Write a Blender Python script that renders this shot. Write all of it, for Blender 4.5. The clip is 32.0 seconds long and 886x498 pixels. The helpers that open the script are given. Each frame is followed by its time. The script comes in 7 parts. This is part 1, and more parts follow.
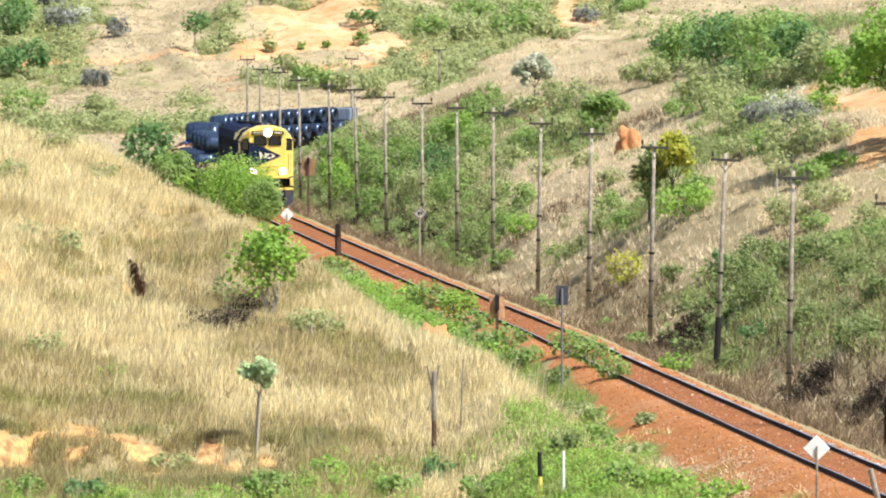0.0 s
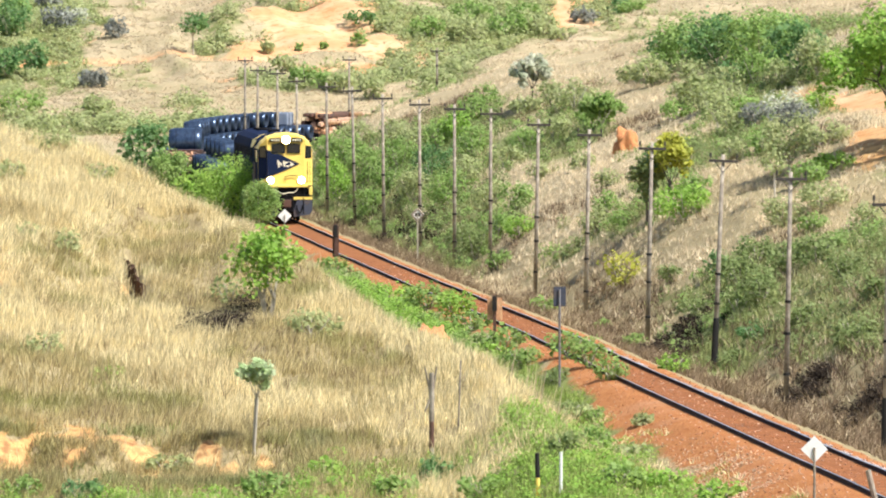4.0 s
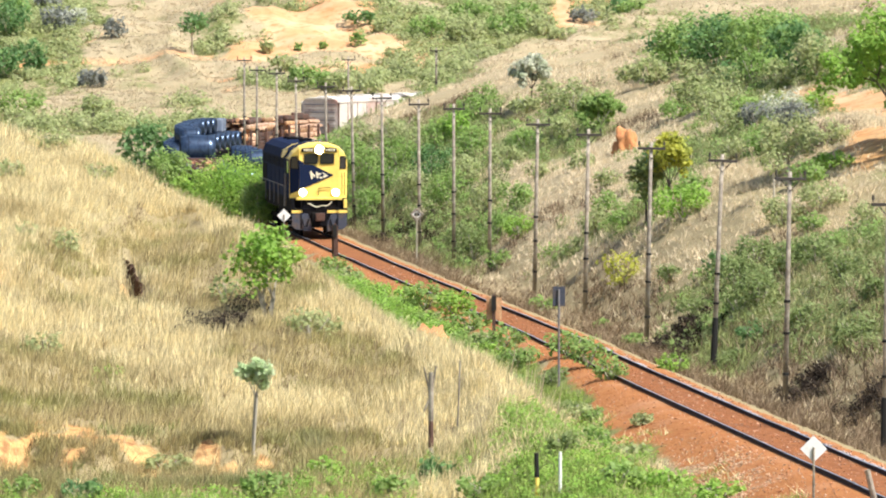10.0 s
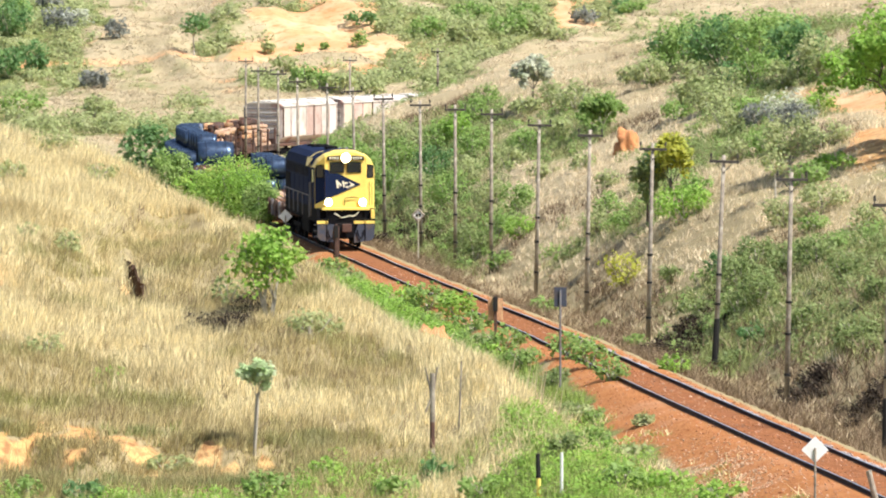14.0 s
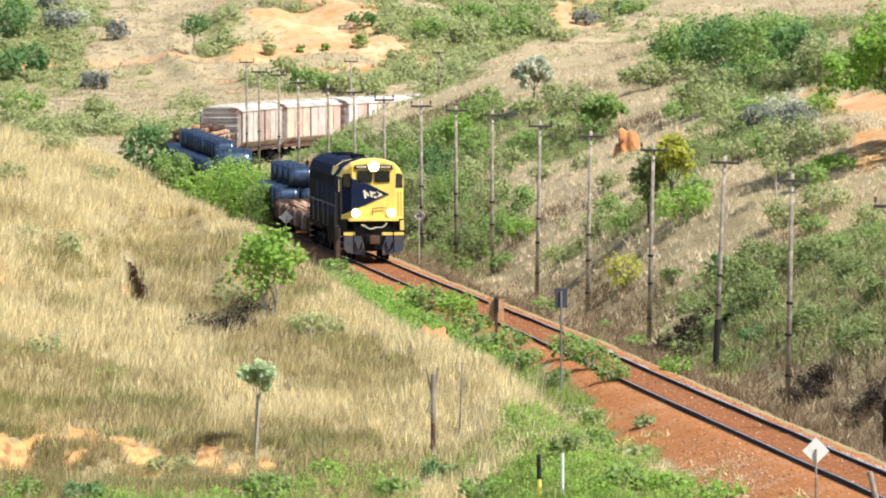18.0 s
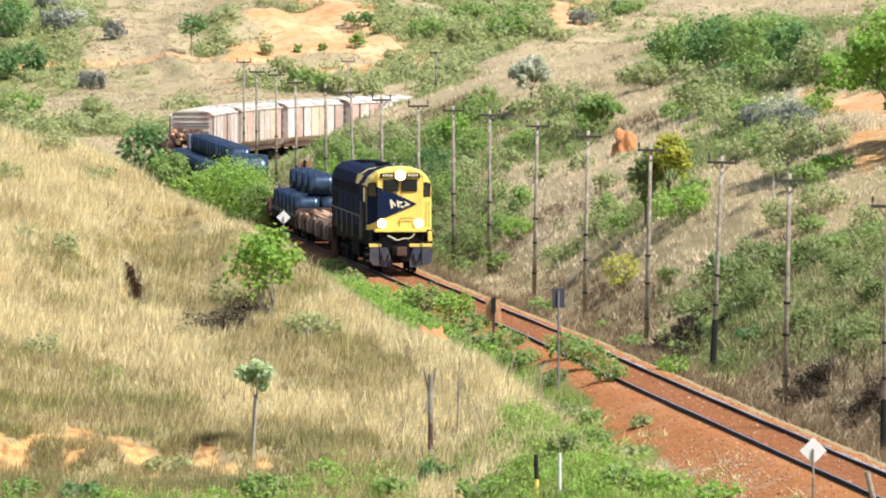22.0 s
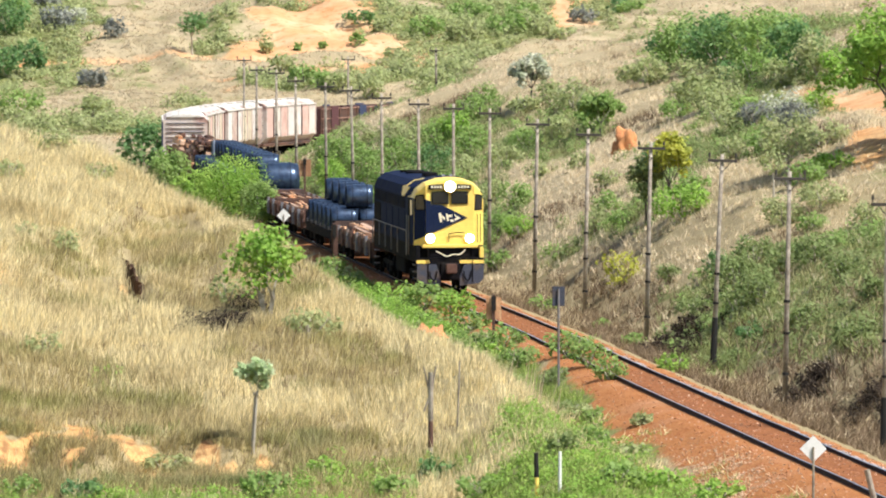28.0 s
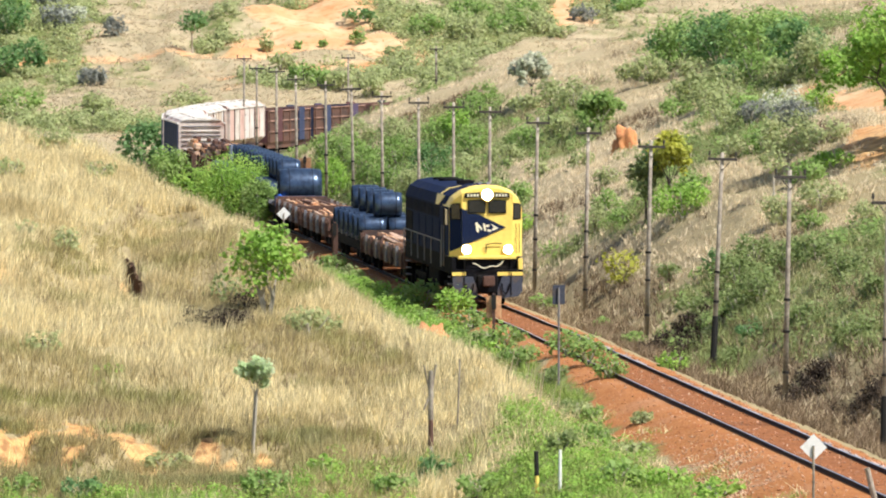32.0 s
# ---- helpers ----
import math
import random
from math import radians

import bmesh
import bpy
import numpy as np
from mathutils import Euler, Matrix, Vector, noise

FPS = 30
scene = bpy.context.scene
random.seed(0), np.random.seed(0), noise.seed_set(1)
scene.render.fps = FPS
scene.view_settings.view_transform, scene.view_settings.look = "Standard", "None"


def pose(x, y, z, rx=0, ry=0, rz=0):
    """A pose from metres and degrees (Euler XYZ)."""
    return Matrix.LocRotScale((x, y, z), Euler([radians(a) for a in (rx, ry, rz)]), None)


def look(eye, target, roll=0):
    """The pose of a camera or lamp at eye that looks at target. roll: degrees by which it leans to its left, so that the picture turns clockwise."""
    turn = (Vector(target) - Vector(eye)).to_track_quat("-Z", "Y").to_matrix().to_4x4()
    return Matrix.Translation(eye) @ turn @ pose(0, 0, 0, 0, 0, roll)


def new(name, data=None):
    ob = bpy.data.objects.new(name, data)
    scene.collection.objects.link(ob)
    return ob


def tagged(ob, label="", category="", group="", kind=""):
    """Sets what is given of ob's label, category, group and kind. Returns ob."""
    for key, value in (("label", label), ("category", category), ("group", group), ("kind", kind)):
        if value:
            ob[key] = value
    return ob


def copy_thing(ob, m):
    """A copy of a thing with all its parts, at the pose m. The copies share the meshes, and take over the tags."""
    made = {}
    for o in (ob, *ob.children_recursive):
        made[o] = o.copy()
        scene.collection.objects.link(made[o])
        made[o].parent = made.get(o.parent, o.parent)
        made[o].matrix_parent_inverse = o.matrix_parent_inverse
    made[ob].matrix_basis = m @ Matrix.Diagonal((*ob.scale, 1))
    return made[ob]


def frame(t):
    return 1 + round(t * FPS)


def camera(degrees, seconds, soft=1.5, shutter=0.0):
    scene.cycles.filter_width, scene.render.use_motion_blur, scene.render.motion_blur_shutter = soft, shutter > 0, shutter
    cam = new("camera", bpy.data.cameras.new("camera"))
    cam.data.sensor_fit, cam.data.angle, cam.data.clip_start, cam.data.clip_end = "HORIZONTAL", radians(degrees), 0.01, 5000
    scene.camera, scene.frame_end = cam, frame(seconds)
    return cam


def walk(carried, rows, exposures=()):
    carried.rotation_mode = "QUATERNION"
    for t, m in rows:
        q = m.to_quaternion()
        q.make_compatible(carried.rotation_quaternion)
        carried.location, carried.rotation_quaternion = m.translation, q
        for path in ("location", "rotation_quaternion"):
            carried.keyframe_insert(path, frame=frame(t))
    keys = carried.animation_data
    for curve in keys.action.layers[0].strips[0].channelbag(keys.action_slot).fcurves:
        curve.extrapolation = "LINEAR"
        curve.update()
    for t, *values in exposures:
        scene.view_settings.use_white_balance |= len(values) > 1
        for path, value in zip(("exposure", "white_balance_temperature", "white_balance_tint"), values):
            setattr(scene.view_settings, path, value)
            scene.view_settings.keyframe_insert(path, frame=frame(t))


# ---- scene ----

# ---------------------------------------------------------------- camera
cam = camera(8.155, 32.0, soft=2.0)


def aim(turn, tilt):
    """The camera on its hillside, turned left and tilted up by a few thousandths of a degree by the wind."""
    return pose(0, 0, 14.3, 90 - 2.607 + tilt, 0, turn)


walk(cam, [
    (0, aim(0.0000, 0.0000)),
    (0.5, aim(-0.0072, 0.0013)),
    (1, aim(-0.0125, 0.0003)),
    (1.5, aim(-0.0160, -0.0066)),
    (2, aim(-0.0154, 0.0107)),
    (2.5, aim(-0.0151, 0.0010)),
    (3, aim(-0.0332, 0.0082)),
    (3.5, aim(-0.0259, 0.0094)),
    (5.5, aim(-0.0177, 0.0159)),
    (6, aim(-0.0147, 0.0148)),
    (6.5, aim(-0.0210, 0.0085)),
    (7, aim(-0.0099, 0.0023)),
    (7.5, aim(-0.0252, 0.0085)),
    (8, aim(-0.0086, 0.0126)),
    (8.5, aim(-0.0173, -0.0023)),
    (9, aim(-0.0133, 0.0157)),
    (9.5, aim(-0.0246, 0.0125)),
    (10, aim(-0.0288, 0.0086)),
    (10.5, aim(-0.0167, 0.0183)),
    (11, aim(-0.0166, 0.0126)),
    (11.5, aim(-0.0220, 0.0219)),
    (12, aim(-0.0116, 0.0082)),
    (12.5, aim(-0.0006, 0.0242)),
    (13, aim(-0.0335, 0.0169)),
    (13.5, aim(-0.0411, 0.0121)),
    (14, aim(-0.0154, 0.0154)),
    (14.5, aim(-0.0121, 0.0082)),
    (16.5, aim(-0.0085, 0.0228)),
    (17, aim(-0.0003, 0.0141)),
    (17.5, aim(-0.0232, 0.0242)),
    (18, aim(-0.0079, 0.0246)),
    (18.5, aim(-0.0085, 0.0196)),
    (19, aim(-0.0119, 0.0160)),
    (19.5, aim(-0.0159, 0.0184)),
    (20, aim(0.0000, 0.0314)),
    (20.5, aim(-0.0075, 0.0195)),
    (21, aim(-0.0170, 0.0113)),
    (21.5, aim(-0.0161, 0.0079)),
    (22, aim(-0.0328, 0.0242)),
    (22.5, aim(-0.0187, 0.0170)),
    (23, aim(-0.0167, 0.0211)),
    (23.5, aim(-0.0245, 0.0232)),
    (24, aim(-0.0206, 0.0118)),
    (24.5, aim(-0.0245, 0.0043)),
    (25, aim(-0.0236, -0.0066)),
    (25.5, aim(-0.0324, 0.0085)),
    (27.5, aim(-0.0252, 0.0062)),
    (28, aim(-0.0314, 0.0075)),
    (28.5, aim(-0.0392, -0.0010)),
    (29, aim(-0.0159, 0.0003)),
    (29.5, aim(-0.0262, -0.0082)),
    (30, aim(-0.0329, -0.0013)),
    (30.5, aim(-0.0085, -0.0141)),
    (31, aim(-0.0069, -0.0178)),
    (31.5, aim(-0.0180, -0.0049)),
    (32, aim(-0.0301, -0.0072)),
], [(0, 0.56, 6300, 10), (14.5, 0.56, 6300, 10), (17, 0.43, 6300, 10), (32, 0.40, 6300, 10)])

# ---------------------------------------------------------------- sky and sun
SUN_ELEVATION, SUN_TURN = radians(54), radians(126)      # the turn is clockwise from +y
world = bpy.data.worlds.new("world")
scene.world = world
world.use_nodes = True
sky = world.node_tree.nodes.new("ShaderNodeTexSky")
sky.sky_type, sky.sun_disc = "NISHITA", False
sky.sun_elevation, sky.sun_rotation = SUN_ELEVATION, SUN_TURN
sky.dust_density = 2.0
backing = world.node_tree.nodes["Background"]
backing.inputs[1].default_value = 0.10
world.node_tree.links.new(sky.outputs[0], backing.inputs[0])
sun = new("sun", bpy.data.lights.new("sun", "SUN"))
sun.data.energy, sun.data.angle, sun.data.color = 5.0, radians(0.53), (1.0, 0.95, 0.86)
sun.matrix_basis = look((0, 0, 0), (-math.sin(SUN_TURN) * math.cos(SUN_ELEVATION), -math.cos(SUN_TURN) * math.cos(SUN_ELEVATION), -math.sin(SUN_ELEVATION)))
# ---------------------------------------------------------------- the plan
# x to the right, y away from the camera, z up; z = 0 is the top of the rails.
A, B = 32.39, 0.1178                  # the straight: x = A - B * y


def vnoise(x, y, seed=0):
    """Smooth value noise in -1..1 on arrays."""
    x, y = np.asarray(x, float), np.asarray(y, float)
    xi, yi = np.floor(x), np.floor(y)
    fx, fy = x - xi, y - yi
    fx, fy = fx * fx * (3 - 2 * fx), fy * fy * (3 - 2 * fy)

    def lattice(i, j):
        h = np.sin(i * 127.1 + j * 311.7 + seed * 74.7) * 43758.5453
        return (h - np.floor(h)) * 2 - 1

    a, b = lattice(xi, yi), lattice(xi + 1, yi)
    c, d = lattice(xi, yi + 1), lattice(xi + 1, yi + 1)
    return (a * (1 - fx) + b * fx) * (1 - fy) + (c * (1 - fx) + d * fx) * fy


def fbm(x, y, size, octaves=3, seed=0):
    total, gain = 0.0, 1.0
    for k in range(octaves):
        total = total + gain * vnoise(x / size * 2 ** k, y / size * 2 ** k, seed + 13 * k)
        gain *= 0.5
    return total


def smooth(a, b, v):
    t = np.clip((np.asarray(v, float) - a) / (b - a), 0, 1)
    return t * t * (3 - 2 * t)


def track_path():
    """Points of the track's centre line every metre, from near to far, and the headings there (0: along +y)."""
    x, y, psi = A - B * 60, 60.0, -math.atan(B)
    pts, psis = [], []
    for i in range(620):
        pts.append((x, y))
        psis.append(psi)
        if y > 418 and psi < math.radians(25) and y < 500:
            psi += 1 / 125
        elif psi >= math.radians(25) and psi < math.radians(60):
            psi += 1 / 260
        x += math.sin(psi)
        y += math.cos(psi)
    return np.array(pts), np.array(psis)


TRACK, HEADING = track_path()


def on_track(s):
    """The pose of the track s metres along it: x across to the right of travel towards the camera, y along the way."""
    i = int(max(0, min(len(TRACK) - 2, math.floor(s))))
    f = s - i
    p = TRACK[i] * (1 - f) + TRACK[i + 1] * f
    psi = HEADING[i] * (1 - f) + HEADING[i + 1] * f
    return p[0], p[1], psi


def track_height(y):
    """The long swells of the track."""
    return np.interp(y, [0, 150, 200, 220, 240, 262, 290, 320], [0.09, 0.09, 0.10, 0.13, 0.21, 0.12, 0.03, 0.0])


def track_distance(x, y):
    x, y = np.asarray(x, float), np.asarray(y, float)
    best = np.abs(x - (A - B * y)) * 0.9931
    bend = (y >= 415) & (y < 640) & (np.abs(x) < 150)
    if bend.any():
        bx, by = x[bend], y[bend]
        near = np.full(bx.shape, 1e9)
        for p in TRACK[345::4]:
            near = np.minimum(near, (bx - p[0]) ** 2 + (by - p[1]) ** 2)
        best = best.copy()
        best[bend] = np.sqrt(near)
    return np.where((y >= 640) | ((y >= 415) & ~bend), 999.0, best)


RIDGE_X, RIDGE_Y = [-1, 1.7, 5.6, 13.9, 19.2, 22, 60], [515, 523, 534, 556, 577, 582, 640]        # the spur's skyline


def hollow(x, y):
    """1 inside the slumped hollow of the dry hill, below its curved lip."""
    return smooth(1.06, 0.94, np.hypot((x + 11.2) / 2.6, (y - 245) / np.where(y > 245, 18, 60)) + 0.05 * fbm(x, y, 1.5, 2, 85)) * smooth(232, 247, y)


def ground(x, y):
    """The height of the ground, on arrays."""
    x, y = np.asarray(x, float), np.asarray(y, float)
    lat = x - (A - B * y)
    # cutting and hill on the far side of the track, ending in a spur
    right = np.interp(lat, [3.6, 5.4, 9, 11.5, 20, 28, 36, 50, 75, 150, 600], [-0.75, -0.6, 2.2, 3.8, 6.8, 8.5, 10.2, 12.2, 14.5, 22, 60])
    right = right + smooth(6, 14, lat) * (0.5 * fbm(x, y, 9, 3, 1) + 0.8 * fbm(x, y, 31, 2, 2))
    back = np.interp(y, [430, 470, 500, 520, 560, 600, 700, 1000, 3500], [-0.5, 0.2, 2.0, 4.0, 8.0, 11.4, 17, 36, 130])
    back = back + smooth(470, 540, y) * (1.0 * fbm(x, y, 33, 3, 5) + 0.35 * fbm(x, y, 8, 3, 6))
    back = back + 1.6 * smooth(556, 566, y + 3 * fbm(x, y, 11, 2, 7)) * smooth(-24, -19, x) * smooth(0, -5, x) - 0.5 * np.exp(-((y - 546) / 3.0) ** 2)
    # the long dry ridge of the spur, with the green slope falling away behind it, and gullies down the far slope
    ridge = np.interp(x, RIDGE_X, RIDGE_Y)
    back = back + 1.5 * smooth(2.5, -2.5, y - ridge + 1.2 * fbm(x, y, 5, 2, 81)) * smooth(-60, -12, y - ridge) * smooth(-1, 5, x)
    back = back - smooth(505, 530, y) * smooth(4, -3, x) * (1.1 * np.abs(fbm(x + 0.25 * y, y * 0.3, 6.5, 3, 83)) - 0.3)
    crest = 425 + 1.6 * np.clip(x, -8, 60)
    right = right + (back - right) * smooth(0, 55, y - crest)
    # the dry hill on the near side
    xs = [-120, -40, -25, -19.6, -15.7, -11.9, -8.6, -5.1, -2.8, 1.2, 3.6, 7, 12]
    top_y = np.interp(x, xs, [285, 280, 276, 275, 272, 268, 258, 240, 230, 205, 188, 180, 175])
    top_z = np.interp(x, xs, [14, 9.5, 7.6, 7.05, 6.25, 4.2, 3.3, 2.0, 1.3, 0.6, -0.2, -1.2, -1.4])
    foot = np.minimum(188, top_y - 22)
    t = np.clip((y - foot) / (top_y - foot), 0, 1)
    front = -1.9 + (top_z + 1.9) * t ** 0.9
    rear = top_z - (top_z + 0.9) * smooth(1, 26, y - top_y)
    left = np.where(y < top_y, front, rear)
    left = left + smooth(-3, -7, lat) * (0.22 * fbm(x, y, 6, 3, 8)) * smooth(185, 200, y)
    # a second swell below the crest, a gully beside it and a low broken scarp at the hill's foot
    left = left + 0.9 * np.exp(-((x + 9.6) / 2.4) ** 2 - ((y - 247) / 7) ** 2) + 0.4 * np.exp(-((x + 5) / 2.2) ** 2 - ((y - 222) / 7) ** 2)
    left = left + 0.4 * np.exp(-((x - 0.5) / 2.4) ** 2 - ((y - 206) / 7) ** 2) - 0.35 * np.exp(-((x + 13.6) / 1.6) ** 2 - ((y - 232) / 12) ** 2)
    left = left - 0.6 * hollow(x, y) + 0.3 * fbm(x, y * 0.5, 3.4, 3, 87) * smooth(-5, -9, lat) * smooth(196, 206, y)
    line = -12.45 + 0.083 * (247.5 - y)
    left = left - 0.8 * np.exp(-((x - line) / 0.3) ** 2) * smooth(231, 235, y) * smooth(250, 246, y)
    lip = 198.2 + 1.7 * fbm(x, x * 0, 2.2, 4, 51)
    left = left - 0.75 * smooth(0.9, -0.5, y - lip) * smooth(-3.9, -5.2, x) * smooth(150, 165, y)
    left = left + (back - left) * smooth(440, 480, y)
    z = np.where(lat > 0, right, left)
    # the slope below the camera
    near = 12.4 - 0.1 * y
    z = z + (np.maximum(near, -1.9) - z) * smooth(188, 150, y) * smooth(4, 9, np.abs(lat))
    # the bed of the track
    d = track_distance(x, y)
    bed = np.where(lat > 0, np.interp(d, [0.7, 1.6, 2.2, 3.2], [-0.14, -0.17, -0.30, -0.72]), np.interp(d, [0.7, 1.5, 2.0, 4.6], [-0.14, -0.18, -0.34, -1.2]))
    bed = bed + track_height(y) * smooth(3.4, 1.6, d)
    bed = bed + 0.05 * smooth(1.6, 2.6, d) * fbm(x, y, 1.3, 2, 41)
    z = bed + (z - bed) * smooth(3.0, 5.6, d)
    return z
# ---- end of plan

# ---------------------------------------------------------------- materials


def material(name, colour, rough=0.8, metal=0.0, vary=0.25, size=1.0, bump=0.0, second=None, amount=0.5, by_object=0.0, by_island=0.0,
             gloss=0.5, through_light=0.0):
    """A surface whose colour varies at two scales, with grain in relief; second: the colour of its stains or wear."""
    m = bpy.data.materials.new(name)
    m.use_nodes = True
    nodes, links = m.node_tree.nodes, m.node_tree.links
    shader = nodes["Principled BSDF"]
    shader.inputs["Roughness"].default_value, shader.inputs["Metallic"].default_value = rough, metal
    shader.inputs["Specular IOR Level"].default_value = gloss
    place = nodes.new("ShaderNodeTexCoord")
    coarse, fine = nodes.new("ShaderNodeTexNoise"), nodes.new("ShaderNodeTexNoise")
    for n, scale in ((coarse, 1 / size), (fine, 9 / size)):
        n.inputs["Scale"].default_value, n.inputs["Detail"].default_value = scale, 5
        links.new(place.outputs["Object"], n.inputs["Vector"])
    mix = nodes.new("ShaderNodeMix")
    mix.data_type = "RGBA"
    mix.inputs[6].default_value, mix.inputs[7].default_value = (*colour, 1), (*(second or colour), 1)
    ramp = nodes.new("ShaderNodeMapRange")
    ramp.inputs["From Min"].default_value, ramp.inputs["From Max"].default_value = 0.65 - amount * 0.4, 0.85 - amount * 0.4
    links.new(coarse.outputs["Fac"], ramp.inputs["Value"])
    links.new(ramp.outputs["Result"], mix.inputs[0])
    hsv = nodes.new("ShaderNodeHueSaturation")
    links.new(mix.outputs[2], hsv.inputs["Color"])
    value = nodes.new("ShaderNodeMapRange")
    value.inputs["From Min"].default_value, value.inputs["From Max"].default_value = 0.3, 0.7
    value.inputs["To Min"].default_value, value.inputs["To Max"].default_value = 1 - vary, 1 + vary
    links.new(fine.outputs["Fac"], value.inputs["Value"])
    last = value.outputs["Result"]
    for strength, node, socket in ((by_object, "ShaderNodeObjectInfo", "Random"), (by_island, "ShaderNodeNewGeometry", "Random Per Island")):
        if strength:
            info, span, times = nodes.new(node), nodes.new("ShaderNodeMapRange"), nodes.new("ShaderNodeMath")
            span.inputs["To Min"].default_value, span.inputs["To Max"].default_value = 1 - strength, 1 + strength
            times.operation = "MULTIPLY"
            links.new(info.outputs[socket], span.inputs["Value"])
            links.new(span.outputs["Result"], times.inputs[0])
            links.new(last, times.inputs[1])
            last = times.outputs[0]
    links.new(last, hsv.inputs["Value"])
    links.new(hsv.outputs["Color"], shader.inputs["Base Color"])
    if bump:
        relief = nodes.new("ShaderNodeBump")
        relief.inputs["Strength"].default_value, relief.inputs["Distance"].default_value = bump, 0.02 * size
        links.new(fine.outputs["Fac"], relief.inputs["Height"])
        links.new(relief.outputs["Normal"], shader.inputs["Normal"])
    if through_light:
        thin, both = nodes.new("ShaderNodeBsdfTranslucent"), nodes.new("ShaderNodeMixShader")
        links.new(hsv.outputs["Color"], thin.inputs["Color"])
        both.inputs[0].default_value = through_light
        links.new(shader.outputs[0], both.inputs[1])
        links.new(thin.outputs[0], both.inputs[2])
        links.new(both.outputs[0], nodes["Material Output"].inputs["Surface"])
    return m


def glowing(name, colour, strength):
    m = bpy.data.materials.new(name)
    m.use_nodes = True
    shader = m.node_tree.nodes["Principled BSDF"]
    shader.inputs["Base Color"].default_value = (0.8, 0.8, 0.75, 1)
    shader.inputs["Emission Color"].default_value = (*colour, 1)
    shader.inputs["Emission Strength"].default_value = strength
    return m


def ground_material():
    """Dry grass, green growth and red earth, by the cover that the ground's corners carry."""
    m = bpy.data.materials.new("ground")
    m.use_nodes = True
    nodes, links = m.node_tree.nodes, m.node_tree.links
    shader = nodes["Principled BSDF"]
    shader.inputs["Roughness"].default_value, shader.inputs["Specular IOR Level"].default_value = 0.95, 0.1
    place = nodes.new("ShaderNodeTexCoord")

    def noise_of(scale, detail=5):
        n = nodes.new("ShaderNodeTexNoise")
        n.inputs["Scale"].default_value, n.inputs["Detail"].default_value = scale, detail
        links.new(place.outputs["Object"], n.inputs["Vector"])
        return n.outputs["Fac"]

    def blend(fac, a, b):
        mix = nodes.new("ShaderNodeMix")
        mix.data_type = "RGBA"
        links.new(fac, mix.inputs[0])
        for socket, v in ((mix.inputs[6], a), (mix.inputs[7], b)):
            if isinstance(v, tuple):
                socket.default_value = (*v, 1)
            else:
                links.new(v, socket)
        return mix.outputs[2]

    def span(fac, lo, hi):
        r = nodes.new("ShaderNodeMapRange")
        r.inputs["From Min"].default_value, r.inputs["From Max"].default_value = lo, hi
        links.new(fac, r.inputs["Value"])
        return r.outputs["Result"]

    def cover(name, scale, amount):
        """The named cover, its edge frayed by noise."""
        a = nodes.new("ShaderNodeAttribute")
        a.attribute_name = name
        add, n = nodes.new("ShaderNodeMath"), nodes.new("ShaderNodeMath")
        n.operation = "MULTIPLY_ADD"
        n.inputs[1].default_value, n.inputs[2].default_value = amount, -amount / 2
        links.new(noise_of(scale), n.inputs[0])
        links.new(a.outputs["Fac"], add.inputs[0])
        links.new(n.outputs[0], add.inputs[1])
        return span(add.outputs[0], 0.35, 0.65)

    dry = blend(span(noise_of(0.9), 0.35, 0.7), (0.34, 0.28, 0.16), (0.24, 0.20, 0.11))
    dry = blend(span(noise_of(5.0), 0.35, 0.7), dry, (0.38, 0.305, 0.165))
    green = blend(span(noise_of(1.3), 0.35, 0.7), (0.22, 0.23, 0.09), (0.15, 0.18, 0.06))
    earth = blend(span(noise_of(1.1), 0.3, 0.7), (0.375, 0.152, 0.054), (0.44, 0.205, 0.08))
    earth = blend(span(noise_of(9.0, 6), 0.46, 0.70), earth, (0.28, 0.10, 0.042))
    earth = blend(span(noise_of(0.35, 4), 0.55, 0.72), earth, (0.42, 0.21, 0.105))
    sand = blend(span(noise_of(0.5, 6), 0.35, 0.65), (0.58, 0.325, 0.125), (0.64, 0.42, 0.19))
    sand = blend(span(noise_of(2.2, 6), 0.47, 0.62), sand, (0.32, 0.17, 0.075))
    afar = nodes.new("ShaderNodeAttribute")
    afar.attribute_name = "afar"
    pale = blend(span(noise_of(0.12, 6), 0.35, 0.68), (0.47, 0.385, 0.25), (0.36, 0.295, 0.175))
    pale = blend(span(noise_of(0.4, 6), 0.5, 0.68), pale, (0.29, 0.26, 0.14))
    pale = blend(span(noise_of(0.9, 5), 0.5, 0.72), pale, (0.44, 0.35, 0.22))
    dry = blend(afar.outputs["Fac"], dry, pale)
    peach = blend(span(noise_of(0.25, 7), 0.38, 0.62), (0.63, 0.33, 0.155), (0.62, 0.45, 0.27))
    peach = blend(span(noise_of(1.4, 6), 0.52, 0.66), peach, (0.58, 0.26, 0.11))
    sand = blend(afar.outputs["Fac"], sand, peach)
    worn = blend(span(noise_of(2.5, 6), 0.35, 0.7), (0.29, 0.116, 0.048), (0.20, 0.078, 0.036))
    earth = blend(cover("worn", 2.0, 0.5), earth, worn)
    c = blend(cover("green", 0.8, 1.0), dry, green)
    c = blend(cover("sand", 0.6, 0.9), c, sand)
    c = blend(cover("earth", 1.5, 0.7), c, earth)
    links.new(c, shader.inputs["Base Color"])
    relief = nodes.new("ShaderNodeBump")
    relief.inputs["Strength"].default_value, relief.inputs["Distance"].default_value = 0.7, 0.12
    links.new(noise_of(6.0, 6), relief.inputs["Height"])
    links.new(relief.outputs["Normal"], shader.inputs["Normal"])
    return m


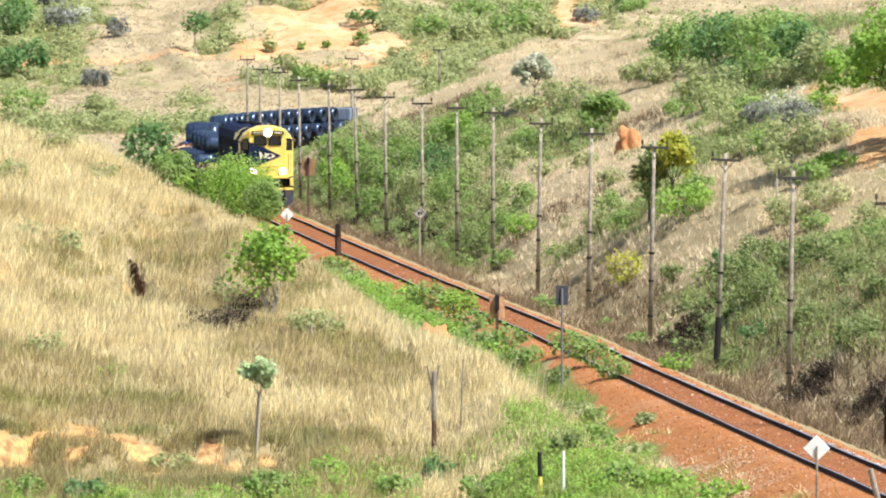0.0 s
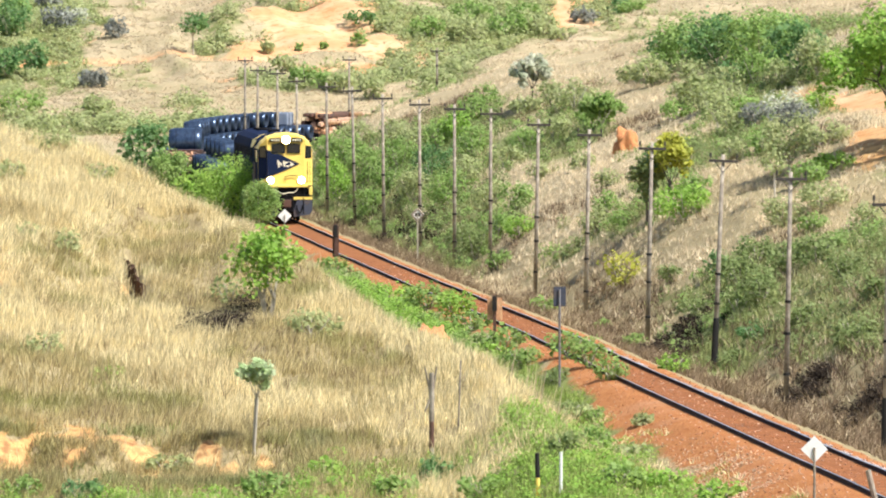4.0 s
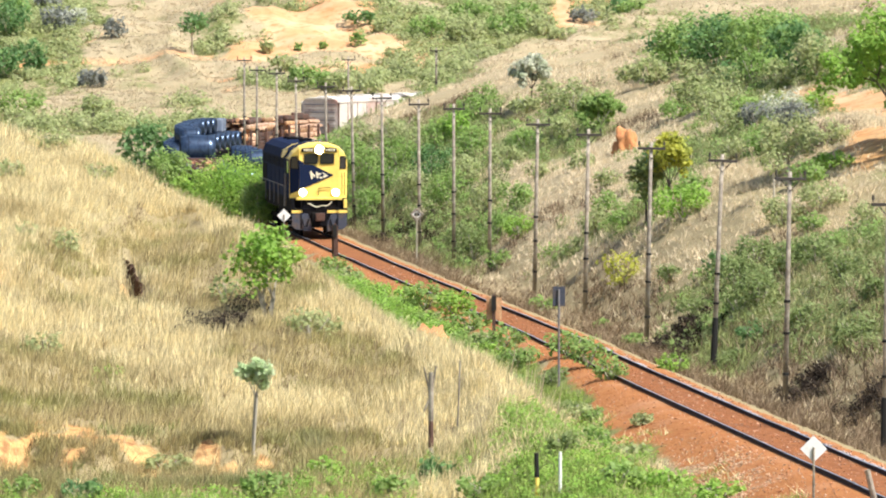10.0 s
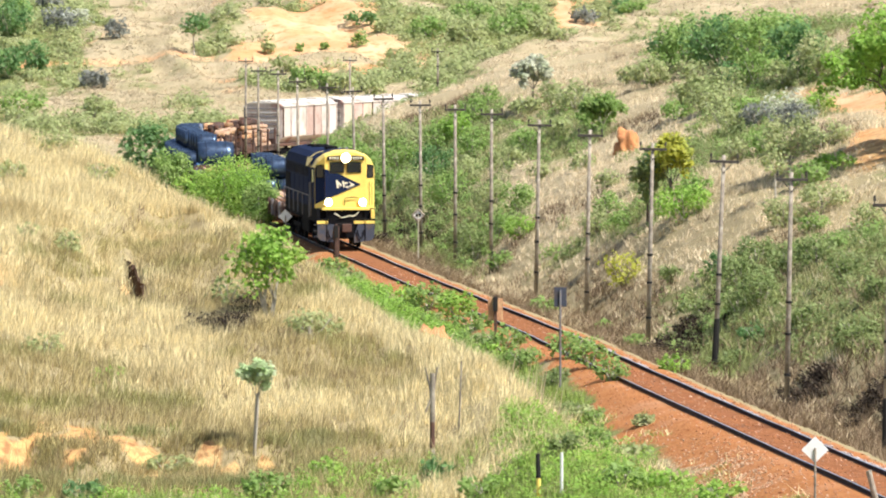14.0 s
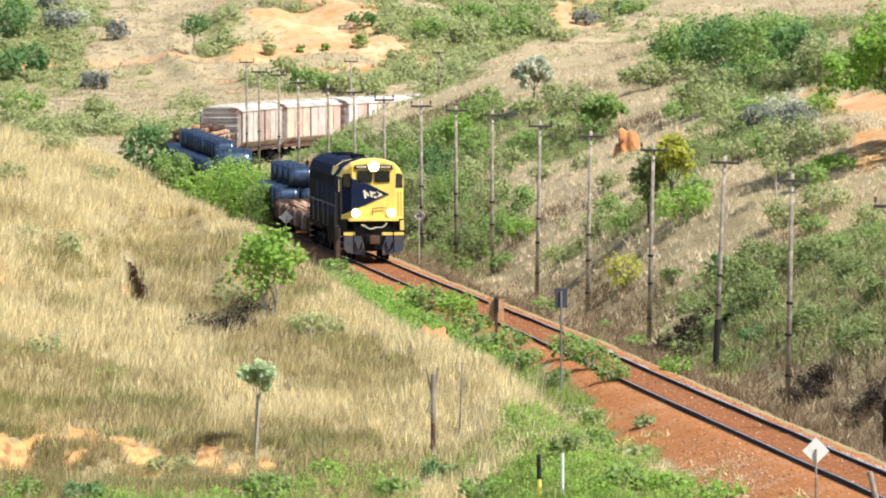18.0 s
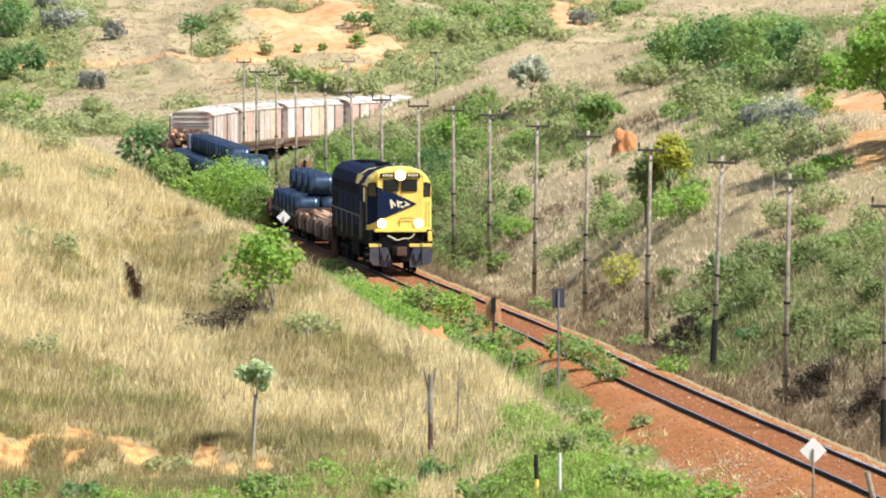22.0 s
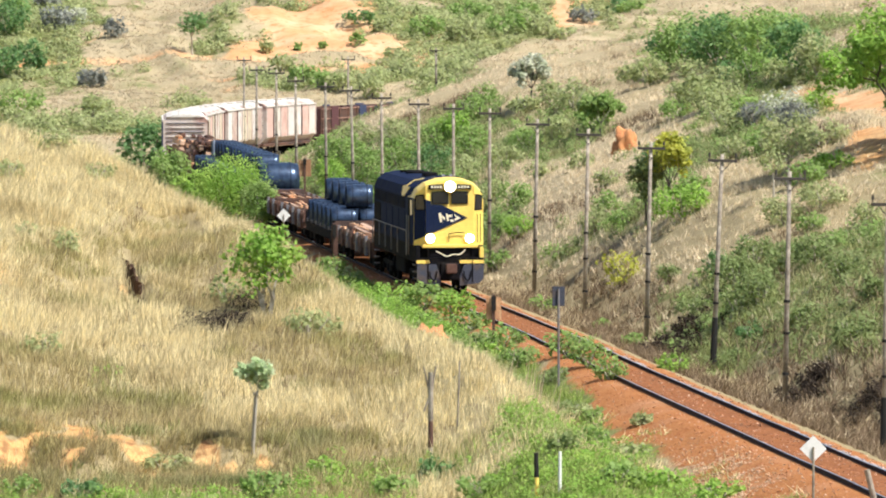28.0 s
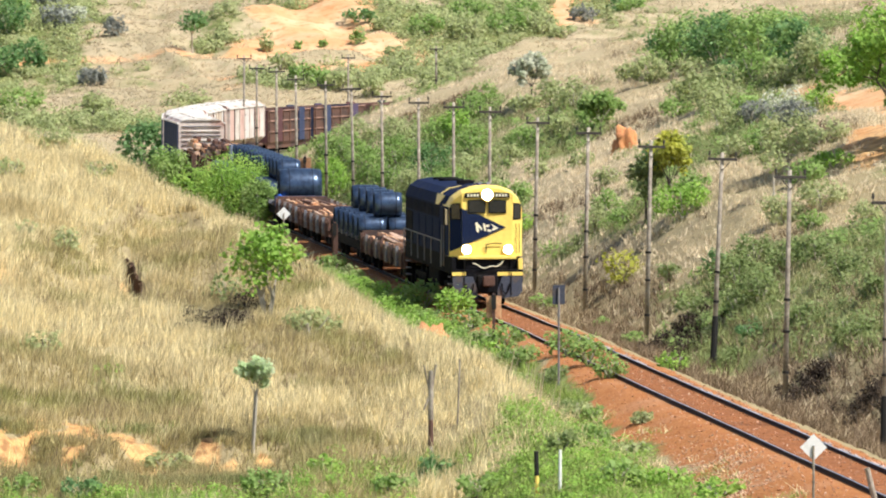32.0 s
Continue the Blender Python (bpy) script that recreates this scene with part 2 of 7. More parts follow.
GROUND = ground_material()
RAIL = material("rail_steel", (0.045, 0.032, 0.030), 0.8, 0, 0.2, 0.6, second=(0.07, 0.04, 0.03), amount=0.4, gloss=0.15)
RAIL_HEAD = material("worn_rail_head", (0.60, 0.62, 0.68), 0.32, 0.9, 0.1, 0.5)
POLE = material("weathered_pole", (0.22, 0.185, 0.145), 0.9, 0, 0.3, 0.9, 0.5, second=(0.42, 0.37, 0.30), by_object=0.2)
CHARRED = material("charred_wood", (0.012, 0.011, 0.010), 0.9, 0, 0.3, 0.3, 0.4)
YELLOW = material("yellow_paint", (0.92, 0.68, 0.16), 0.4, 0, 0.06, 1.5, second=(0.82, 0.55, 0.12), amount=0.3, gloss=0.3)
BLUE = material("dark_blue_paint", (0.013, 0.021, 0.055), 0.8, 0, 0.15, 1.2, second=(0.022, 0.028, 0.052), amount=0.4, gloss=0.04)
PLOUGH = material("grey_blue_paint", (0.060, 0.068, 0.095), 0.7, 0, 0.2, 0.6, second=(0.12, 0.09, 0.07), amount=0.4, gloss=0.2)
BLACK = material("black_grime", (0.010, 0.010, 0.012), 0.85, 0, 0.3, 0.6, second=(0.022, 0.019, 0.017), amount=0.4, gloss=0.04)
STEEL_GREY = material("dusty_grey_steel", (0.20, 0.20, 0.22), 0.6, 0.2, 0.2, 0.5, second=(0.22, 0.16, 0.12))
COIL = material("drawn_wire", (0.062, 0.098, 0.165), 0.28, 0.6, 0.2, 0.25, 0.2, second=(0.038, 0.057, 0.098), by_object=0.15)
COIL_END = material("dark_coil_end", (0.030, 0.040, 0.062), 0.85, 0, 0.3, 0.2, 0.4, gloss=0.08)
RUST = material("rusty_wagon_steel", (0.12, 0.06, 0.042), 0.85, 0, 0.25, 0.9, 0.3, second=(0.065, 0.042, 0.035), amount=0.5, by_object=0.2)
BILLET = material("rusty_billet", (0.50, 0.25, 0.125), 0.6, 0.1, 0.3, 0.5, 0.2, second=(0.70, 0.47, 0.26), by_object=0.4)
BILLET_PALE = material("dusty_pale_billet", (0.62, 0.42, 0.29), 0.75, 0, 0.25, 0.6, 0.2, second=(0.48, 0.29, 0.19), by_object=0.3)
WHITE_PAINT = material("white_sign_paint", (0.80, 0.80, 0.78), 0.5, 0, 0.06, 0.4, second=(0.66, 0.64, 0.58), amount=0.3)
HOPPER = material("chalky_white_wagon_paint", (0.56, 0.48, 0.43), 0.75, 0, 0.12, 1.6, second=(0.36, 0.20, 0.16), amount=0.48, by_object=0.12)
HOPPER_PANELS = [material("wagon_panel_paint", c, 0.75, 0, 0.12, 1.2, second=d, amount=0.42, by_object=0.1) for c, d in (
    ((0.66, 0.60, 0.54), (0.50, 0.42, 0.36)), ((0.62, 0.42, 0.36), (0.50, 0.32, 0.27)), ((0.64, 0.56, 0.42), (0.52, 0.42, 0.32)), ((0.48, 0.34, 0.29), (0.58, 0.48, 0.42)), ((0.70, 0.66, 0.62), (0.58, 0.48, 0.43)))]
HOPPER_ROOF = material("dusty_white_roof", (0.66, 0.62, 0.57), 0.8, 0, 0.1, 1.6, second=(0.46, 0.40, 0.35), amount=0.45)
RUST_PALE = material("faded_rusty_steel", (0.34, 0.20, 0.15), 0.9, 0, 0.25, 0.7, second=(0.13, 0.075, 0.06), by_object=0.2)
MAROON = material("maroon_door_paint", (0.12, 0.045, 0.05), 0.7, 0, 0.2, 0.8, by_object=0.3)
PLUM = material("plum_door_paint", (0.075, 0.055, 0.11), 0.7, 0, 0.2, 0.8)
SLATE = material("grey_blue_sheeting", (0.24, 0.28, 0.36), 0.6, 0, 0.1, 0.6, second=(0.18, 0.22, 0.30), amount=0.4, gloss=0.3)
TARPAULIN = material("blue_tarpaulin", (0.02, 0.10, 0.42), 0.5, 0, 0.15, 0.4, second=(0.03, 0.07, 0.25), amount=0.35)
NAVY = material("navy_door_paint_and_side_shade", (0.03, 0.045, 0.10), 0.7, 0, 0.2, 0.8)
CAB_GLASS = material("dark_cab_glass", (0.02, 0.02, 0.022), 0.06, 0, 0.1, 1.0, gloss=0.8)
CREAM = material("cream_lettering", (0.80, 0.74, 0.55), 0.5, 0, 0.1, 0.3)
HEADLIGHT = glowing("lit_headlight", (1.0, 0.93, 0.72), 14.0)
MOUND = material("termite_mound_earth", (0.55, 0.25, 0.10), 0.95, 0, 0.2, 0.5, 0.8, second=(0.42, 0.17, 0.07))
STRAW = material("dry_grass", (0.80, 0.695, 0.41), 0.8, 0, 0.1, 5.0, second=(0.57, 0.465, 0.24), amount=0.40, by_island=0.46, gloss=0.2, through_light=0.3)
STRAW_BROWN = material("brown_dry_grass", (0.50, 0.415, 0.21), 0.8, 0, 0.1, 4.0, second=(0.33, 0.32, 0.12), amount=0.45, by_island=0.52, gloss=0.2, through_light=0.3)
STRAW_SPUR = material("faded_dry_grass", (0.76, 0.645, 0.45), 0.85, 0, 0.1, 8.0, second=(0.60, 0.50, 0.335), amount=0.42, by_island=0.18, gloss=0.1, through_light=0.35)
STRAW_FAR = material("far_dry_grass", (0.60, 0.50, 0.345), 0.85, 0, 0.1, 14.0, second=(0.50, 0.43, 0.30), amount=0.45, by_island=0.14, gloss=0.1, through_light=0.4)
SEDGE_DULL = material("dull_green_grass", (0.30, 0.335, 0.13), 0.8, 0, 0.1, 4.0, second=(0.40, 0.36, 0.19), amount=0.45, by_island=0.45, gloss=0.15, through_light=0.3)
SCRUB = material("dark_brown_scrub", (0.22, 0.16, 0.105), 0.85, 0, 0.1, 3.0, second=(0.30, 0.23, 0.14), amount=0.4, by_island=0.45, gloss=0.1, through_light=0.2)
ARM = material("dark_crossarm_wood", (0.05, 0.042, 0.036), 0.9, 0, 0.3, 0.3, 0.3)
EARTH_WITH_SHADE = material("gully_earth_with_shade", (0.055, 0.034, 0.024), 0.95, 0, 0.35, 0.5, 0.8, second=(0.12, 0.065, 0.04), amount=0.35, gloss=0.1)
GRAVEL = material("pale_gravel", (0.54, 0.37, 0.24), 0.95, 0, 0.2, 0.5, second=(0.44, 0.25, 0.14), amount=0.5, by_island=0.4, gloss=0.1)
STONE_PALE = material("pale_grey_stone", (0.46, 0.40, 0.39), 0.9, 0, 0.2, 0.5, second=(0.36, 0.22, 0.16), amount=0.5, by_island=0.3, gloss=0.2)
BALLAST = material("red_dusty_stone", (0.40, 0.165, 0.075), 0.95, 0, 0.2, 0.5, second=(0.62, 0.44, 0.32), amount=0.5, by_island=0.45, gloss=0.1)
SEDGE = material("green_grass", (0.28, 0.38, 0.09), 0.75, 0, 0.1, 3.0, second=(0.42, 0.42, 0.17), amount=0.4, by_island=0.35, gloss=0.2, through_light=0.3)


def leaves_of(name, colour, second, shine=0.3):
    return material(name, colour, 0.55, 0, 0.1, 1.1, second=second, amount=0.45, by_island=0.24, gloss=shine, through_light=0.5)


LEAF = leaves_of("green_leaves", (0.27, 0.40, 0.11), (0.36, 0.47, 0.16))
LEAF_BRIGHT = leaves_of("bright_green_leaves", (0.29, 0.47, 0.085), (0.40, 0.54, 0.12))
LEAF_DARK = leaves_of("dark_green_leaves", (0.15, 0.28, 0.10), (0.22, 0.34, 0.11))
LEAF_OLIVE = leaves_of("olive_leaves", (0.40, 0.45, 0.20), (0.50, 0.51, 0.27))
LEAF_YELLOW = leaves_of("yellowing_leaves", (0.52, 0.52, 0.08), (0.38, 0.44, 0.10))
LEAF_PALE = leaves_of("silvery_leaves", (0.64, 0.65, 0.52), (0.46, 0.52, 0.34))
LEAF_GREY = leaves_of("grey_dusty_leaves", (0.24, 0.25, 0.22), (0.38, 0.40, 0.36))
LEAF_DULL = leaves_of("dull_green_leaves", (0.25, 0.32, 0.115), (0.33, 0.36, 0.16))
LEAF_MINT = leaves_of("pale_fresh_leaves", (0.50, 0.62, 0.33), (0.66, 0.74, 0.50))
BARK = material("pale_bark", (0.42, 0.38, 0.31), 0.9, 0, 0.3, 0.3, 0.5)
BARK_DARK = material("dark_bark", (0.10, 0.08, 0.065), 0.9, 0, 0.3, 0.3, 0.5)
SCORCHED_AND_SHADOW = material("scorched_brush_and_tree_shadow", (0.040, 0.031, 0.024), 0.95, 0, 0.2, 1.0, by_island=0.4, through_light=0.1, gloss=0.03)

# ---------------------------------------------------------------- building blocks


def part(name, bm, mat, parent=None, label="", shade=False):
    """Links a bmesh as one mesh object, under a thing or a part."""
    me = bpy.data.meshes.new(name)
    bm.to_mesh(me)
    bm.free()
    me.materials.append(mat)
    if shade:
        me.polygons.foreach_set("use_smooth", [True] * len(me.polygons))
    ob = new(name, me)
    if parent is not None:
        ob.parent = parent
    if label:
        ob["label"] = label
    return ob


def box(bm, x0, x1, y0, y1, z0, z1, bevel=0.0):
    made = bmesh.ops.create_cube(bm, size=1, matrix=Matrix.LocRotScale(((x0 + x1) / 2, (y0 + y1) / 2, (z0 + z1) / 2), None, (x1 - x0, y1 - y0, z1 - z0)))
    if bevel:
        edges = {e for v in made["verts"] for e in v.link_edges}
        bmesh.ops.bevel(bm, geom=list(edges), offset=bevel, segments=2, affect="EDGES", profile=0.6)
    return bm


def rod(bm, p, q, r0, r1=None, sides=8):
    """A tapered rod from p to q."""
    p, q = Vector(p), Vector(q)
    r1 = r0 if r1 is None else r1
    turn = (q - p).to_track_quat("Z", "Y").to_matrix().to_4x4()
    bmesh.ops.create_cone(bm, cap_ends=True, segments=sides, radius1=r0, radius2=r1, depth=(q - p).length,
                          matrix=Matrix.Translation((p + q) / 2) @ turn)
    return bm


def prism(bm, outline, y0, y1, ends=True):
    """An outline in x and z drawn out along y."""
    a = [bm.verts.new((x, y0, z)) for x, z in outline]
    b = [bm.verts.new((x, y1, z)) for x, z in outline]
    n = len(outline)
    for i in range(n):
        bm.faces.new((a[i], a[(i + 1) % n], b[(i + 1) % n], b[i]))
    if ends:
        bm.faces.new(a[::-1])
        bm.faces.new(b)
    bmesh.ops.recalc_face_normals(bm, faces=bm.faces)
    return bm


def mesh_from(name, verts, faces, mat, attributes=(), smoothed=False):
    """A mesh object from arrays of corners and of faces with equal counts of corners."""
    me = bpy.data.meshes.new(name)
    k = faces.shape[1]
    me.vertices.add(len(verts))
    me.vertices.foreach_set("co", np.ascontiguousarray(verts, dtype=np.float32).ravel())
    me.loops.add(faces.size)
    me.loops.foreach_set("vertex_index", np.ascontiguousarray(faces, dtype=np.int32).ravel())
    me.polygons.add(len(faces))
    me.polygons.foreach_set("loop_start", np.arange(0, faces.size, k, dtype=np.int32))
    me.polygons.foreach_set("loop_total", np.full(len(faces), k, dtype=np.int32))
    if smoothed:
        me.polygons.foreach_set("use_smooth", np.ones(len(faces), dtype=bool))
    for key, values in attributes:
        me.attributes.new(key, "FLOAT", "POINT").data.foreach_set("value", np.ascontiguousarray(values, dtype=np.float32))
    me.materials.append(mat)
    me.update()
    me.validate()
    return new(name, me)


# ---------------------------------------------------------------- ground


def patch(x, y, cx, cy, rx, ry):
    """1 in the middle of an oval patch, 0 outside it."""
    r = np.hypot((x - cx) / rx, (y - cy) / ry)
    out = np.zeros(r.shape)
    close = r < 1.95
    out[close] = smooth(1.25, 0.6, r[close] + 0.38 * fbm(x[close], y[close], min(rx, ry), 3, 17))
    return out


def covers(x, y):
    """How much green growth, pale bare earth and red track earth there is."""
    lat = x - (A - B * y)
    d = track_distance(x, y)
    shoulder = 2.0 + 1.4 * smooth(215, 199, y) + 0.5 * fbm(x, y, 2.2, 3, 91)
    earth = np.where(lat > 0, smooth(2.0, 1.3, d + 0.15 * fbm(x, y, 1.8, 2, 93)), smooth(0.8, -0.8, d - shoulder)) * np.where(y < 430, 1.0, 0.6)
    green = 0.5 + 0.6 * fbm(x, y * 0.5, 9, 3, 21)
    right = green + 0.02 + 0.5 * smooth(16, 7, lat) * smooth(320, 350, y) * smooth(420, 400, y)
    right = right + 0.45 * patch(x, y, 12.5, 243, 3.5, 16) + 0.4 * patch(x, y, 15.5, 232, 2.5, 14) + 0.4 * patch(x, y, 10.5, 262, 2, 8)
    right = right - 0.9 * smooth(5.2, 3.0, lat) - 0.38 * smooth(9.5, 6.5, lat + 1.2 * fbm(x, y, 5, 2, 29)) * smooth(305, 275, y) - 0.9 * patch(x, y, 25, 425, 11, 52) + 0.5 * patch(x, y, 15.8, 338, 3.2, 16)
    for cx, cy, rx, ry in ((7.2, 308, 3.2, 24), (11.5, 346, 3, 30), (11.4, 269, 3.4, 12), (15.5, 259, 3, 10), (4.0, 404, 9, 14), (9, 414, 9, 12), (3.4, 297, 1.8, 10), (4.3, 327, 1.6, 12)):
        right = right - 0.8 * patch(x, y, cx, cy, rx, ry)
    left = green - 0.72 + 0.26 * patch(x, y, -13.5, 209, 3.6, 7) + 0.2 * patch(x, y, -15, 219, 2.2, 4) + 0.2 * patch(x, y, -15.5, 236, 1.6, 5) + 0.5 * patch(x, y, -8.6, 199, 1.8, 3)
    left = left + 1.3 * smooth(-7.6, -6.2, lat - 3.3 * smooth(11, 4, np.abs(y - 209))) * smooth(-1.8, -2.6, lat) * smooth(305, 290, y) * smooth(185, 196, y)      # strip below the track
    left = left + 1.1 * smooth(0, -5, y - 195.5 - 5 * smooth(-6, -3, x) + 1.5 * fbm(x, y, 3, 2, 9)) * smooth(-3, -6, lat)
    green = np.where(lat > 0, right, left)
    far = 0.10 + 0.5 * fbm(x, y * 0.6, 14, 3, 23) + 0.3 * fbm(x, y * 0.5, 4, 3, 25) + 1.2 * patch(x, y, 4.5, 572, 9.5, 30) + 0.6 * patch(x, y, -4.5, 564, 4.5, 18)
    for cx, cy, rx, ry, amount in ((-38, 555, 7, 45, 0.9), (-33, 592, 9, 10, 0.35), (-27, 497, 10, 15, 0.4), (-9, 527, 7, 8, 0.75), (2.5, 530, 3.2, 12, 0.9), (-17, 492, 4, 9, 0.5)):
        far = far + amount * patch(x, y, cx, cy, rx, ry)
    spur = smooth(1.5, -1.5, y - np.interp(x, RIDGE_X, RIDGE_Y)) * smooth(0.5, 3, x)
    far = far * (1 - spur) + spur * (0.2 + 0.4 * fbm(x, y * 0.6, 9, 3, 27))
    green = np.where(y > 462, far, green)
    green = np.where((y > 430) & (y <= 462) & (lat < 30), 0.45, green)
    bare = 0.95 * patch(x, y, -11.0, 564, 5.5, 20) * smooth(-0.9, 0.2, fbm(x, y, 5, 3, 77) + 0.5)
    for cx, cy, rx, ry, amount in ((-7.2, 549, 4.2, 6, 0.8), (-16.5, 551, 2.8, 5, 0.55), (-8, 535, 4.6, 3.5, 0.75), (-1.8, 534, 1.7, 6, 0.7), (11.4, 579, 1.5, 13, 0.95),
                                   (15, 592, 4, 6, 0.8), (-18, 531, 4, 2.5, 0.4)):
        bare = bare + amount * patch(x, y, cx, cy, rx, ry)
    bare = bare * (1 - spur)
    bare = bare + 0.55 * smooth(3, 1, np.abs(y - 546 - 1.5 * fbm(x, y, 12, 2, 3)))                         # an old cart track along the far slope
    lip = 198.2 + 1.7 * fbm(x, x * 0, 2.2, 4, 51)
    bare = bare + 0.5 * smooth(0.5, 0.85, fbm(x * 1.4, y * 0.4, 5, 3, 79)) * (1 - spur)
    near = 0.0
    for cx, cy, rx, ry in ((-13.4, 199.4, 2.4, 2.6), (-11.4, 198.3, 1.7, 1.9), (-9.6, 197.8, 1.3, 1.4), (-7.4, 199.2, 0.7, 0.9), (-6.6, 197.6, 0.6, 0.7), (-5.3, 198.2, 0.9, 0.6)):
        near = np.maximum(near, patch(x, y, cx, cy, rx, ry))
    near = near * smooth(-0.55, -0.05, fbm(x, y * 0.8, 0.9, 4, 53)) + 0.8 * patch(x, y, -12.0, 239, 0.35, 3) + 0.9 * patch(x, y, 8.9, 172, 1.5, 6) + 0.6 * patch(x, y, -17, 233, 1.5, 3)
    slope = 0.85 * patch(x, y, 20.5, 305, 2.6, 26) + 0.8 * patch(x, y, 18.8, 271, 1.6, 6)
    sand = np.where(y > 480, bare, np.where(lat < 0, near, slope))
    return green, sand, earth


def build_ground():
    def axis(lo, fine_lo, fine_hi, hi, step, grow):
        mid = list(np.arange(fine_lo, fine_hi, step))
        out, v, s = [], fine_hi, step
        while v < hi:
            out.append(v)
            s *= grow
            v += s
        back, v, s = [], fine_lo - step, step
        while v > lo:
            back.append(v)
            s *= grow
            v -= s
        return np.array(back[::-1] + mid + out)

    xs = axis(-3500, -43, 43, 3500, 0.28, 1.2)
    ys = axis(-3500, 160, 470, 4500, 0.6, 1.05)
    ys = np.concatenate([ys[ys < 470], np.arange(470, 612, 1.0), ys[ys > 614]])
    gx, gy = np.meshgrid(xs, ys)
    gx, gy = gx.ravel(), gy.ravel()
    z = ground(gx, gy)
    green, sand, earth = covers(gx, gy)
    n, m = len(xs), len(ys)
    i = (np.arange(m - 1)[:, None] * n + np.arange(n - 1)[None, :]).ravel()
    faces = np.stack([i, i + 1, i + n + 1, i + n], axis=1)
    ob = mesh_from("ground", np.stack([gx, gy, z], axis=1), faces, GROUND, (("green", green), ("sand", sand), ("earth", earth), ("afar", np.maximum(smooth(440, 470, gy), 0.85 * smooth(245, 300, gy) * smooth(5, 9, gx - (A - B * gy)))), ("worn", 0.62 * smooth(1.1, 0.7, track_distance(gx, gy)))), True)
    return tagged(ob, "hilly ground of dry grass, green growth and red earth", "ground", kind="structure")


build_ground()


# ---------------------------------------------------------------- track


def build_rail(side):
    section = [(-0.07, -0.17), (0.07, -0.17), (0.06, -0.155), (0.012, -0.13), (0.012, -0.045), (0.036, -0.035), (0.036, 0), (-0.036, 0),
               (-0.036, -0.035), (-0.012, -0.045), (-0.012, -0.13), (-0.06, -0.155)]
    stations = np.arange(40, 560, 2.0)
    k = len(section)
    verts, faces = [], []
    for j, s in enumerate(stations):
        x, y, psi = on_track(s)
        weave = 0.028 * noise.noise(Vector((s * 0.13, side * 3.0, 0))) + 0.012 * noise.noise(Vector((s * 0.5, 0, side)))
        sag = 0.035 * noise.noise(Vector((s * 0.11, 7.0 + side, 0))) - 0.015 + float(track_height(y))
        for u, v in section:
            o = side * 0.836 + u + weave
            verts.append((x + o * math.cos(psi), y - o * math.sin(psi), v + sag))
        if j:
            for i in range(k):
                faces.append(((j - 1) * k + i, (j - 1) * k + (i + 1) % k, j * k + (i + 1) % k, j * k + i))
    ob = mesh_from("rail", np.array(verts), np.array(faces), RAIL)
    ob.data.materials.append(RAIL_HEAD)
    heads = np.zeros(len(faces), dtype=np.int32)
    heads[6::k] = 1
    ob.data.polygons.foreach_set("material_index", heads)
    return tagged(ob, "dark steel rail with a bright worn head", "rail", "rails of the track", "structure")


build_rail(-1)
build_rail(1)


def build_pole(x, y, height, arms=1, charred=0.0, lean=0.0):
    base = float(ground(np.array([x]), np.array([y]))[0])
    top = new("telegraph_pole")
    top.matrix_basis = pose(x, y, base - 0.1, 0, lean, 8)
    bm = bmesh.new()
    rod(bm, (0, 0, 0), (0, 0, height + 0.1), 0.10, 0.07, 10)
    part("shaft", bm, POLE, top, shade=True)
    for k in range(arms):
        z = height - 0.15 - 0.45 * k
        part("crossarm", box(bmesh.new(), -0.55, 0.55, -0.15, -0.06, z - 0.05, z + 0.05, 0.01), ARM, top)
        for u in (-0.5, 0.5):
            bm = bmesh.new()
            rod(bm, (u, -0.1, z + 0.05), (u, -0.1, z + 0.14), 0.018, 0.018, 6)
            rod(bm, (u, -0.1, z + 0.14), (u, -0.1, z + 0.30), 0.05, 0.035, 8)
            part("insulator", bm, ARM, top)
        bm = bmesh.new()
        rod(bm, (-0.32, -0.11, z - 0.05), (0, -0.09, z - 0.42), 0.015, 0.015, 5)
        rod(bm, (0.32, -0.11, z - 0.05), (0, -0.09, z - 0.42), 0.015, 0.015, 5)
        part("arm_brace", bm, ARM, top)
    for z in (1.1, 2.5, 3.6):
        part("pole_band", rod(bmesh.new(), (0, 0, z), (0, 0, z + 0.09), 0.118, 0.114, 10), CHARRED, top)
    if charred:
        bm = bmesh.new()
        rod(bm, (0, 0, 0.35), (0, 0, charred), 0.125, 0.11, 10)
        part("sheath", bm, CHARRED, top, "charred black wrapping")
    return tagged(top, "tall weathered telegraph pole with a crossarm" + (" and a charred foot" if charred else ""), "telegraph pole", "telegraph poles beside the track")


# y, how far right of the centre line, lean, height of any charred foot
for y, side, lean, charred in ((191, 3.9, 0.8, 1.9), (213, 4.7, 1.1, 0), (231, 5.31, 2.4, 2.0), (247, 5.1, 1.3, 0), (266, 5.3, 1.1, 0), (283, 5.4, 1.1, 0), (301, 5.5, 0.2, 0),
                               (314, 5.3, 0, 0), (326, 4.9, -0.3, 0), (342, 4.7, -0.6, 0), (361, 5.0, -1.2, 0), (374, 4.8, -0.4, 0), (393, 4.8, -0.6, 0), (415, 5.6, 0, 0),
                               (430, 5.6, 0, 0), (454, 6.8, 0, 0)):
    build_pole(A - B * y + side - 0.13 * lean, y, 8.0 if y < 400 else 7.9, 1, charred, lean)
for x, y, tall in ((-7.2, 489, 7.8), (-0.3, 511, 3.9)):
    build_pole(x, y, tall)

# ---------------------------------------------------------------- plants


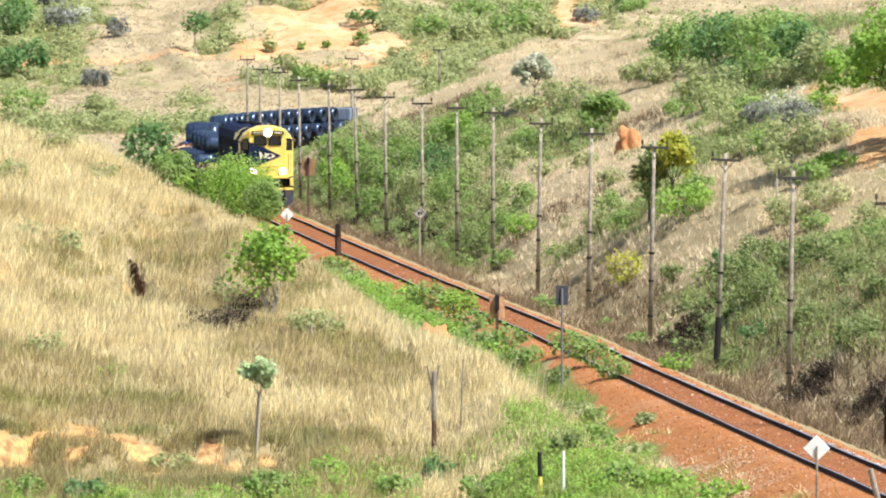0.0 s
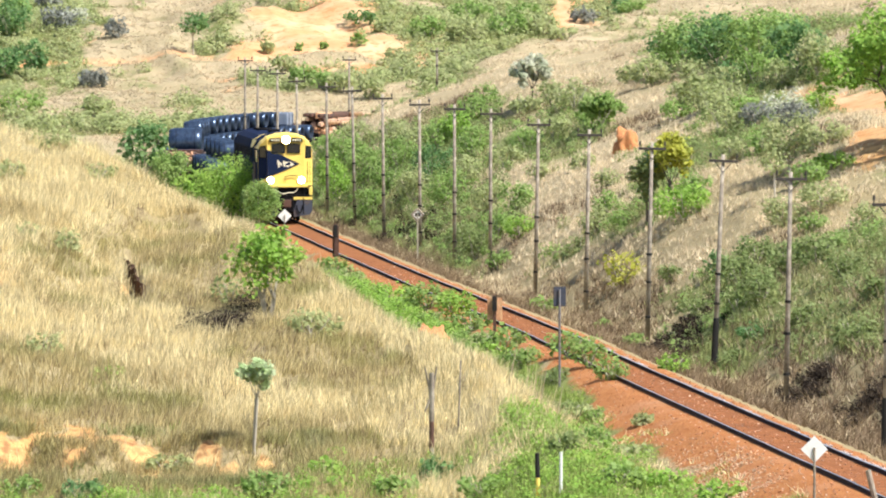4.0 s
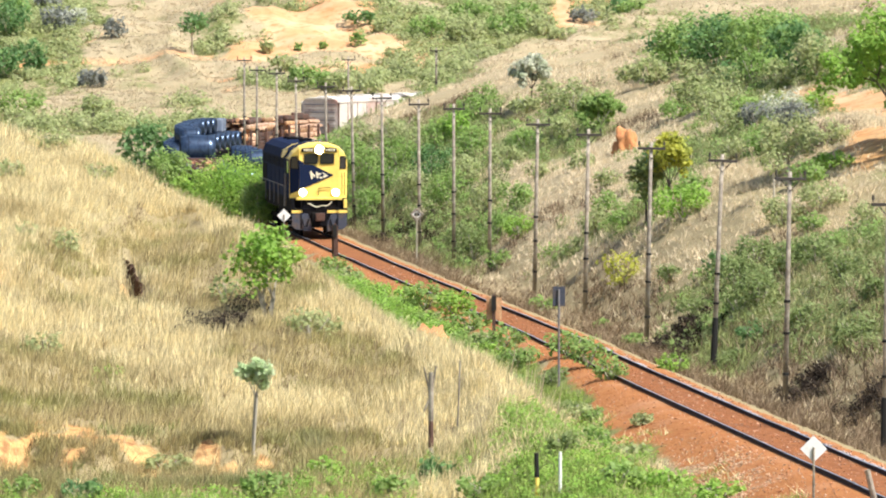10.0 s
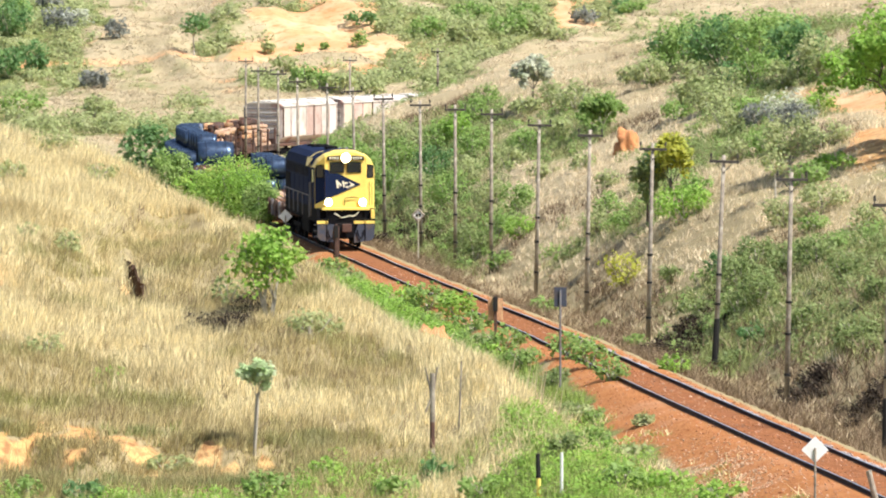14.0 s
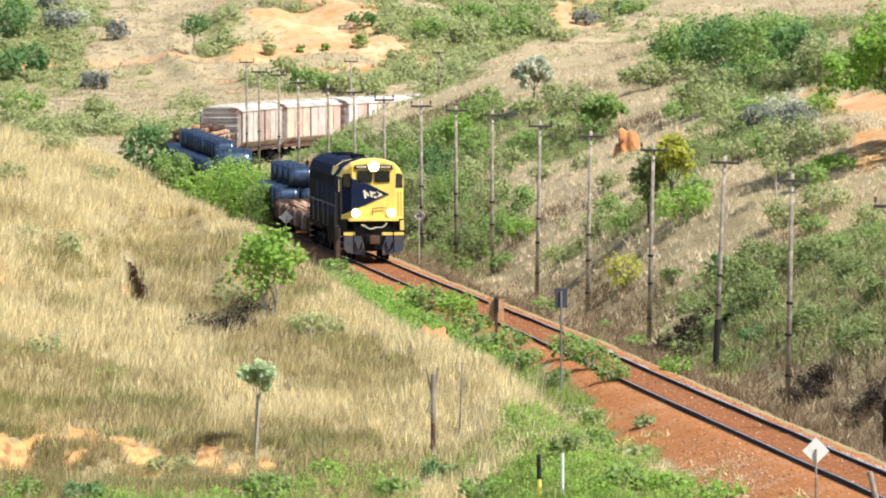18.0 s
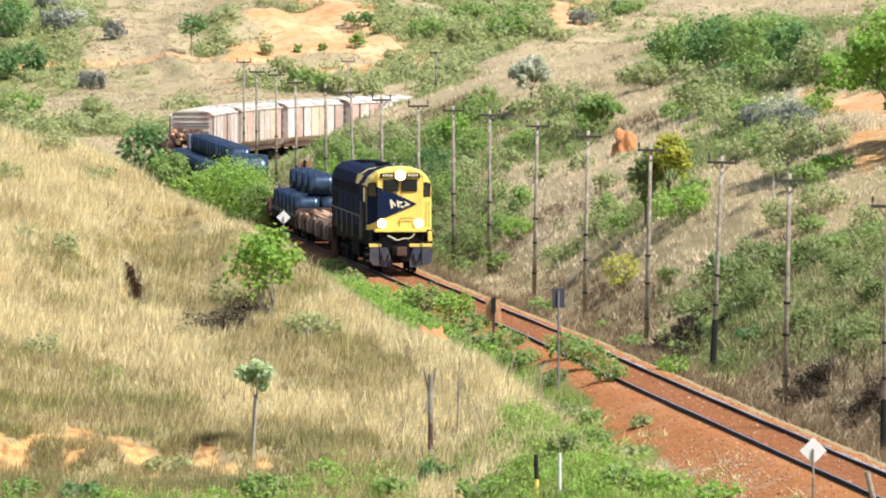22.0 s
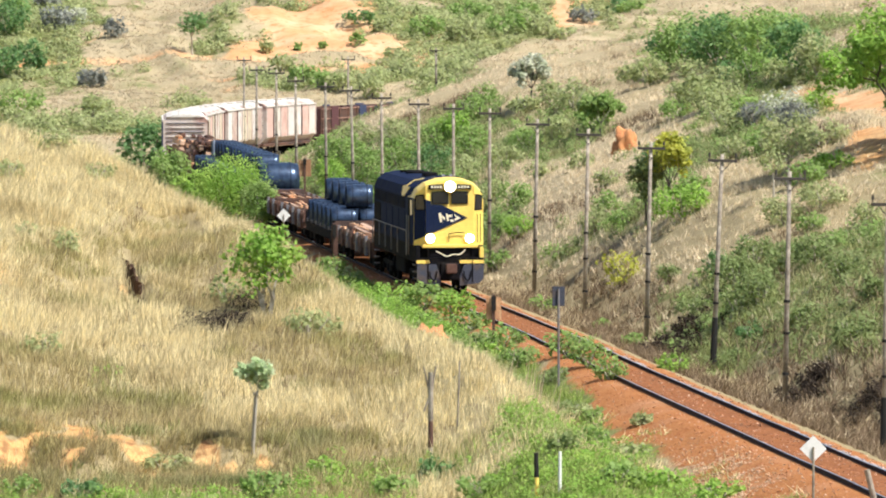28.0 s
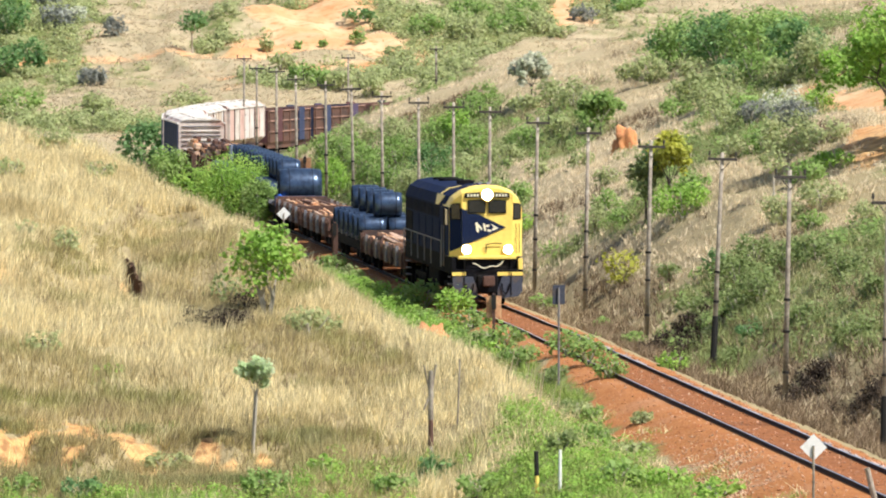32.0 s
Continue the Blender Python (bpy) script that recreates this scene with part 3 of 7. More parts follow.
def leaf_quads(rng, centres, spread, count, size, lift=0.7):
    """Small four-cornered leaves scattered round the centres (n, 3); spread is each clump's radius."""
    pick = rng.integers(0, len(centres), count)
    way = rng.normal(size=(count, 3))
    way /= np.linalg.norm(way, axis=1)[:, None]
    reach = spread[pick] * (0.45 + 0.55 * rng.random(count) ** 0.5)
    at = centres[pick] + way * reach[:, None]
    normal = way * 0.6 + rng.normal(size=(count, 3)) * 0.5 + np.array([0.1, -0.25, lift])
    normal /= np.linalg.norm(normal, axis=1)[:, None]
    side = np.cross(normal, rng.normal(size=(count, 3)))
    side /= np.linalg.norm(side, axis=1)[:, None]
    along = np.cross(normal, side)
    s = size * (0.6 + 0.8 * rng.random(count))[:, None]
    a, b = side * s * 0.36, along * s * 0.62
    verts = np.stack([at - b, at + a, at + b, at - a], axis=1).reshape(-1, 3)
    return verts, np.arange(4 * count).reshape(-1, 4)


def limbs(bm, rng, foot, height, spread, thick, count, base):
    """A leaning trunk that forks into limbs; returns the tips."""
    lean = Vector((rng.normal() * 0.06, rng.normal() * 0.06, 1)) * height * base
    fork = Vector(foot) + lean
    rod(bm, foot, fork, thick, thick * 0.7, 7)
    tips = []
    for k in range(count):
        turn = 2 * math.pi * (k + rng.random() * 0.6) / count
        mid = fork + Vector((math.cos(turn) * spread * 0.32, math.sin(turn) * spread * 0.32, height * (1 - base) * (0.3 + 0.2 * rng.random())))
        tip = mid + Vector((math.cos(turn) * spread * 0.42, math.sin(turn) * spread * 0.42, height * (1 - base) * (0.15 + 0.25 * rng.random())))
        rod(bm, fork, mid, thick * 0.6, thick * 0.4, 6)
        rod(bm, mid, tip, thick * 0.4, thick * 0.12, 5)
        tips.append(tip)
    return tips


def grow(bm, rng, start, way, length, thick, level, tips, rise):
    """A branch that bends and forks three times; tips collects where its twigs end."""
    mid = start + way * length * 0.5 + Vector(rng.normal(size=3) * length * 0.05)
    end = mid + (way + Vector((0, 0, rise * 0.3))).normalized() * length * 0.5
    rod(bm, start, mid, thick, thick * 0.8, 6)
    rod(bm, mid, end, thick * 0.8, thick * 0.55, 6)
    if level == 0:
        tips.extend((tuple(mid), tuple(end)))
        return
    for k in range(3):
        turn = way.orthogonal().normalized()
        turn = Matrix.Rotation(2 * math.pi * (k + rng.random() * 0.7) / 3, 3, way) @ turn
        out = (way * 0.75 + turn * (0.55 + 0.3 * rng.random()) + Vector((0, 0, rise))).normalized()
        grow(bm, rng, start.lerp(end, 0.6) if k == 0 else end, out, length * (0.55 + 0.2 * rng.random()), thick * 0.55, level - 1, tips, rise)


def branching_tree(x, y, height, width, leaf, bark, label, seed, base=0.3, stems=1, clump=0.3, leaf_size=0.15, per=40, rise=0.15, limbs_of=5):
    """A tree whose leaves sit in clumps at the ends of its twigs, with gaps between them."""
    rng = np.random.default_rng(seed)
    top = new("tree")
    top.matrix_basis = pose(x, y, height_at(x, y) - 0.08)
    bm, tips = bmesh.new(), []
    for k in range(stems):
        foot = Vector((0.12 * k * math.cos(2.4 * k), 0.12 * k * math.sin(2.4 * k), 0))
        fork = foot + Vector((0.1 * rng.normal() + 0.12 * k * math.cos(2.4 * k), 0.1 * rng.normal(), height * base))
        rod(bm, foot, fork, height * 0.02 / stems ** 0.4, height * 0.015 / stems ** 0.4, 8)
        for j in range(limbs_of):
            turn = 2 * math.pi * (j + 0.5 * rng.random()) / limbs_of + k
            flat = 0.55 + 0.6 * rng.random()
            grow(bm, rng, fork, Vector((math.cos(turn) * flat, math.sin(turn) * flat, 0.9)).normalized(), height * (1 - base) * 0.5, height * 0.010, 2, tips, rise)
    tips = np.array(tips)
    mid = np.array([0, 0, height * base])
    reach = np.abs(tips[:, :2]).max()
    scale = np.array([width / 2 / reach * 0.88, width / 2 / reach * 0.88, height * (1 - base) / (tips[:, 2].max() - height * base) * 0.92])
    for v in bm.verts:
        if v.co.z > height * base:
            v.co = Vector((np.array(v.co) - mid) * scale + mid)
    part("trunk", bm, bark, top)
    tips = (tips - mid) * scale + mid
    spread = clump * (0.6 + 0.8 * rng.random(len(tips)))
    verts, faces = leaf_quads(rng, tips, spread, len(tips) * per, leaf_size)
    crown = mesh_from("crown", verts, faces, leaf)
    crown.parent = top
    return tagged(top, label, "tree", "plants on the hillsides")


def height_at(x, y):
    return float(ground(np.array([x]), np.array([y]))[0])


def plant(kind, x, y, height, width, leaf, label, seed, base=0.35, leaf_size=0.15, density=1.0, bark=None, category="", lift=0.0, sides=None, clump=1.0, stems=1, flat=0.0):
    """A tree or bush: trunk with limbs and an uneven crown of clumped leaves. base: the part of its height below the crown."""
    rng = np.random.default_rng(seed)
    top = new(kind)
    top.matrix_basis = pose(x, y, height_at(x, y) - 0.08 + lift)
    bm = bmesh.new()
    r = width / 2
    if kind == "bush":
        for k in range(5):
            turn = k * 1.3 + rng.random()
            rod(bm, (0, 0, 0), (math.cos(turn) * r * 0.5, math.sin(turn) * r * 0.5, height * 0.7), 0.04, 0.015, 5)
    else:
        for k in range(stems):
            limbs(bm, rng, (0.07 * k * math.cos(2.2 * k), 0.07 * k * math.sin(2.2 * k), 0), height * 0.9, r * (1 if stems == 1 else 0.9), max(0.05, height * 0.022) / stems ** 0.3, 6 if stems == 1 else 3, base)
    part("woody_base" if kind == "bush" else "trunk", bm, bark or BARK, top)
    deep = r if sides is None else sides / 2
    low = height * base * (0.9 if kind != "bush" else 0.15)
    n = max(16, int(20 * clump + width * 9 * clump))
    u = rng.normal(size=(n, 3))
    u /= np.linalg.norm(u, axis=1)[:, None]
    u *= (0.5 + 0.5 * rng.random(n) ** 0.6)[:, None]
    u[:, 2] = np.where(rng.random(n) < flat, np.abs(u[:, 2]) - 0.25 * flat, u[:, 2])
    mid, half = (height + low) / 2, (height - low) / 2
    centres = u * np.array([r * 0.82, deep * 0.82, half * 0.82]) + np.array([0, 0, mid])
    centres[:, 2] = np.maximum(centres[:, 2], low * 0.8)
    spread = (0.16 + 0.2 * rng.random(n)) * min(r, half * 1.4) * 1.1 + 0.05
    count = int(density * 190 * (width * (height - low) + 0.6) * (0.15 / leaf_size) ** 1.7)
    verts, faces = leaf_quads(rng, centres, spread, min(count, 11000), leaf_size)
    verts[:, 2] = np.maximum(verts[:, 2], 0.05)
    crown = mesh_from("crown", verts, faces, leaf)
    crown.parent = top
    return tagged(top, label, category or ("bush" if kind == "bush" else "tree"), "plants on the hillsides")


plant("tree", 14.3, 364.5, 3.0, 4.0, LEAF, "dark green broad tree on the hill crest", 1, base=0.12, leaf_size=0.2)
plant("tree", 16.1, 360.2, 3.7, 4.9, LEAF_DARK, "dark green broad tree on the hill crest", 2, base=0.12, leaf_size=0.2)
plant("tree", 18.0, 352.5, 3.8, 4.8, LEAF, "dark green broad tree on the hill crest", 3, base=0.12, leaf_size=0.2)
plant("tree", 19.1, 333.2, 3.2, 3.9, LEAF_DARK, "dark green broad tree on the hill crest", 4, base=0.12, leaf_size=0.2)
plant("tree", 20.0, 329.8, 2.7, 2.7, LEAF_OLIVE, "dense green tree on the dry hillside", 5, base=0.15)
plant("bush", 13.5, 375.0, 1.7, 2.4, LEAF_DARK, "dark green bush at the edge of the trees", 6, leaf_size=0.2)
plant("bush", 12.3, 360.5, 1.8, 3.0, LEAF_OLIVE, "olive green bush below the trees", 7, leaf_size=0.2)
plant("bush", 11.2, 368.2, 1.2, 2.0, LEAF_OLIVE, "small olive bush in dry grass", 8, leaf_size=0.2)
plant("bush", 13.3, 331.0, 2.3, 2.1, LEAF_OLIVE, "pale light green bush on the slope", 9, leaf_size=0.2)
plant("bush", 12.6, 329.8, 1.2, 2.1, LEAF, "green leafy bush on the slope", 10)
plant("bush", 15.1, 327.5, 1.5, 3.0, LEAF_OLIVE, "thin olive bush on the slope", 11, density=0.5)
plant("tree", 17.0, 362.5, 3.3, 4.0, LEAF, "dark green broad tree on the hill crest", 12, base=0.12, leaf_size=0.2)
plant("tree", 19.6, 361.2, 2.8, 3.9, LEAF, "dark green broad tree on the hill crest", 13, base=0.12, leaf_size=0.2)
plant("tree", 15.3, 372.5, 2.5, 3.7, LEAF, "dark green broad tree on the hill crest", 14, base=0.12, leaf_size=0.2)
plant("tree", 14.0, 313.0, 2.1, 2.0, LEAF_OLIVE, "thin olive tree on the slope", 15, density=0.6)
plant("bush", 15.6, 308.2, 1.3, 2.0, LEAF_GREY, "grey dry bush on the slope", 16, base=0.1)
plant("bush", 17.3, 311.5, 1.6, 2.8, LEAF_PALE, "silvery bush among green ones", 17, density=0.7)
plant("bush", 16.9, 296.8, 1.3, 3.0, LEAF_GREY, "grey dusty bush on the slope", 18)
plant("tree", 15.2, 270.5, 2.9, 2.8, LEAF_OLIVE, "wide olive tree on the slope", 19, base=0.2)
plant("tree", 14.2, 263.8, 2.2, 1.4, LEAF_OLIVE, "slender tree with a pale trunk", 20, base=0.6, density=0.5)
branching_tree(5.5, 374.2, 3.3, 2.8, LEAF_PALE, BARK_DARK, "tree with silvery white leaves", 21, base=0.35, clump=0.2, leaf_size=0.24, per=22, rise=0.15)
plant("bush", 5.1, 372.2, 1.2, 2.7, LEAF_OLIVE, "low olive bush under a silvery tree", 22, leaf_size=0.2)
plant("bush", 5.0, 375.0, 0.6, 1.4, LEAF_PALE, "low silvery bush under a tree", 23, leaf_size=0.2)
branching_tree(8.8, 343.0, 2.5, 2.9, LEAF, BARK, "thin green tree on the slope beside a termite mound", 24, base=0.3, clump=0.26, leaf_size=0.18, per=26, rise=0.1)
plant("bush", 8.7, 346.5, 1.6, 2.7, LEAF, "green leafy bush on the slope", 25, leaf_size=0.2)
plant("bush", 7.8, 362.2, 1.8, 3.0, LEAF_OLIVE, "olive bush on the slope", 26, density=0.7, leaf_size=0.2)
plant("bush", 6.6, 368.8, 1.7, 2.3, LEAF_OLIVE, "olive bush on the slope", 27, density=0.8, leaf_size=0.2)
branching_tree(10.3, 276.0, 3.4, 2.3, LEAF_YELLOW, BARK_DARK, "tree with yellowing crown on the slope", 28, base=0.3, clump=0.22, leaf_size=0.16, per=26, rise=0.2)
branching_tree(9.2, 277.0, 3.2, 1.7, LEAF_DULL, BARK_DARK, "thin dark tree with gaps in its crown", 246, base=0.3, clump=0.2, leaf_size=0.16, per=22, rise=0.25)
plant("tree", 10.1, 296.0, 2.3, 1.3, LEAF_DARK, "dark narrow tree on the slope", 29, base=0.2)
plant("bush", 10.6, 270.2, 1.8, 3.1, LEAF_BRIGHT, "bright green bush on the slope", 30)
plant("bush", 11.2, 272.5, 1.5, 1.7, LEAF, "green leafy bush on the slope", 31)
branching_tree(20.1, 267.5, 6.7, 9.6, LEAF_BRIGHT, BARK_DARK, "spreading bright green tree with dark limbs", 32, base=0.14, clump=0.5, leaf_size=0.19, per=80, rise=0.0, limbs_of=7)
plant("bush", 7.8, 267.2, 1.6, 2.1, LEAF_YELLOW, "pale yellow-green clump of reeds", 33, density=0.6)
plant("bush", 2.7, 383.5, 1.6, 2.1, LEAF, "green thicket on the railway bank", 34, leaf_size=0.15)
plant("bush", 1.8, 379.2, 1.9, 2.1, LEAF, "green thicket on the railway bank", 35, leaf_size=0.15)
plant("bush", 0.9, 368.5, 2.0, 2.2, LEAF_BRIGHT, "green thicket on the railway bank", 36, leaf_size=0.15)
plant("bush", -0.1, 368.5, 2.0, 2.3, LEAF, "green thicket on the railway bank", 37, leaf_size=0.15)
plant("bush", 1.8, 356.5, 1.8, 2.3, LEAF, "green thicket on the railway bank", 38, leaf_size=0.15)
plant("bush", -1.3, 374.0, 1.9, 2.6, LEAF_OLIVE, "green thicket on the railway bank", 39, leaf_size=0.15)
plant("bush", -2.5, 372.0, 2.2, 2.7, LEAF, "green thicket on the railway bank", 40, leaf_size=0.15)
plant("bush", -0.5, 355.2, 2.3, 2.9, LEAF_DARK, "green thicket on the railway bank", 41, leaf_size=0.15)
plant("bush", 1.3, 343.8, 1.9, 2.2, LEAF_OLIVE, "green thicket on the railway bank", 42, leaf_size=0.15)
plant("bush", -3.1, 364.0, 2.5, 2.6, LEAF, "green thicket on the railway bank", 43, leaf_size=0.12)
plant("bush", -1.6, 351.2, 2.2, 2.7, LEAF_OLIVE, "green thicket on the railway bank", 44, leaf_size=0.12)
plant("bush", 0.5, 338.8, 2.2, 2.8, LEAF, "green thicket on the railway bank", 45, leaf_size=0.12)
plant("bush", -4.6, 376.8, 2.7, 2.7, LEAF, "green thicket on the railway bank", 46, leaf_size=0.15)
plant("bush", -5.9, 392.5, 2.5, 3.0, LEAF, "green thicket on the railway bank", 47, leaf_size=0.15)
plant("bush", -6.4, 381.0, 2.6, 2.4, LEAF_BRIGHT, "green thicket on the railway bank", 48, leaf_size=0.12)
plant("bush", -4.2, 360.5, 2.0, 2.0, LEAF, "green thicket on the railway bank", 49, leaf_size=0.12)
plant("bush", -7.5, 406.0, 2.2, 2.2, LEAF, "green thicket on the railway bank", 50, leaf_size=0.15)
plant("bush", -5.2, 399.2, 1.8, 2.9, LEAF_OLIVE, "green thicket on the railway bank", 51, leaf_size=0.15)
plant("bush", -3.0, 386.8, 1.6, 2.5, LEAF_OLIVE, "green thicket on the railway bank", 52, leaf_size=0.15)
plant("bush", -6.9, 391.0, 2.1, 2.1, LEAF_BRIGHT, "green thicket on the railway bank", 53, leaf_size=0.15)
plant("bush", 2.5, 322.5, 1.9, 2.6, LEAF_OLIVE, "green thicket on the railway bank", 54, leaf_size=0.12)
plant("bush", 3.9, 316.5, 1.6, 2.3, LEAF, "green thicket on the railway bank", 55, leaf_size=0.12)
plant("bush", 2.7, 311.2, 1.7, 2.3, LEAF, "green thicket on the railway bank", 56, leaf_size=0.12)
plant("bush", 3.9, 305.5, 1.3, 1.9, LEAF_BRIGHT, "green thicket on the railway bank", 57, leaf_size=0.12)
plant("bush", 1.7, 309.5, 2.0, 2.0, LEAF_DULL, "green thicket on the railway bank", 58, leaf_size=0.12)
plant("bush", 0.9, 317.2, 1.7, 1.4, LEAF_DULL, "green thicket on the railway bank", 59, leaf_size=0.12)
plant("bush", 3.6, 341.2, 1.6, 2.2, LEAF_OLIVE, "green thicket on the railway bank", 60, leaf_size=0.15)
plant("bush", 4.8, 349.0, 1.4, 2.2, LEAF, "green thicket on the railway bank", 61, leaf_size=0.15)
plant("bush", 6.4, 347.5, 2.2, 1.7, LEAF_OLIVE, "green thicket on the railway bank", 62, leaf_size=0.15)
plant("bush", 5.1, 325.0, 1.2, 1.5, LEAF_OLIVE, "green thicket on the railway bank", 63, leaf_size=0.15)
plant("bush", 7.2, 319.8, 1.0, 1.7, LEAF_OLIVE, "green thicket on the railway bank", 64, leaf_size=0.15)
plant("bush", 7.9, 291.8, 1.2, 1.9, LEAF, "green thicket on the railway bank", 65, leaf_size=0.12)
plant("bush", 7.2, 287.5, 1.3, 1.8, LEAF_OLIVE, "green thicket on the railway bank", 66, leaf_size=0.12)
plant("bush", 8.3, 304.2, 1.0, 1.7, LEAF_OLIVE, "green thicket on the railway bank", 67, leaf_size=0.15)
plant("bush", 8.3, 281.0, 0.9, 1.5, LEAF, "green thicket on the railway bank", 68, leaf_size=0.12)
plant("bush", 11.2, 253.0, 1.2, 1.2, LEAF_DARK, "green thicket on the railway bank", 69, leaf_size=0.12)
plant("bush", 11.8, 246.0, 1.5, 2.0, LEAF_DULL, "green thicket on the railway bank", 70, leaf_size=0.12)
plant("bush", 12.3, 238.5, 1.5, 2.2, LEAF_DULL, "green thicket on the railway bank", 71, leaf_size=0.12)
plant("bush", 13.6, 242.2, 1.3, 1.8, LEAF_DULL, "green thicket on the railway bank", 72, leaf_size=0.12)
plant("bush", 12.7, 250.5, 1.3, 2.0, LEAF_DULL, "green thicket on the railway bank", 73, leaf_size=0.12)
plant("bush", 11.5, 239.5, 1.1, 1.7, LEAF_DULL, "green thicket on the railway bank", 74, leaf_size=0.12)
plant("bush", 14.5, 239.8, 1.3, 2.0, LEAF_DULL, "green thicket on the railway bank", 75, leaf_size=0.12)
plant("bush", 14.2, 257.5, 1.4, 2.1, LEAF_OLIVE, "green thicket on the railway bank", 76, leaf_size=0.12)
plant("bush", 15.9, 257.8, 1.2, 2.6, LEAF_OLIVE, "green thicket on the railway bank", 77, leaf_size=0.12)
plant("bush", 15.6, 265.2, 1.2, 2.2, LEAF, "green thicket on the railway bank", 78, leaf_size=0.15)
plant("bush", 15.2, 254.2, 0.9, 1.6, LEAF, "green thicket on the railway bank", 79, leaf_size=0.12)
plant("bush", 15.1, 232.0, 1.3, 1.7, LEAF_DULL, "green thicket on the railway bank", 80, leaf_size=0.12)
plant("bush", 17.3, 251.5, 1.1, 1.6, LEAF_OLIVE, "green thicket on the railway bank", 81, leaf_size=0.12)
plant("bush", 14.5, 217.0, 1.2, 1.8, LEAF_DULL, "green thicket on the railway bank", 82, leaf_size=0.12)
plant("bush", 13.3, 226.8, 1.0, 1.6, LEAF_DULL, "green thicket on the railway bank", 83, leaf_size=0.12)
plant("bush", 15.6, 223.2, 1.0, 1.2, LEAF_DULL, "green thicket on the railway bank", 84, leaf_size=0.12)
plant("bush", 11.7, 232.0, 0.8, 1.3, LEAF_DARK, "green thicket on the railway bank", 85, leaf_size=0.12)
plant("bush", 10.2, 245.8, 0.9, 1.6, LEAF_DULL, "green thicket on the railway bank", 86, leaf_size=0.12)
plant("bush", 9.6, 259.0, 0.9, 1.4, LEAF_DULL, "green thicket on the railway bank", 87, leaf_size=0.12)
plant("bush", 17.0, 275.8, 1.3, 3.0, LEAF_OLIVE, "green thicket on the railway bank", 88, leaf_size=0.15)
plant("bush", 17.0, 268.5, 0.9, 2.2, LEAF_BRIGHT, "green thicket on the railway bank", 89, leaf_size=0.15)
plant("bush", 14.7, 281.0, 1.3, 1.8, LEAF, "green thicket on the railway bank", 90, leaf_size=0.15)
plant("bush", 13.3, 283.2, 1.0, 1.5, LEAF_OLIVE, "green thicket on the railway bank", 91, leaf_size=0.15)
for x, y, tall, wide, leaf, seed in ((14.6, 353.0, 1.7, 2.8, LEAF_OLIVE, 250), (15.5, 337.0, 1.5, 2.6, LEAF_OLIVE, 251), (17.0, 337.0, 1.9, 2.4, LEAF, 252), (18.2, 331.0, 1.6, 2.2, LEAF_OLIVE, 253),
                                     (14.2, 327.5, 1.7, 2.2, LEAF_OLIVE, 254), (15.7, 323.5, 1.4, 2.0, LEAF, 255), (13.0, 335.0, 1.5, 1.9, LEAF_OLIVE, 256), (14.5, 309.0, 1.3, 1.8, LEAF_OLIVE, 257),
                                     (16.2, 346.0, 1.8, 2.5, LEAF_DARK, 258), (18.4, 344.0, 2.0, 2.6, LEAF, 259), (18.9, 309.0, 1.2, 1.6, LEAF_BRIGHT, 260), (13.2, 364.0, 1.6, 2.6, LEAF, 261)):
    plant("bush", x, y, tall, wide, leaf, "olive green bush in the thicket below the crest trees" if leaf is LEAF_OLIVE else "green bush in the thicket below the crest trees", seed, leaf_size=0.17, density=0.8)
plant("bush", 4.5, 271.0, 0.7, 1.8, LEAF, "low green bush beside the track", 92)
plant("bush", 6.8, 257.5, 0.5, 0.9, LEAF, "low green bush beside the track", 93)
plant("bush", 7.7, 245.5, 0.6, 1.1, LEAF, "low green bush beside the track", 94)
plant("bush", 2.8, 300.5, 1.0, 1.6, LEAF, "low green bush beside the track", 95)
plant("bush", -2.1, 269.5, 1.2, 2.7, LEAF_BRIGHT, "low green growth between hill and track", 96)
plant("bush", -0.6, 263.5, 1.2, 2.9, LEAF, "low green growth between hill and track", 97)
plant("bush", 0.6, 255.5, 1.2, 2.1, LEAF_BRIGHT, "low green growth between hill and track", 98)
plant("bush", 1.3, 247.5, 0.9, 2.0, LEAF, "low green growth between hill and track", 99)
plant("bush", 2.3, 236.5, 1.0, 2.4, LEAF, "low green growth between hill and track", 100)
plant("bush", 1.6, 235.2, 0.9, 1.9, LEAF_BRIGHT, "low green growth between hill and track", 101)
plant("bush", 3.0, 228.5, 0.9, 1.9, LEAF, "low green growth between hill and track", 102)
plant("bush", 4.7, 227.0, 1.1, 1.9, LEAF, "low green growth between hill and track", 103, leaf_size=0.13, density=0.8)
plant("bush", 5.3, 221.5, 1.2, 1.6, LEAF, "low green growth between hill and track", 104, leaf_size=0.13, density=0.8)
plant("bush", 8.4, 222.0, 0.8, 1.4, LEAF_BRIGHT, "low green bush beside the track", 247, leaf_size=0.12, density=0.8)
plant("bush", 4.7, 206.0, 0.7, 0.9, LEAF_OLIVE, "low green growth between hill and track", 105)
plant("bush", 5.9, 215.5, 0.9, 1.3, LEAF, "low green growth between hill and track", 106, leaf_size=0.13, density=0.8)
plant("bush", 4.8, 191.2, 0.9, 1.6, LEAF, "low green growth between hill and track", 107)
plant("bush", 5.9, 191.5, 0.6, 1.4, LEAF_OLIVE, "low green growth between hill and track", 108)
plant("bush", 3.7, 186.8, 0.7, 1.2, LEAF_DULL, "low green growth between hill and track", 109)
plant("bush", 5.2, 181.2, 0.8, 1.8, LEAF, "low green growth between hill and track", 110)
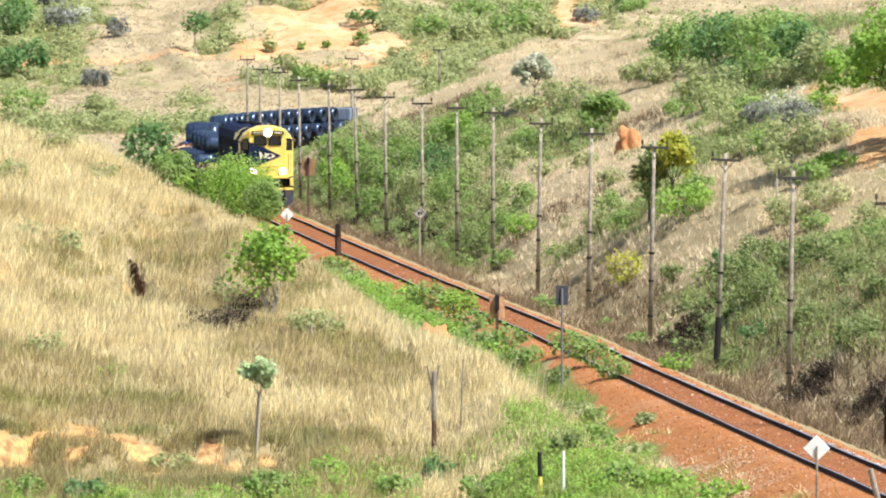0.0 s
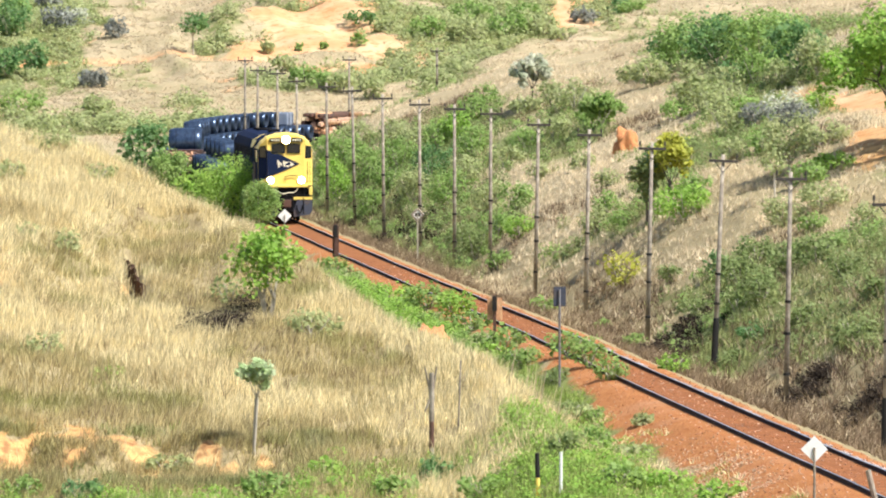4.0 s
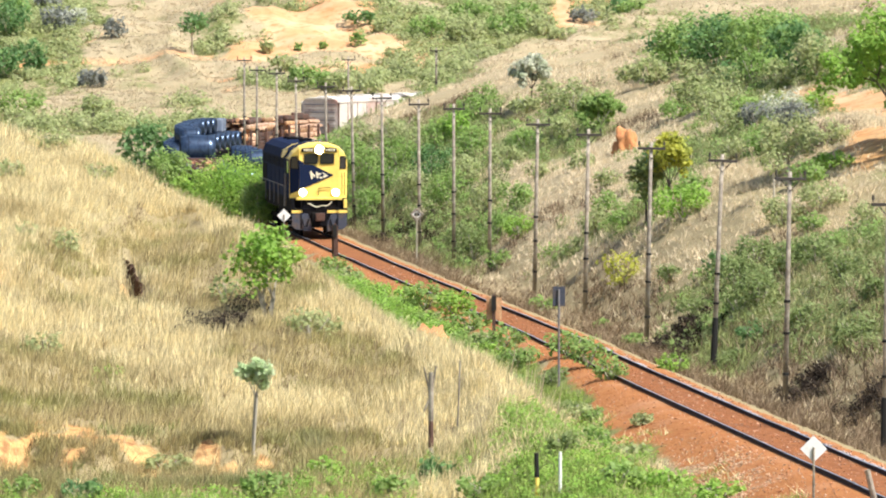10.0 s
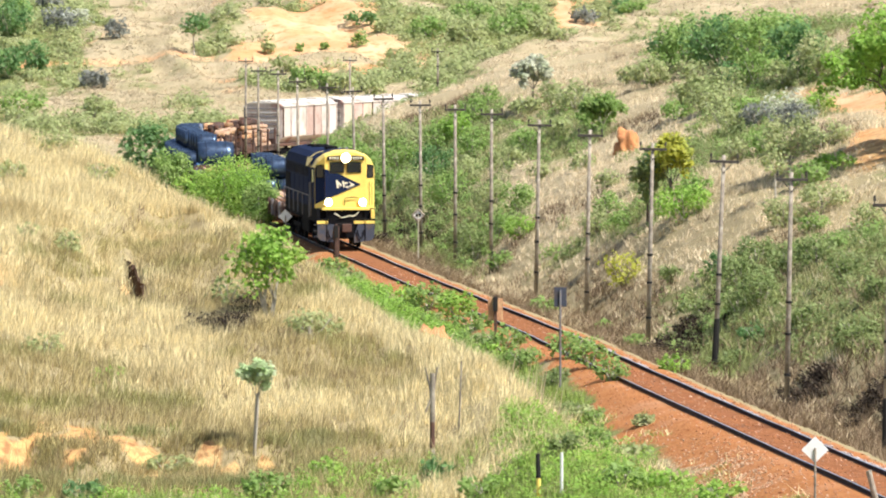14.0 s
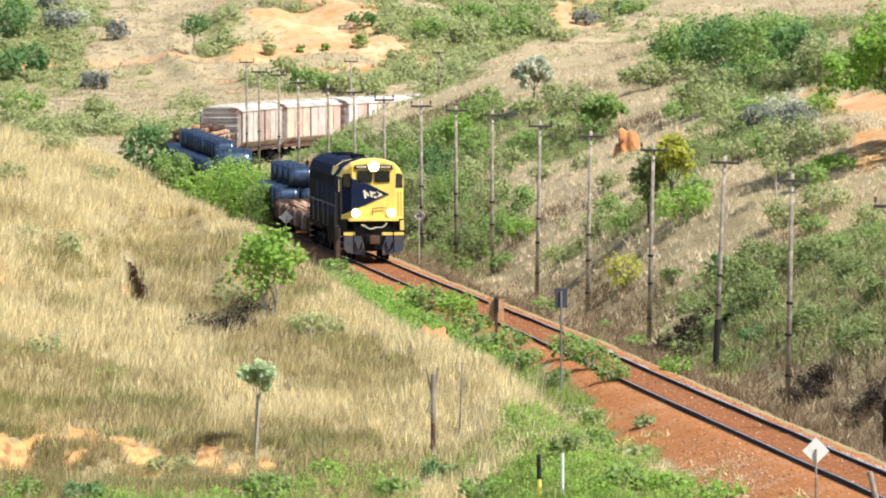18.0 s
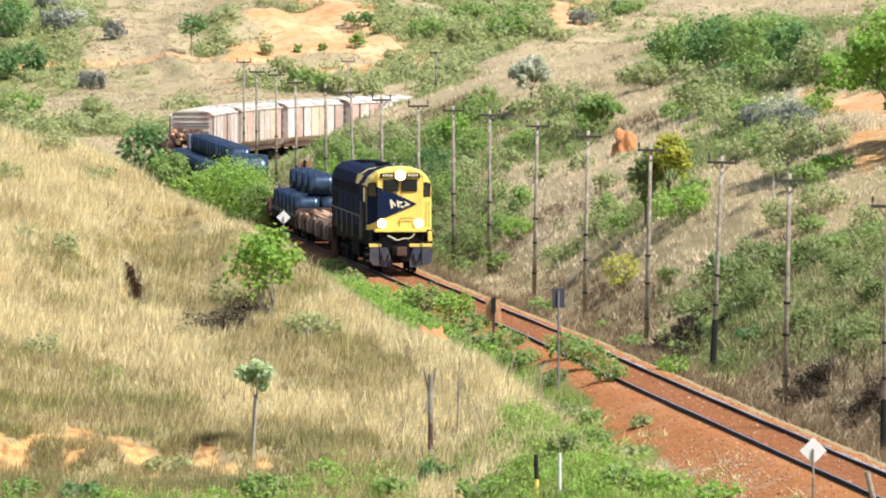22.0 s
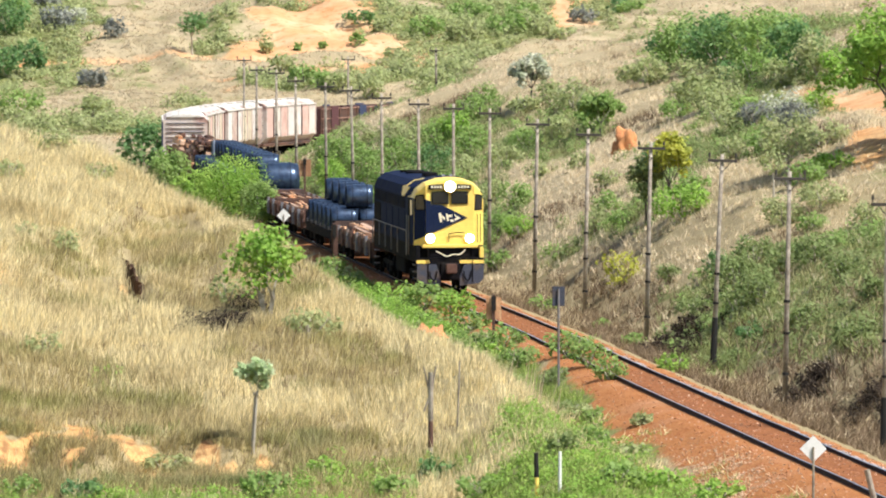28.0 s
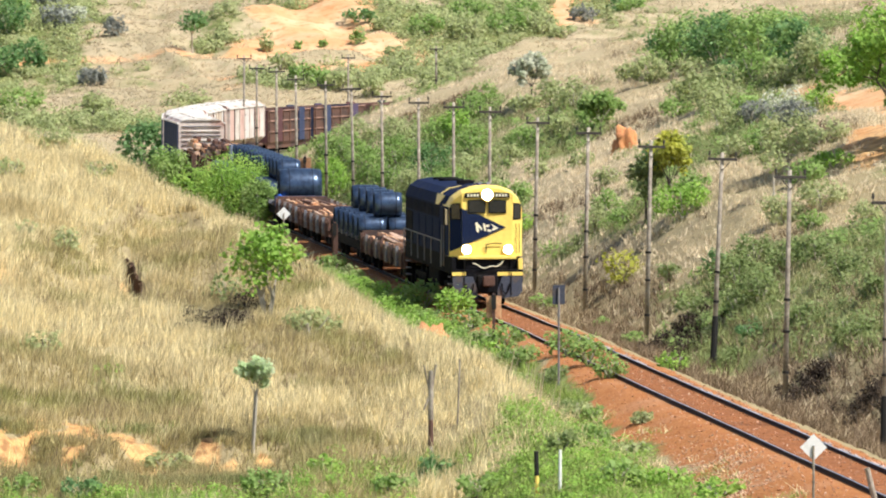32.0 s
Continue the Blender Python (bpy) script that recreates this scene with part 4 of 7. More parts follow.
plant("bush", 6.7, 182.0, 0.7, 2.0, LEAF_BRIGHT, "low green growth between hill and track", 111)
plant("bush", 8.0, 177.0, 0.6, 1.8, LEAF_BRIGHT, "low green growth between hill and track", 112)
plant("bush", -5.2, 296.8, 1.1, 1.9, LEAF, "low green growth between hill and track", 113)
plant("bush", -4.2, 289.0, 0.9, 1.6, LEAF_OLIVE, "low green growth between hill and track", 114)
plant("bush", -1.8, 252.9, 0.9, 1.5, LEAF, "low green growth between hill and track", 115, leaf_size=0.1)
plant("bush", -4.8, 282.7, 0.7, 1.4, LEAF_BRIGHT, "low green growth between hill and track", 116, leaf_size=0.1)
plant("bush", -4.0, 261.5, 0.9, 2.0, LEAF, "low green growth between hill and track", 117, leaf_size=0.1)
plant("bush", 0.3, 227.6, 0.9, 1.5, LEAF_BRIGHT, "low green growth between hill and track", 118, leaf_size=0.1)
plant("bush", -2.2, 243.3, 1.0, 1.9, LEAF_OLIVE, "low green growth between hill and track", 119, leaf_size=0.1)
plant("bush", -0.7, 231.7, 1.1, 1.7, LEAF, "low green growth between hill and track", 120, leaf_size=0.1)
plant("bush", -6.3, 289.9, 1.0, 2.3, LEAF_BRIGHT, "low green growth between hill and track", 121, leaf_size=0.1)
plant("bush", -1.8, 237.9, 0.9, 2.0, LEAF_BRIGHT, "low green growth between hill and track", 122, leaf_size=0.1)
plant("bush", -1.2, 236.5, 0.8, 1.7, LEAF_OLIVE, "low green growth between hill and track", 123, leaf_size=0.1)
plant("bush", -0.1, 228.4, 1.0, 1.7, LEAF, "low green growth between hill and track", 124, leaf_size=0.1)
plant("bush", -3.4, 256.0, 0.8, 1.5, LEAF_BRIGHT, "low green growth between hill and track", 125, leaf_size=0.1)
plant("bush", 0.3, 222.9, 0.6, 1.8, LEAF_BRIGHT, "low green growth between hill and track", 126, leaf_size=0.1)
plant("bush", -2.1, 247.1, 1.0, 2.0, LEAF_OLIVE, "low green growth between hill and track", 127, leaf_size=0.1)
plant("bush", -3.3, 265.1, 0.9, 1.6, LEAF, "low green growth between hill and track", 128, leaf_size=0.1)
plant("bush", -0.0, 234.6, 0.8, 1.6, LEAF_BRIGHT, "low green growth between hill and track", 129, leaf_size=0.1)
plant("bush", -7.5, 289.5, 0.9, 2.0, LEAF_OLIVE, "low green growth between hill and track", 130, leaf_size=0.1)
plant("bush", -4.2, 268.0, 0.6, 1.9, LEAF, "low green growth between hill and track", 131, leaf_size=0.1)
plant("bush", 2.6, 221.3, 0.9, 2.0, LEAF, "low green growth between hill and track", 132, leaf_size=0.1)
plant("bush", -4.7, 266.5, 1.0, 2.3, LEAF_BRIGHT, "low green growth between hill and track", 133, leaf_size=0.1)
plant("bush", -4.3, 268.2, 1.0, 2.2, LEAF_BRIGHT, "low green growth between hill and track", 134, leaf_size=0.1)
plant("bush", -2.4, 262.4, 0.8, 2.0, LEAF_OLIVE, "low green growth between hill and track", 135, leaf_size=0.1)
plant("bush", -3.3, 253.1, 1.0, 1.4, LEAF, "low green growth between hill and track", 136, leaf_size=0.1)
plant("bush", -3.5, 273.3, 0.9, 2.2, LEAF_BRIGHT, "low green growth between hill and track", 137, leaf_size=0.1)
plant("bush", -5.5, 285.7, 0.8, 1.8, LEAF_OLIVE, "low green growth between hill and track", 138, leaf_size=0.1)
plant("bush", 0.1, 224.0, 1.0, 1.3, LEAF, "low green growth between hill and track", 139, leaf_size=0.1)
plant("bush", -4.3, 260.7, 0.6, 1.7, LEAF_BRIGHT, "low green growth between hill and track", 140, leaf_size=0.1)
plant("bush", 4.3, 206.5, 0.5, 1.0, LEAF, "small green weed clump on the bare shoulder", 141, leaf_size=0.1)
plant("bush", 4.0, 209.7, 0.6, 1.3, LEAF_DULL, "small green weed clump on the bare shoulder", 142, leaf_size=0.1)
plant("bush", 6.6, 199.5, 0.3, 0.6, LEAF_OLIVE, "small green weed clump on the bare shoulder", 143, leaf_size=0.1)
plant("bush", 2.1, 223.0, 0.3, 0.6, LEAF, "small green weed clump on the bare shoulder", 144, leaf_size=0.1)
plant("bush", 1.1, 230.6, 0.3, 0.8, LEAF_DULL, "small green weed clump on the bare shoulder", 145, leaf_size=0.1)
plant("bush", 1.4, 239.2, 0.5, 1.1, LEAF_OLIVE, "small green weed clump on the bare shoulder", 146, leaf_size=0.1)
plant("bush", 1.2, 230.7, 0.5, 1.1, LEAF, "small green weed clump on the bare shoulder", 147, leaf_size=0.1)
plant("bush", 2.5, 232.3, 0.4, 0.8, LEAF_DULL, "small green weed clump on the bare shoulder", 148, leaf_size=0.1)
plant("bush", 1.6, 239.9, 0.7, 1.2, LEAF_OLIVE, "small green weed clump on the bare shoulder", 149, leaf_size=0.1)
plant("bush", 0.6, 244.6, 0.3, 0.7, LEAF, "small green weed clump on the bare shoulder", 150, leaf_size=0.1)
plant("bush", 0.1, 237.4, 0.5, 1.1, LEAF_DULL, "small green weed clump on the bare shoulder", 151, leaf_size=0.1)
plant("bush", 3.6, 210.4, 0.5, 1.2, LEAF_OLIVE, "small green weed clump on the bare shoulder", 152, leaf_size=0.1)
plant("bush", 4.0, 206.8, 0.5, 1.2, LEAF, "small green weed clump on the bare shoulder", 153, leaf_size=0.1)
plant("bush", 4.5, 210.0, 0.4, 0.9, LEAF_DULL, "small green weed clump on the bare shoulder", 154, leaf_size=0.1)
plant("bush", 1.0, 237.8, 0.5, 1.1, LEAF_OLIVE, "small green weed clump on the bare shoulder", 155, leaf_size=0.1)
plant("bush", -0.2, 244.3, 0.5, 0.8, LEAF, "small green weed clump on the bare shoulder", 156, leaf_size=0.1)
plant("bush", 1.1, 231.0, 0.2, 0.5, LEAF_DULL, "small green weed clump on the bare shoulder", 157, leaf_size=0.1)
plant("bush", 2.1, 233.1, 0.4, 0.9, LEAF_OLIVE, "small green weed clump on the bare shoulder", 158, leaf_size=0.1)
plant("bush", 0.2, 244.9, 0.5, 1.2, LEAF, "small green weed clump on the bare shoulder", 159, leaf_size=0.1)
plant("bush", 4.1, 219.9, 0.6, 1.2, LEAF_DULL, "small green weed clump on the bare shoulder", 160, leaf_size=0.1)
plant("bush", 6.5, 199.4, 0.4, 0.9, LEAF_OLIVE, "small green weed clump on the bare shoulder", 161, leaf_size=0.1)
plant("bush", 5.1, 205.2, 0.5, 0.9, LEAF, "small green weed clump on the bare shoulder", 162, leaf_size=0.1)
plant("bush", 2.6, 227.0, 0.4, 1.0, LEAF_DULL, "small green weed clump on the bare shoulder", 163, leaf_size=0.1)
plant("bush", 3.7, 209.8, 0.3, 0.6, LEAF_OLIVE, "small green weed clump on the bare shoulder", 164, leaf_size=0.1)
plant("bush", 4.6, 208.1, 0.2, 0.5, LEAF, "small green weed clump on the bare shoulder", 165, leaf_size=0.1)
plant("bush", 4.0, 219.1, 0.6, 1.0, LEAF_DULL, "small green weed clump on the bare shoulder", 166, leaf_size=0.1)
plant("bush", 1.0, 240.0, 1.1, 3.0, LEAF, "low green growth between hill and track", 167, leaf_size=0.1)
plant("bush", 0.1, 244.0, 1.3, 2.6, LEAF_BRIGHT, "low green growth between hill and track", 168, leaf_size=0.1)
plant("bush", -0.7, 248.0, 1.5, 3.0, LEAF_BRIGHT, "low green growth between hill and track", 169, leaf_size=0.1)
plant("bush", -0.4, 252.0, 1.1, 2.6, LEAF, "low green growth between hill and track", 170, leaf_size=0.1)
plant("bush", -1.3, 256.0, 1.3, 3.0, LEAF_BRIGHT, "low green growth between hill and track", 171, leaf_size=0.1)
plant("bush", -2.1, 260.0, 1.5, 2.6, LEAF_BRIGHT, "low green growth between hill and track", 172, leaf_size=0.1)
plant("bush", -1.8, 264.0, 1.1, 3.0, LEAF, "low green growth between hill and track", 173, leaf_size=0.1)
plant("bush", -2.7, 268.0, 1.3, 2.6, LEAF_BRIGHT, "low green growth between hill and track", 174, leaf_size=0.1)
plant("bush", -3.6, 272.0, 1.5, 3.0, LEAF_BRIGHT, "low green growth between hill and track", 175, leaf_size=0.1)
plant("bush", -3.2, 276.0, 1.1, 2.6, LEAF, "low green growth between hill and track", 176, leaf_size=0.1)
plant("bush", -4.1, 280.0, 1.3, 3.0, LEAF_BRIGHT, "low green growth between hill and track", 177, leaf_size=0.1)
plant("bush", -5.0, 284.0, 1.5, 2.6, LEAF_BRIGHT, "low green growth between hill and track", 178, leaf_size=0.1)
plant("bush", -4.6, 288.0, 1.1, 3.0, LEAF, "low green growth between hill and track", 179, leaf_size=0.1)
plant("bush", -11.7, 353.8, 4.3, 5.0, LEAF_BRIGHT, "rounded bright green bush on the crest of the dry hill", 180, density=3.4, clump=3, leaf_size=0.11)
plant("bush", -10.0, 344.5, 3.0, 2.3, LEAF, "green bush on the crest of the dry hill", 181, density=2.2, leaf_size=0.11, clump=2.5)
plant("bush", -14.9, 378.2, 2.8, 2.8, LEAF_BRIGHT, "green bush behind the crest of the dry hill", 182, density=1.6, leaf_size=0.2)
plant("bush", -17.3, 398.0, 3.5, 3.4, LEAF, "green bush behind the crest of the dry hill", 183, leaf_size=0.2, density=1.4)
plant("bush", -21.5, 452.5, 4.1, 4.5, LEAF_DARK, "green bush behind the crest of the dry hill", 184, leaf_size=0.3)
branching_tree(-6.3, 228.8, 3.7, 3.5, LEAF_BRIGHT, BARK, "small spreading tree with pale stems on the dry hill", 185, base=0.26, stems=3, clump=0.36, leaf_size=0.18, per=11, rise=0.12, limbs_of=3)
plant("bush", -8.0, 232.8, 1.2, 1.7, LEAF_DULL, "thin drooping shrub on the dry hill", 186, density=0.35)
plant("bush", -4.6, 222.2, 1.1, 2.6, LEAF_OLIVE, "olive low bush on the dry hill", 187, density=0.7)
branching_tree(-6.0, 198.8, 3.1, 1.35, LEAF_MINT, BARK, "sapling with pale green leaves on a thin stem", 188, base=0.6, clump=0.15, leaf_size=0.14, per=16, rise=0.35, limbs_of=4)
plant("bush", -13.8, 216.0, 1.0, 1.9, LEAF_OLIVE, "pale green shrub on the dry hill", 189, density=0.5)
plant("bush", -14.5, 240.5, 1.1, 1.3, LEAF_OLIVE, "thin shrub on the dry hill", 190, density=0.5)
plant("bush", -16.1, 242.2, 0.7, 1.1, LEAF_OLIVE, "thin shrub on the dry hill", 191, density=0.5)
plant("bush", -14.6, 265.8, 0.9, 1.7, LEAF_OLIVE, "thin olive shrub on the dry hill", 192, density=0.5)
plant("bush", -18.1, 260.8, 0.9, 1.7, LEAF_OLIVE, "thin shrub on the dry hill", 193, density=0.6)
plant("bush", -17.0, 273.0, 1.0, 3.0, LEAF_OLIVE, "olive bush behind the dry hill", 194, density=0.7)
plant("bush", -0.2, 191.2, 0.8, 1.2, LEAF_DARK, "dark green bush in the grass", 195)
plant("bush", -3.6, 192.8, 0.6, 1.4, LEAF_BRIGHT, "bright green bush in the grass", 196)
plant("bush", -1.4, 189.2, 0.7, 1.9, LEAF, "green bush in the grass", 197)
plant("bush", -5.4, 193.0, 0.9, 2.1, LEAF, "green bush at the foot of the hill", 198)
plant("bush", 1.3, 185.2, 0.7, 1.9, LEAF, "green bush in the grass", 199)
plant("bush", -8.8, 198.5, 0.6, 2.0, LEAF_OLIVE, "olive bush at the foot of the hill", 200)
plant("bush", -11.1, 192.5, 0.7, 2.1, LEAF_DARK, "green bush at the foot of the hill", 201)
plant("bush", -13.1, 192.8, 0.7, 1.6, LEAF, "green bush at the foot of the hill", 202)
plant("tree", -21.8, 548.0, 4.0, 3.0, LEAF_DARK, "lone dark tree on the far slope", 203, base=0.5, leaf_size=0.3)
plant("bush", -29.6, 529.0, 1.8, 3.2, LEAF_GREY, "dark grey bush on the far slope", 204, density=1.4, leaf_size=0.3)
plant("bush", -39.1, 563.2, 3.6, 4.6, LEAF_DARK, "distant bush on the far slope", 205, leaf_size=0.3)
plant("bush", -35.3, 536.8, 3.7, 2.9, LEAF_DARK, "distant bush on the far slope", 206, leaf_size=0.3)
plant("bush", -37.3, 533.8, 2.9, 2.9, LEAF_DARK, "distant bush on the far slope", 207, leaf_size=0.3)
plant("bush", -39.2, 572.5, 2.6, 3.6, LEAF, "distant bush on the far slope", 208, leaf_size=0.3)
plant("bush", -34.8, 568.2, 2.6, 3.6, LEAF_GREY, "distant bush on the far slope", 209, leaf_size=0.3)
plant("bush", -33.5, 572.8, 1.9, 3.1, LEAF_PALE, "distant bush on the far slope", 210, leaf_size=0.3)
plant("bush", -37.0, 587.5, 2.1, 2.7, LEAF_GREY, "distant bush on the far slope", 211, leaf_size=0.3)
plant("bush", -27.9, 499.8, 2.0, 2.1, LEAF_OLIVE, "distant bush on the far slope", 212, leaf_size=0.3)
plant("bush", -33.9, 501.5, 2.0, 5.0, LEAF, "distant bush on the far slope", 213, leaf_size=0.3)
plant("bush", -34.1, 491.5, 1.8, 3.6, LEAF_OLIVE, "distant bush on the far slope", 214, leaf_size=0.3)
plant("bush", -26.0, 488.8, 1.6, 2.7, LEAF_OLIVE, "distant bush on the far slope", 215, leaf_size=0.3)
plant("bush", -29.2, 559.0, 2.0, 2.5, LEAF_GREY, "distant bush on the far slope", 216, leaf_size=0.3)
plant("bush", -13.6, 536.0, 1.7, 2.9, LEAF_OLIVE, "distant bush on the far slope", 217, leaf_size=0.3)
plant("bush", -11.4, 523.0, 1.9, 2.9, LEAF, "distant bush on the far slope", 218, leaf_size=0.3)
plant("bush", -9.8, 517.2, 1.8, 3.3, LEAF, "distant bush on the far slope", 219, leaf_size=0.3)
plant("bush", -8.2, 515.8, 1.9, 3.3, LEAF_OLIVE, "distant bush on the far slope", 220, leaf_size=0.3)
plant("bush", -5.8, 512.0, 1.9, 2.8, LEAF_OLIVE, "distant bush on the far slope", 221, leaf_size=0.3)
plant("bush", -7.2, 548.5, 1.2, 1.8, LEAF, "distant bush on the far slope", 222, leaf_size=0.3)
plant("bush", -12.5, 548.2, 0.9, 0.8, LEAF, "distant bush on the far slope", 223, leaf_size=0.3)
plant("bush", -10.3, 548.8, 0.8, 0.8, LEAF, "distant bush on the far slope", 224, leaf_size=0.3)
plant("bush", -15.2, 548.5, 1.2, 1.5, LEAF_OLIVE, "distant bush on the far slope", 225, leaf_size=0.3)
plant("bush", -7.3, 560.8, 1.4, 3.6, LEAF_DARK, "distant bush on the far slope", 226, leaf_size=0.3)
plant("bush", -4.8, 557.0, 1.5, 3.0, LEAF_OLIVE, "distant bush on the far slope", 227, leaf_size=0.3)
plant("bush", -4.1, 540.8, 1.2, 2.5, LEAF_OLIVE, "distant bush on the far slope", 228, leaf_size=0.3)
plant("bush", -1.2, 556.5, 2.0, 4.6, LEAF, "distant bush on the far slope", 229, leaf_size=0.3)
plant("bush", 2.3, 554.0, 2.0, 4.5, LEAF_OLIVE, "distant bush on the far slope", 230, leaf_size=0.3)
plant("bush", 5.9, 558.2, 2.2, 4.6, LEAF, "distant bush on the far slope", 231, leaf_size=0.3)
plant("bush", 9.0, 560.0, 2.0, 4.6, LEAF_OLIVE, "distant bush on the far slope", 232, leaf_size=0.3)
plant("bush", -1.3, 577.2, 1.8, 4.7, LEAF_OLIVE, "distant bush on the far slope", 233, leaf_size=0.3)
plant("bush", 2.9, 574.2, 1.9, 5.2, LEAF, "distant bush on the far slope", 234, leaf_size=0.3)
plant("bush", 7.6, 575.0, 1.6, 4.2, LEAF, "distant bush on the far slope", 235, leaf_size=0.3)
plant("bush", 4.6, 589.8, 1.3, 5.4, LEAF_OLIVE, "distant bush on the far slope", 236, leaf_size=0.3)
plant("bush", 10.9, 555.2, 1.2, 3.0, LEAF_OLIVE, "distant bush on the far slope", 237, leaf_size=0.3)
plant("bush", 13.4, 572.8, 1.6, 3.1, LEAF_GREY, "distant bush on the far slope", 238, leaf_size=0.3)
plant("bush", 16.6, 576.8, 1.8, 3.1, LEAF_DARK, "distant bush on the far slope", 239, leaf_size=0.3)
plant("bush", 17.7, 571.0, 1.5, 3.1, LEAF, "distant bush on the far slope", 240, leaf_size=0.3)
plant("bush", 1.8, 548.2, 0.8, 4.5, LEAF_OLIVE, "distant bush on the far slope", 241, leaf_size=0.3)
plant("bush", -3.1, 528.0, 1.4, 2.9, LEAF_OLIVE, "distant bush on the far slope", 242, leaf_size=0.3)
plant("bush", 1.7, 526.8, 1.4, 2.9, LEAF_OLIVE, "distant bush on the far slope", 243, leaf_size=0.3)
plant("bush", 3.7, 534.5, 1.2, 2.9, LEAF_OLIVE, "distant bush on the far slope", 244, leaf_size=0.3)
plant("bush", -0.7, 518.0, 1.4, 2.8, LEAF_OLIVE, "distant bush on the far slope", 245, leaf_size=0.3)


# ---------------------------------------------------------------- grass and low growth


def blades(rng, x, y, per, height, width, mat, name, label, droop=0.48):
    """Tufts of thin tapering blades, each tuft at one of the given places."""
    n = len(x)
    z = ground(x, y) - 0.03
    k = n * per
    tall = np.repeat(height * (0.6 + 0.7 * rng.random(n)), per) * (0.55 + 0.5 * rng.random(k))
    bx = np.repeat(x, per) + rng.normal(size=k) * 0.13
    by = np.repeat(y, per) + rng.normal(size=k) * 0.13
    bz = np.repeat(z, per)
    turn = rng.random(k) * 2 * math.pi
    wide = width * (0.6 + 0.8 * rng.random(k)) * 0.5
    tip = rng.normal(size=(k, 2)) * (droop * tall)[:, None]
    verts = np.empty((k, 3, 3))
    verts[:, 0] = np.stack([bx - np.cos(turn) * wide, by - np.sin(turn) * wide, bz], axis=1)
    verts[:, 1] = np.stack([bx + np.cos(turn) * wide, by + np.sin(turn) * wide, bz], axis=1)
    verts[:, 2] = np.stack([bx + tip[:, 0] + 0.12 * tall, by + tip[:, 1], bz + tall], axis=1)
    ob = mesh_from(name, verts.reshape(-1, 3), np.arange(3 * k).reshape(-1, 3), mat)
    return tagged(ob, label, "grass", kind="stuff")


def spots(rng, count, y0, y1, want, side=0):
    """Places within the valley's sight, kept where want(x, y, lat, green, free) says so (0 to 1); side: -1 near side of the track, 1 far side."""
    y = y0 + (y1 - y0) * rng.random(count)
    x = (rng.random(count) * 2 - 1) * (0.076 * y + 1.5)
    lat = x - (A - B * y)
    ok = lat * side >= 0
    x, y, lat = x[ok], y[ok], lat[ok]
    green, sand, earth = covers(x, y)
    free = smooth(0.25, 0.05, earth) * smooth(0.85, 0.6, sand) * (track_distance(x, y) > np.where(lat > 0, 2.0, 2.1))
    keep = rng.random(len(x)) < want(x, y, lat, smooth(0.3, 0.7, green), free)
    gully = (np.abs(x + 11.47 + 0.108 * (y - 237.75)) < 0.30) & (y > 233) & (y < 251)
    keep &= ~gully
    return x[keep], y[keep]


def brown(x, y):
    """Where the dry grass has gone brown: below the swell, round the small tree and low on the hill; a band along the
    hollow's lip is its shade.
    """
    v = 0.55 * fbm(x, y * 0.45, 4.5, 3, 61) - 0.35 + 0.9 * patch(x, y, -8.2, 238, 3.2, 8) + 0.9 * patch(x, y, -4.6, 219, 3.4, 8) + 0.7 * patch(x, y, -12.5, 210, 6, 9)
    # the thin brown ring colours in the shadow line below the hollow's lip
    v = v + 0.8 * np.exp(-((np.hypot((x + 11.2) / 2.6, (y - 245) / 18) - 0.99) / 0.06) ** 2) * smooth(243, 250, y) + 0.7 * patch(x, y, -14.6, 217.5, 2.2, 3) + 0.7 * patch(x, y, -14.6, 239, 1.7, 5)
    v = v + 0.45 * hollow(x, y) - 0.6 * smooth(247, 258, y) * (1 - hollow(x, y)) - 0.9 * smooth(5.5, 2, np.abs(y - 225 + 1.74 * (x + 15) + 2 * fbm(x, y, 4, 2, 65)))
    v = v + 0.8 * smooth(206, 199, y) * smooth(2, -2, x) + 0.3 * patch(x, y, -16, 240, 3, 8)
    return smooth(-0.2, 0.35, v + 0.9 * patch(x, y, -3.0, 212, 2.7, 8) - 0.9 * smooth(-9.2, -7.2, x - (A - B * y)))


def scrub(x, y, lat):
    return smooth(-0.2, 0.45, fbm(x, y * 0.4, 4.5, 3, 67) + 0.9 * smooth(9.5, 5, lat) * smooth(300, 270, y) + 0.5 * smooth(8.5, 5, lat) - 0.3)


def clumped(x, y):
    return 0.35 + 0.65 * smooth(-0.45, 0.35, fbm(x, y * 0.6, 1.1, 2, 63))


def lay_stones(rng, x, y, least, more, mat, name, label):
    """Loose angular stones at the given places."""
    n = len(x)
    size = least + more * rng.random(n) ** 2
    shape = np.array([(1, 0, 0), (-1, 0, 0), (0, 1, 0), (0, -1, 0), (0, 0, 1), (0, 0, -0.6)])
    corner = shape[None] * (0.7 + 0.6 * rng.random((n, 6, 1))) * size[:, None, None] + np.stack([x, y, ground(x, y) + size * 0.3], axis=1)[:, None]
    faces = np.array([(4, 0, 2), (4, 2, 1), (4, 1, 3), (4, 3, 0), (5, 2, 0), (5, 1, 2), (5, 3, 1), (5, 0, 3)])
    stones = mesh_from(name, corner.reshape(-1, 3), (faces[None] + 6 * np.arange(n)[:, None, None]).reshape(-1, 3), mat)
    return tagged(stones, label, name, kind="stuff")


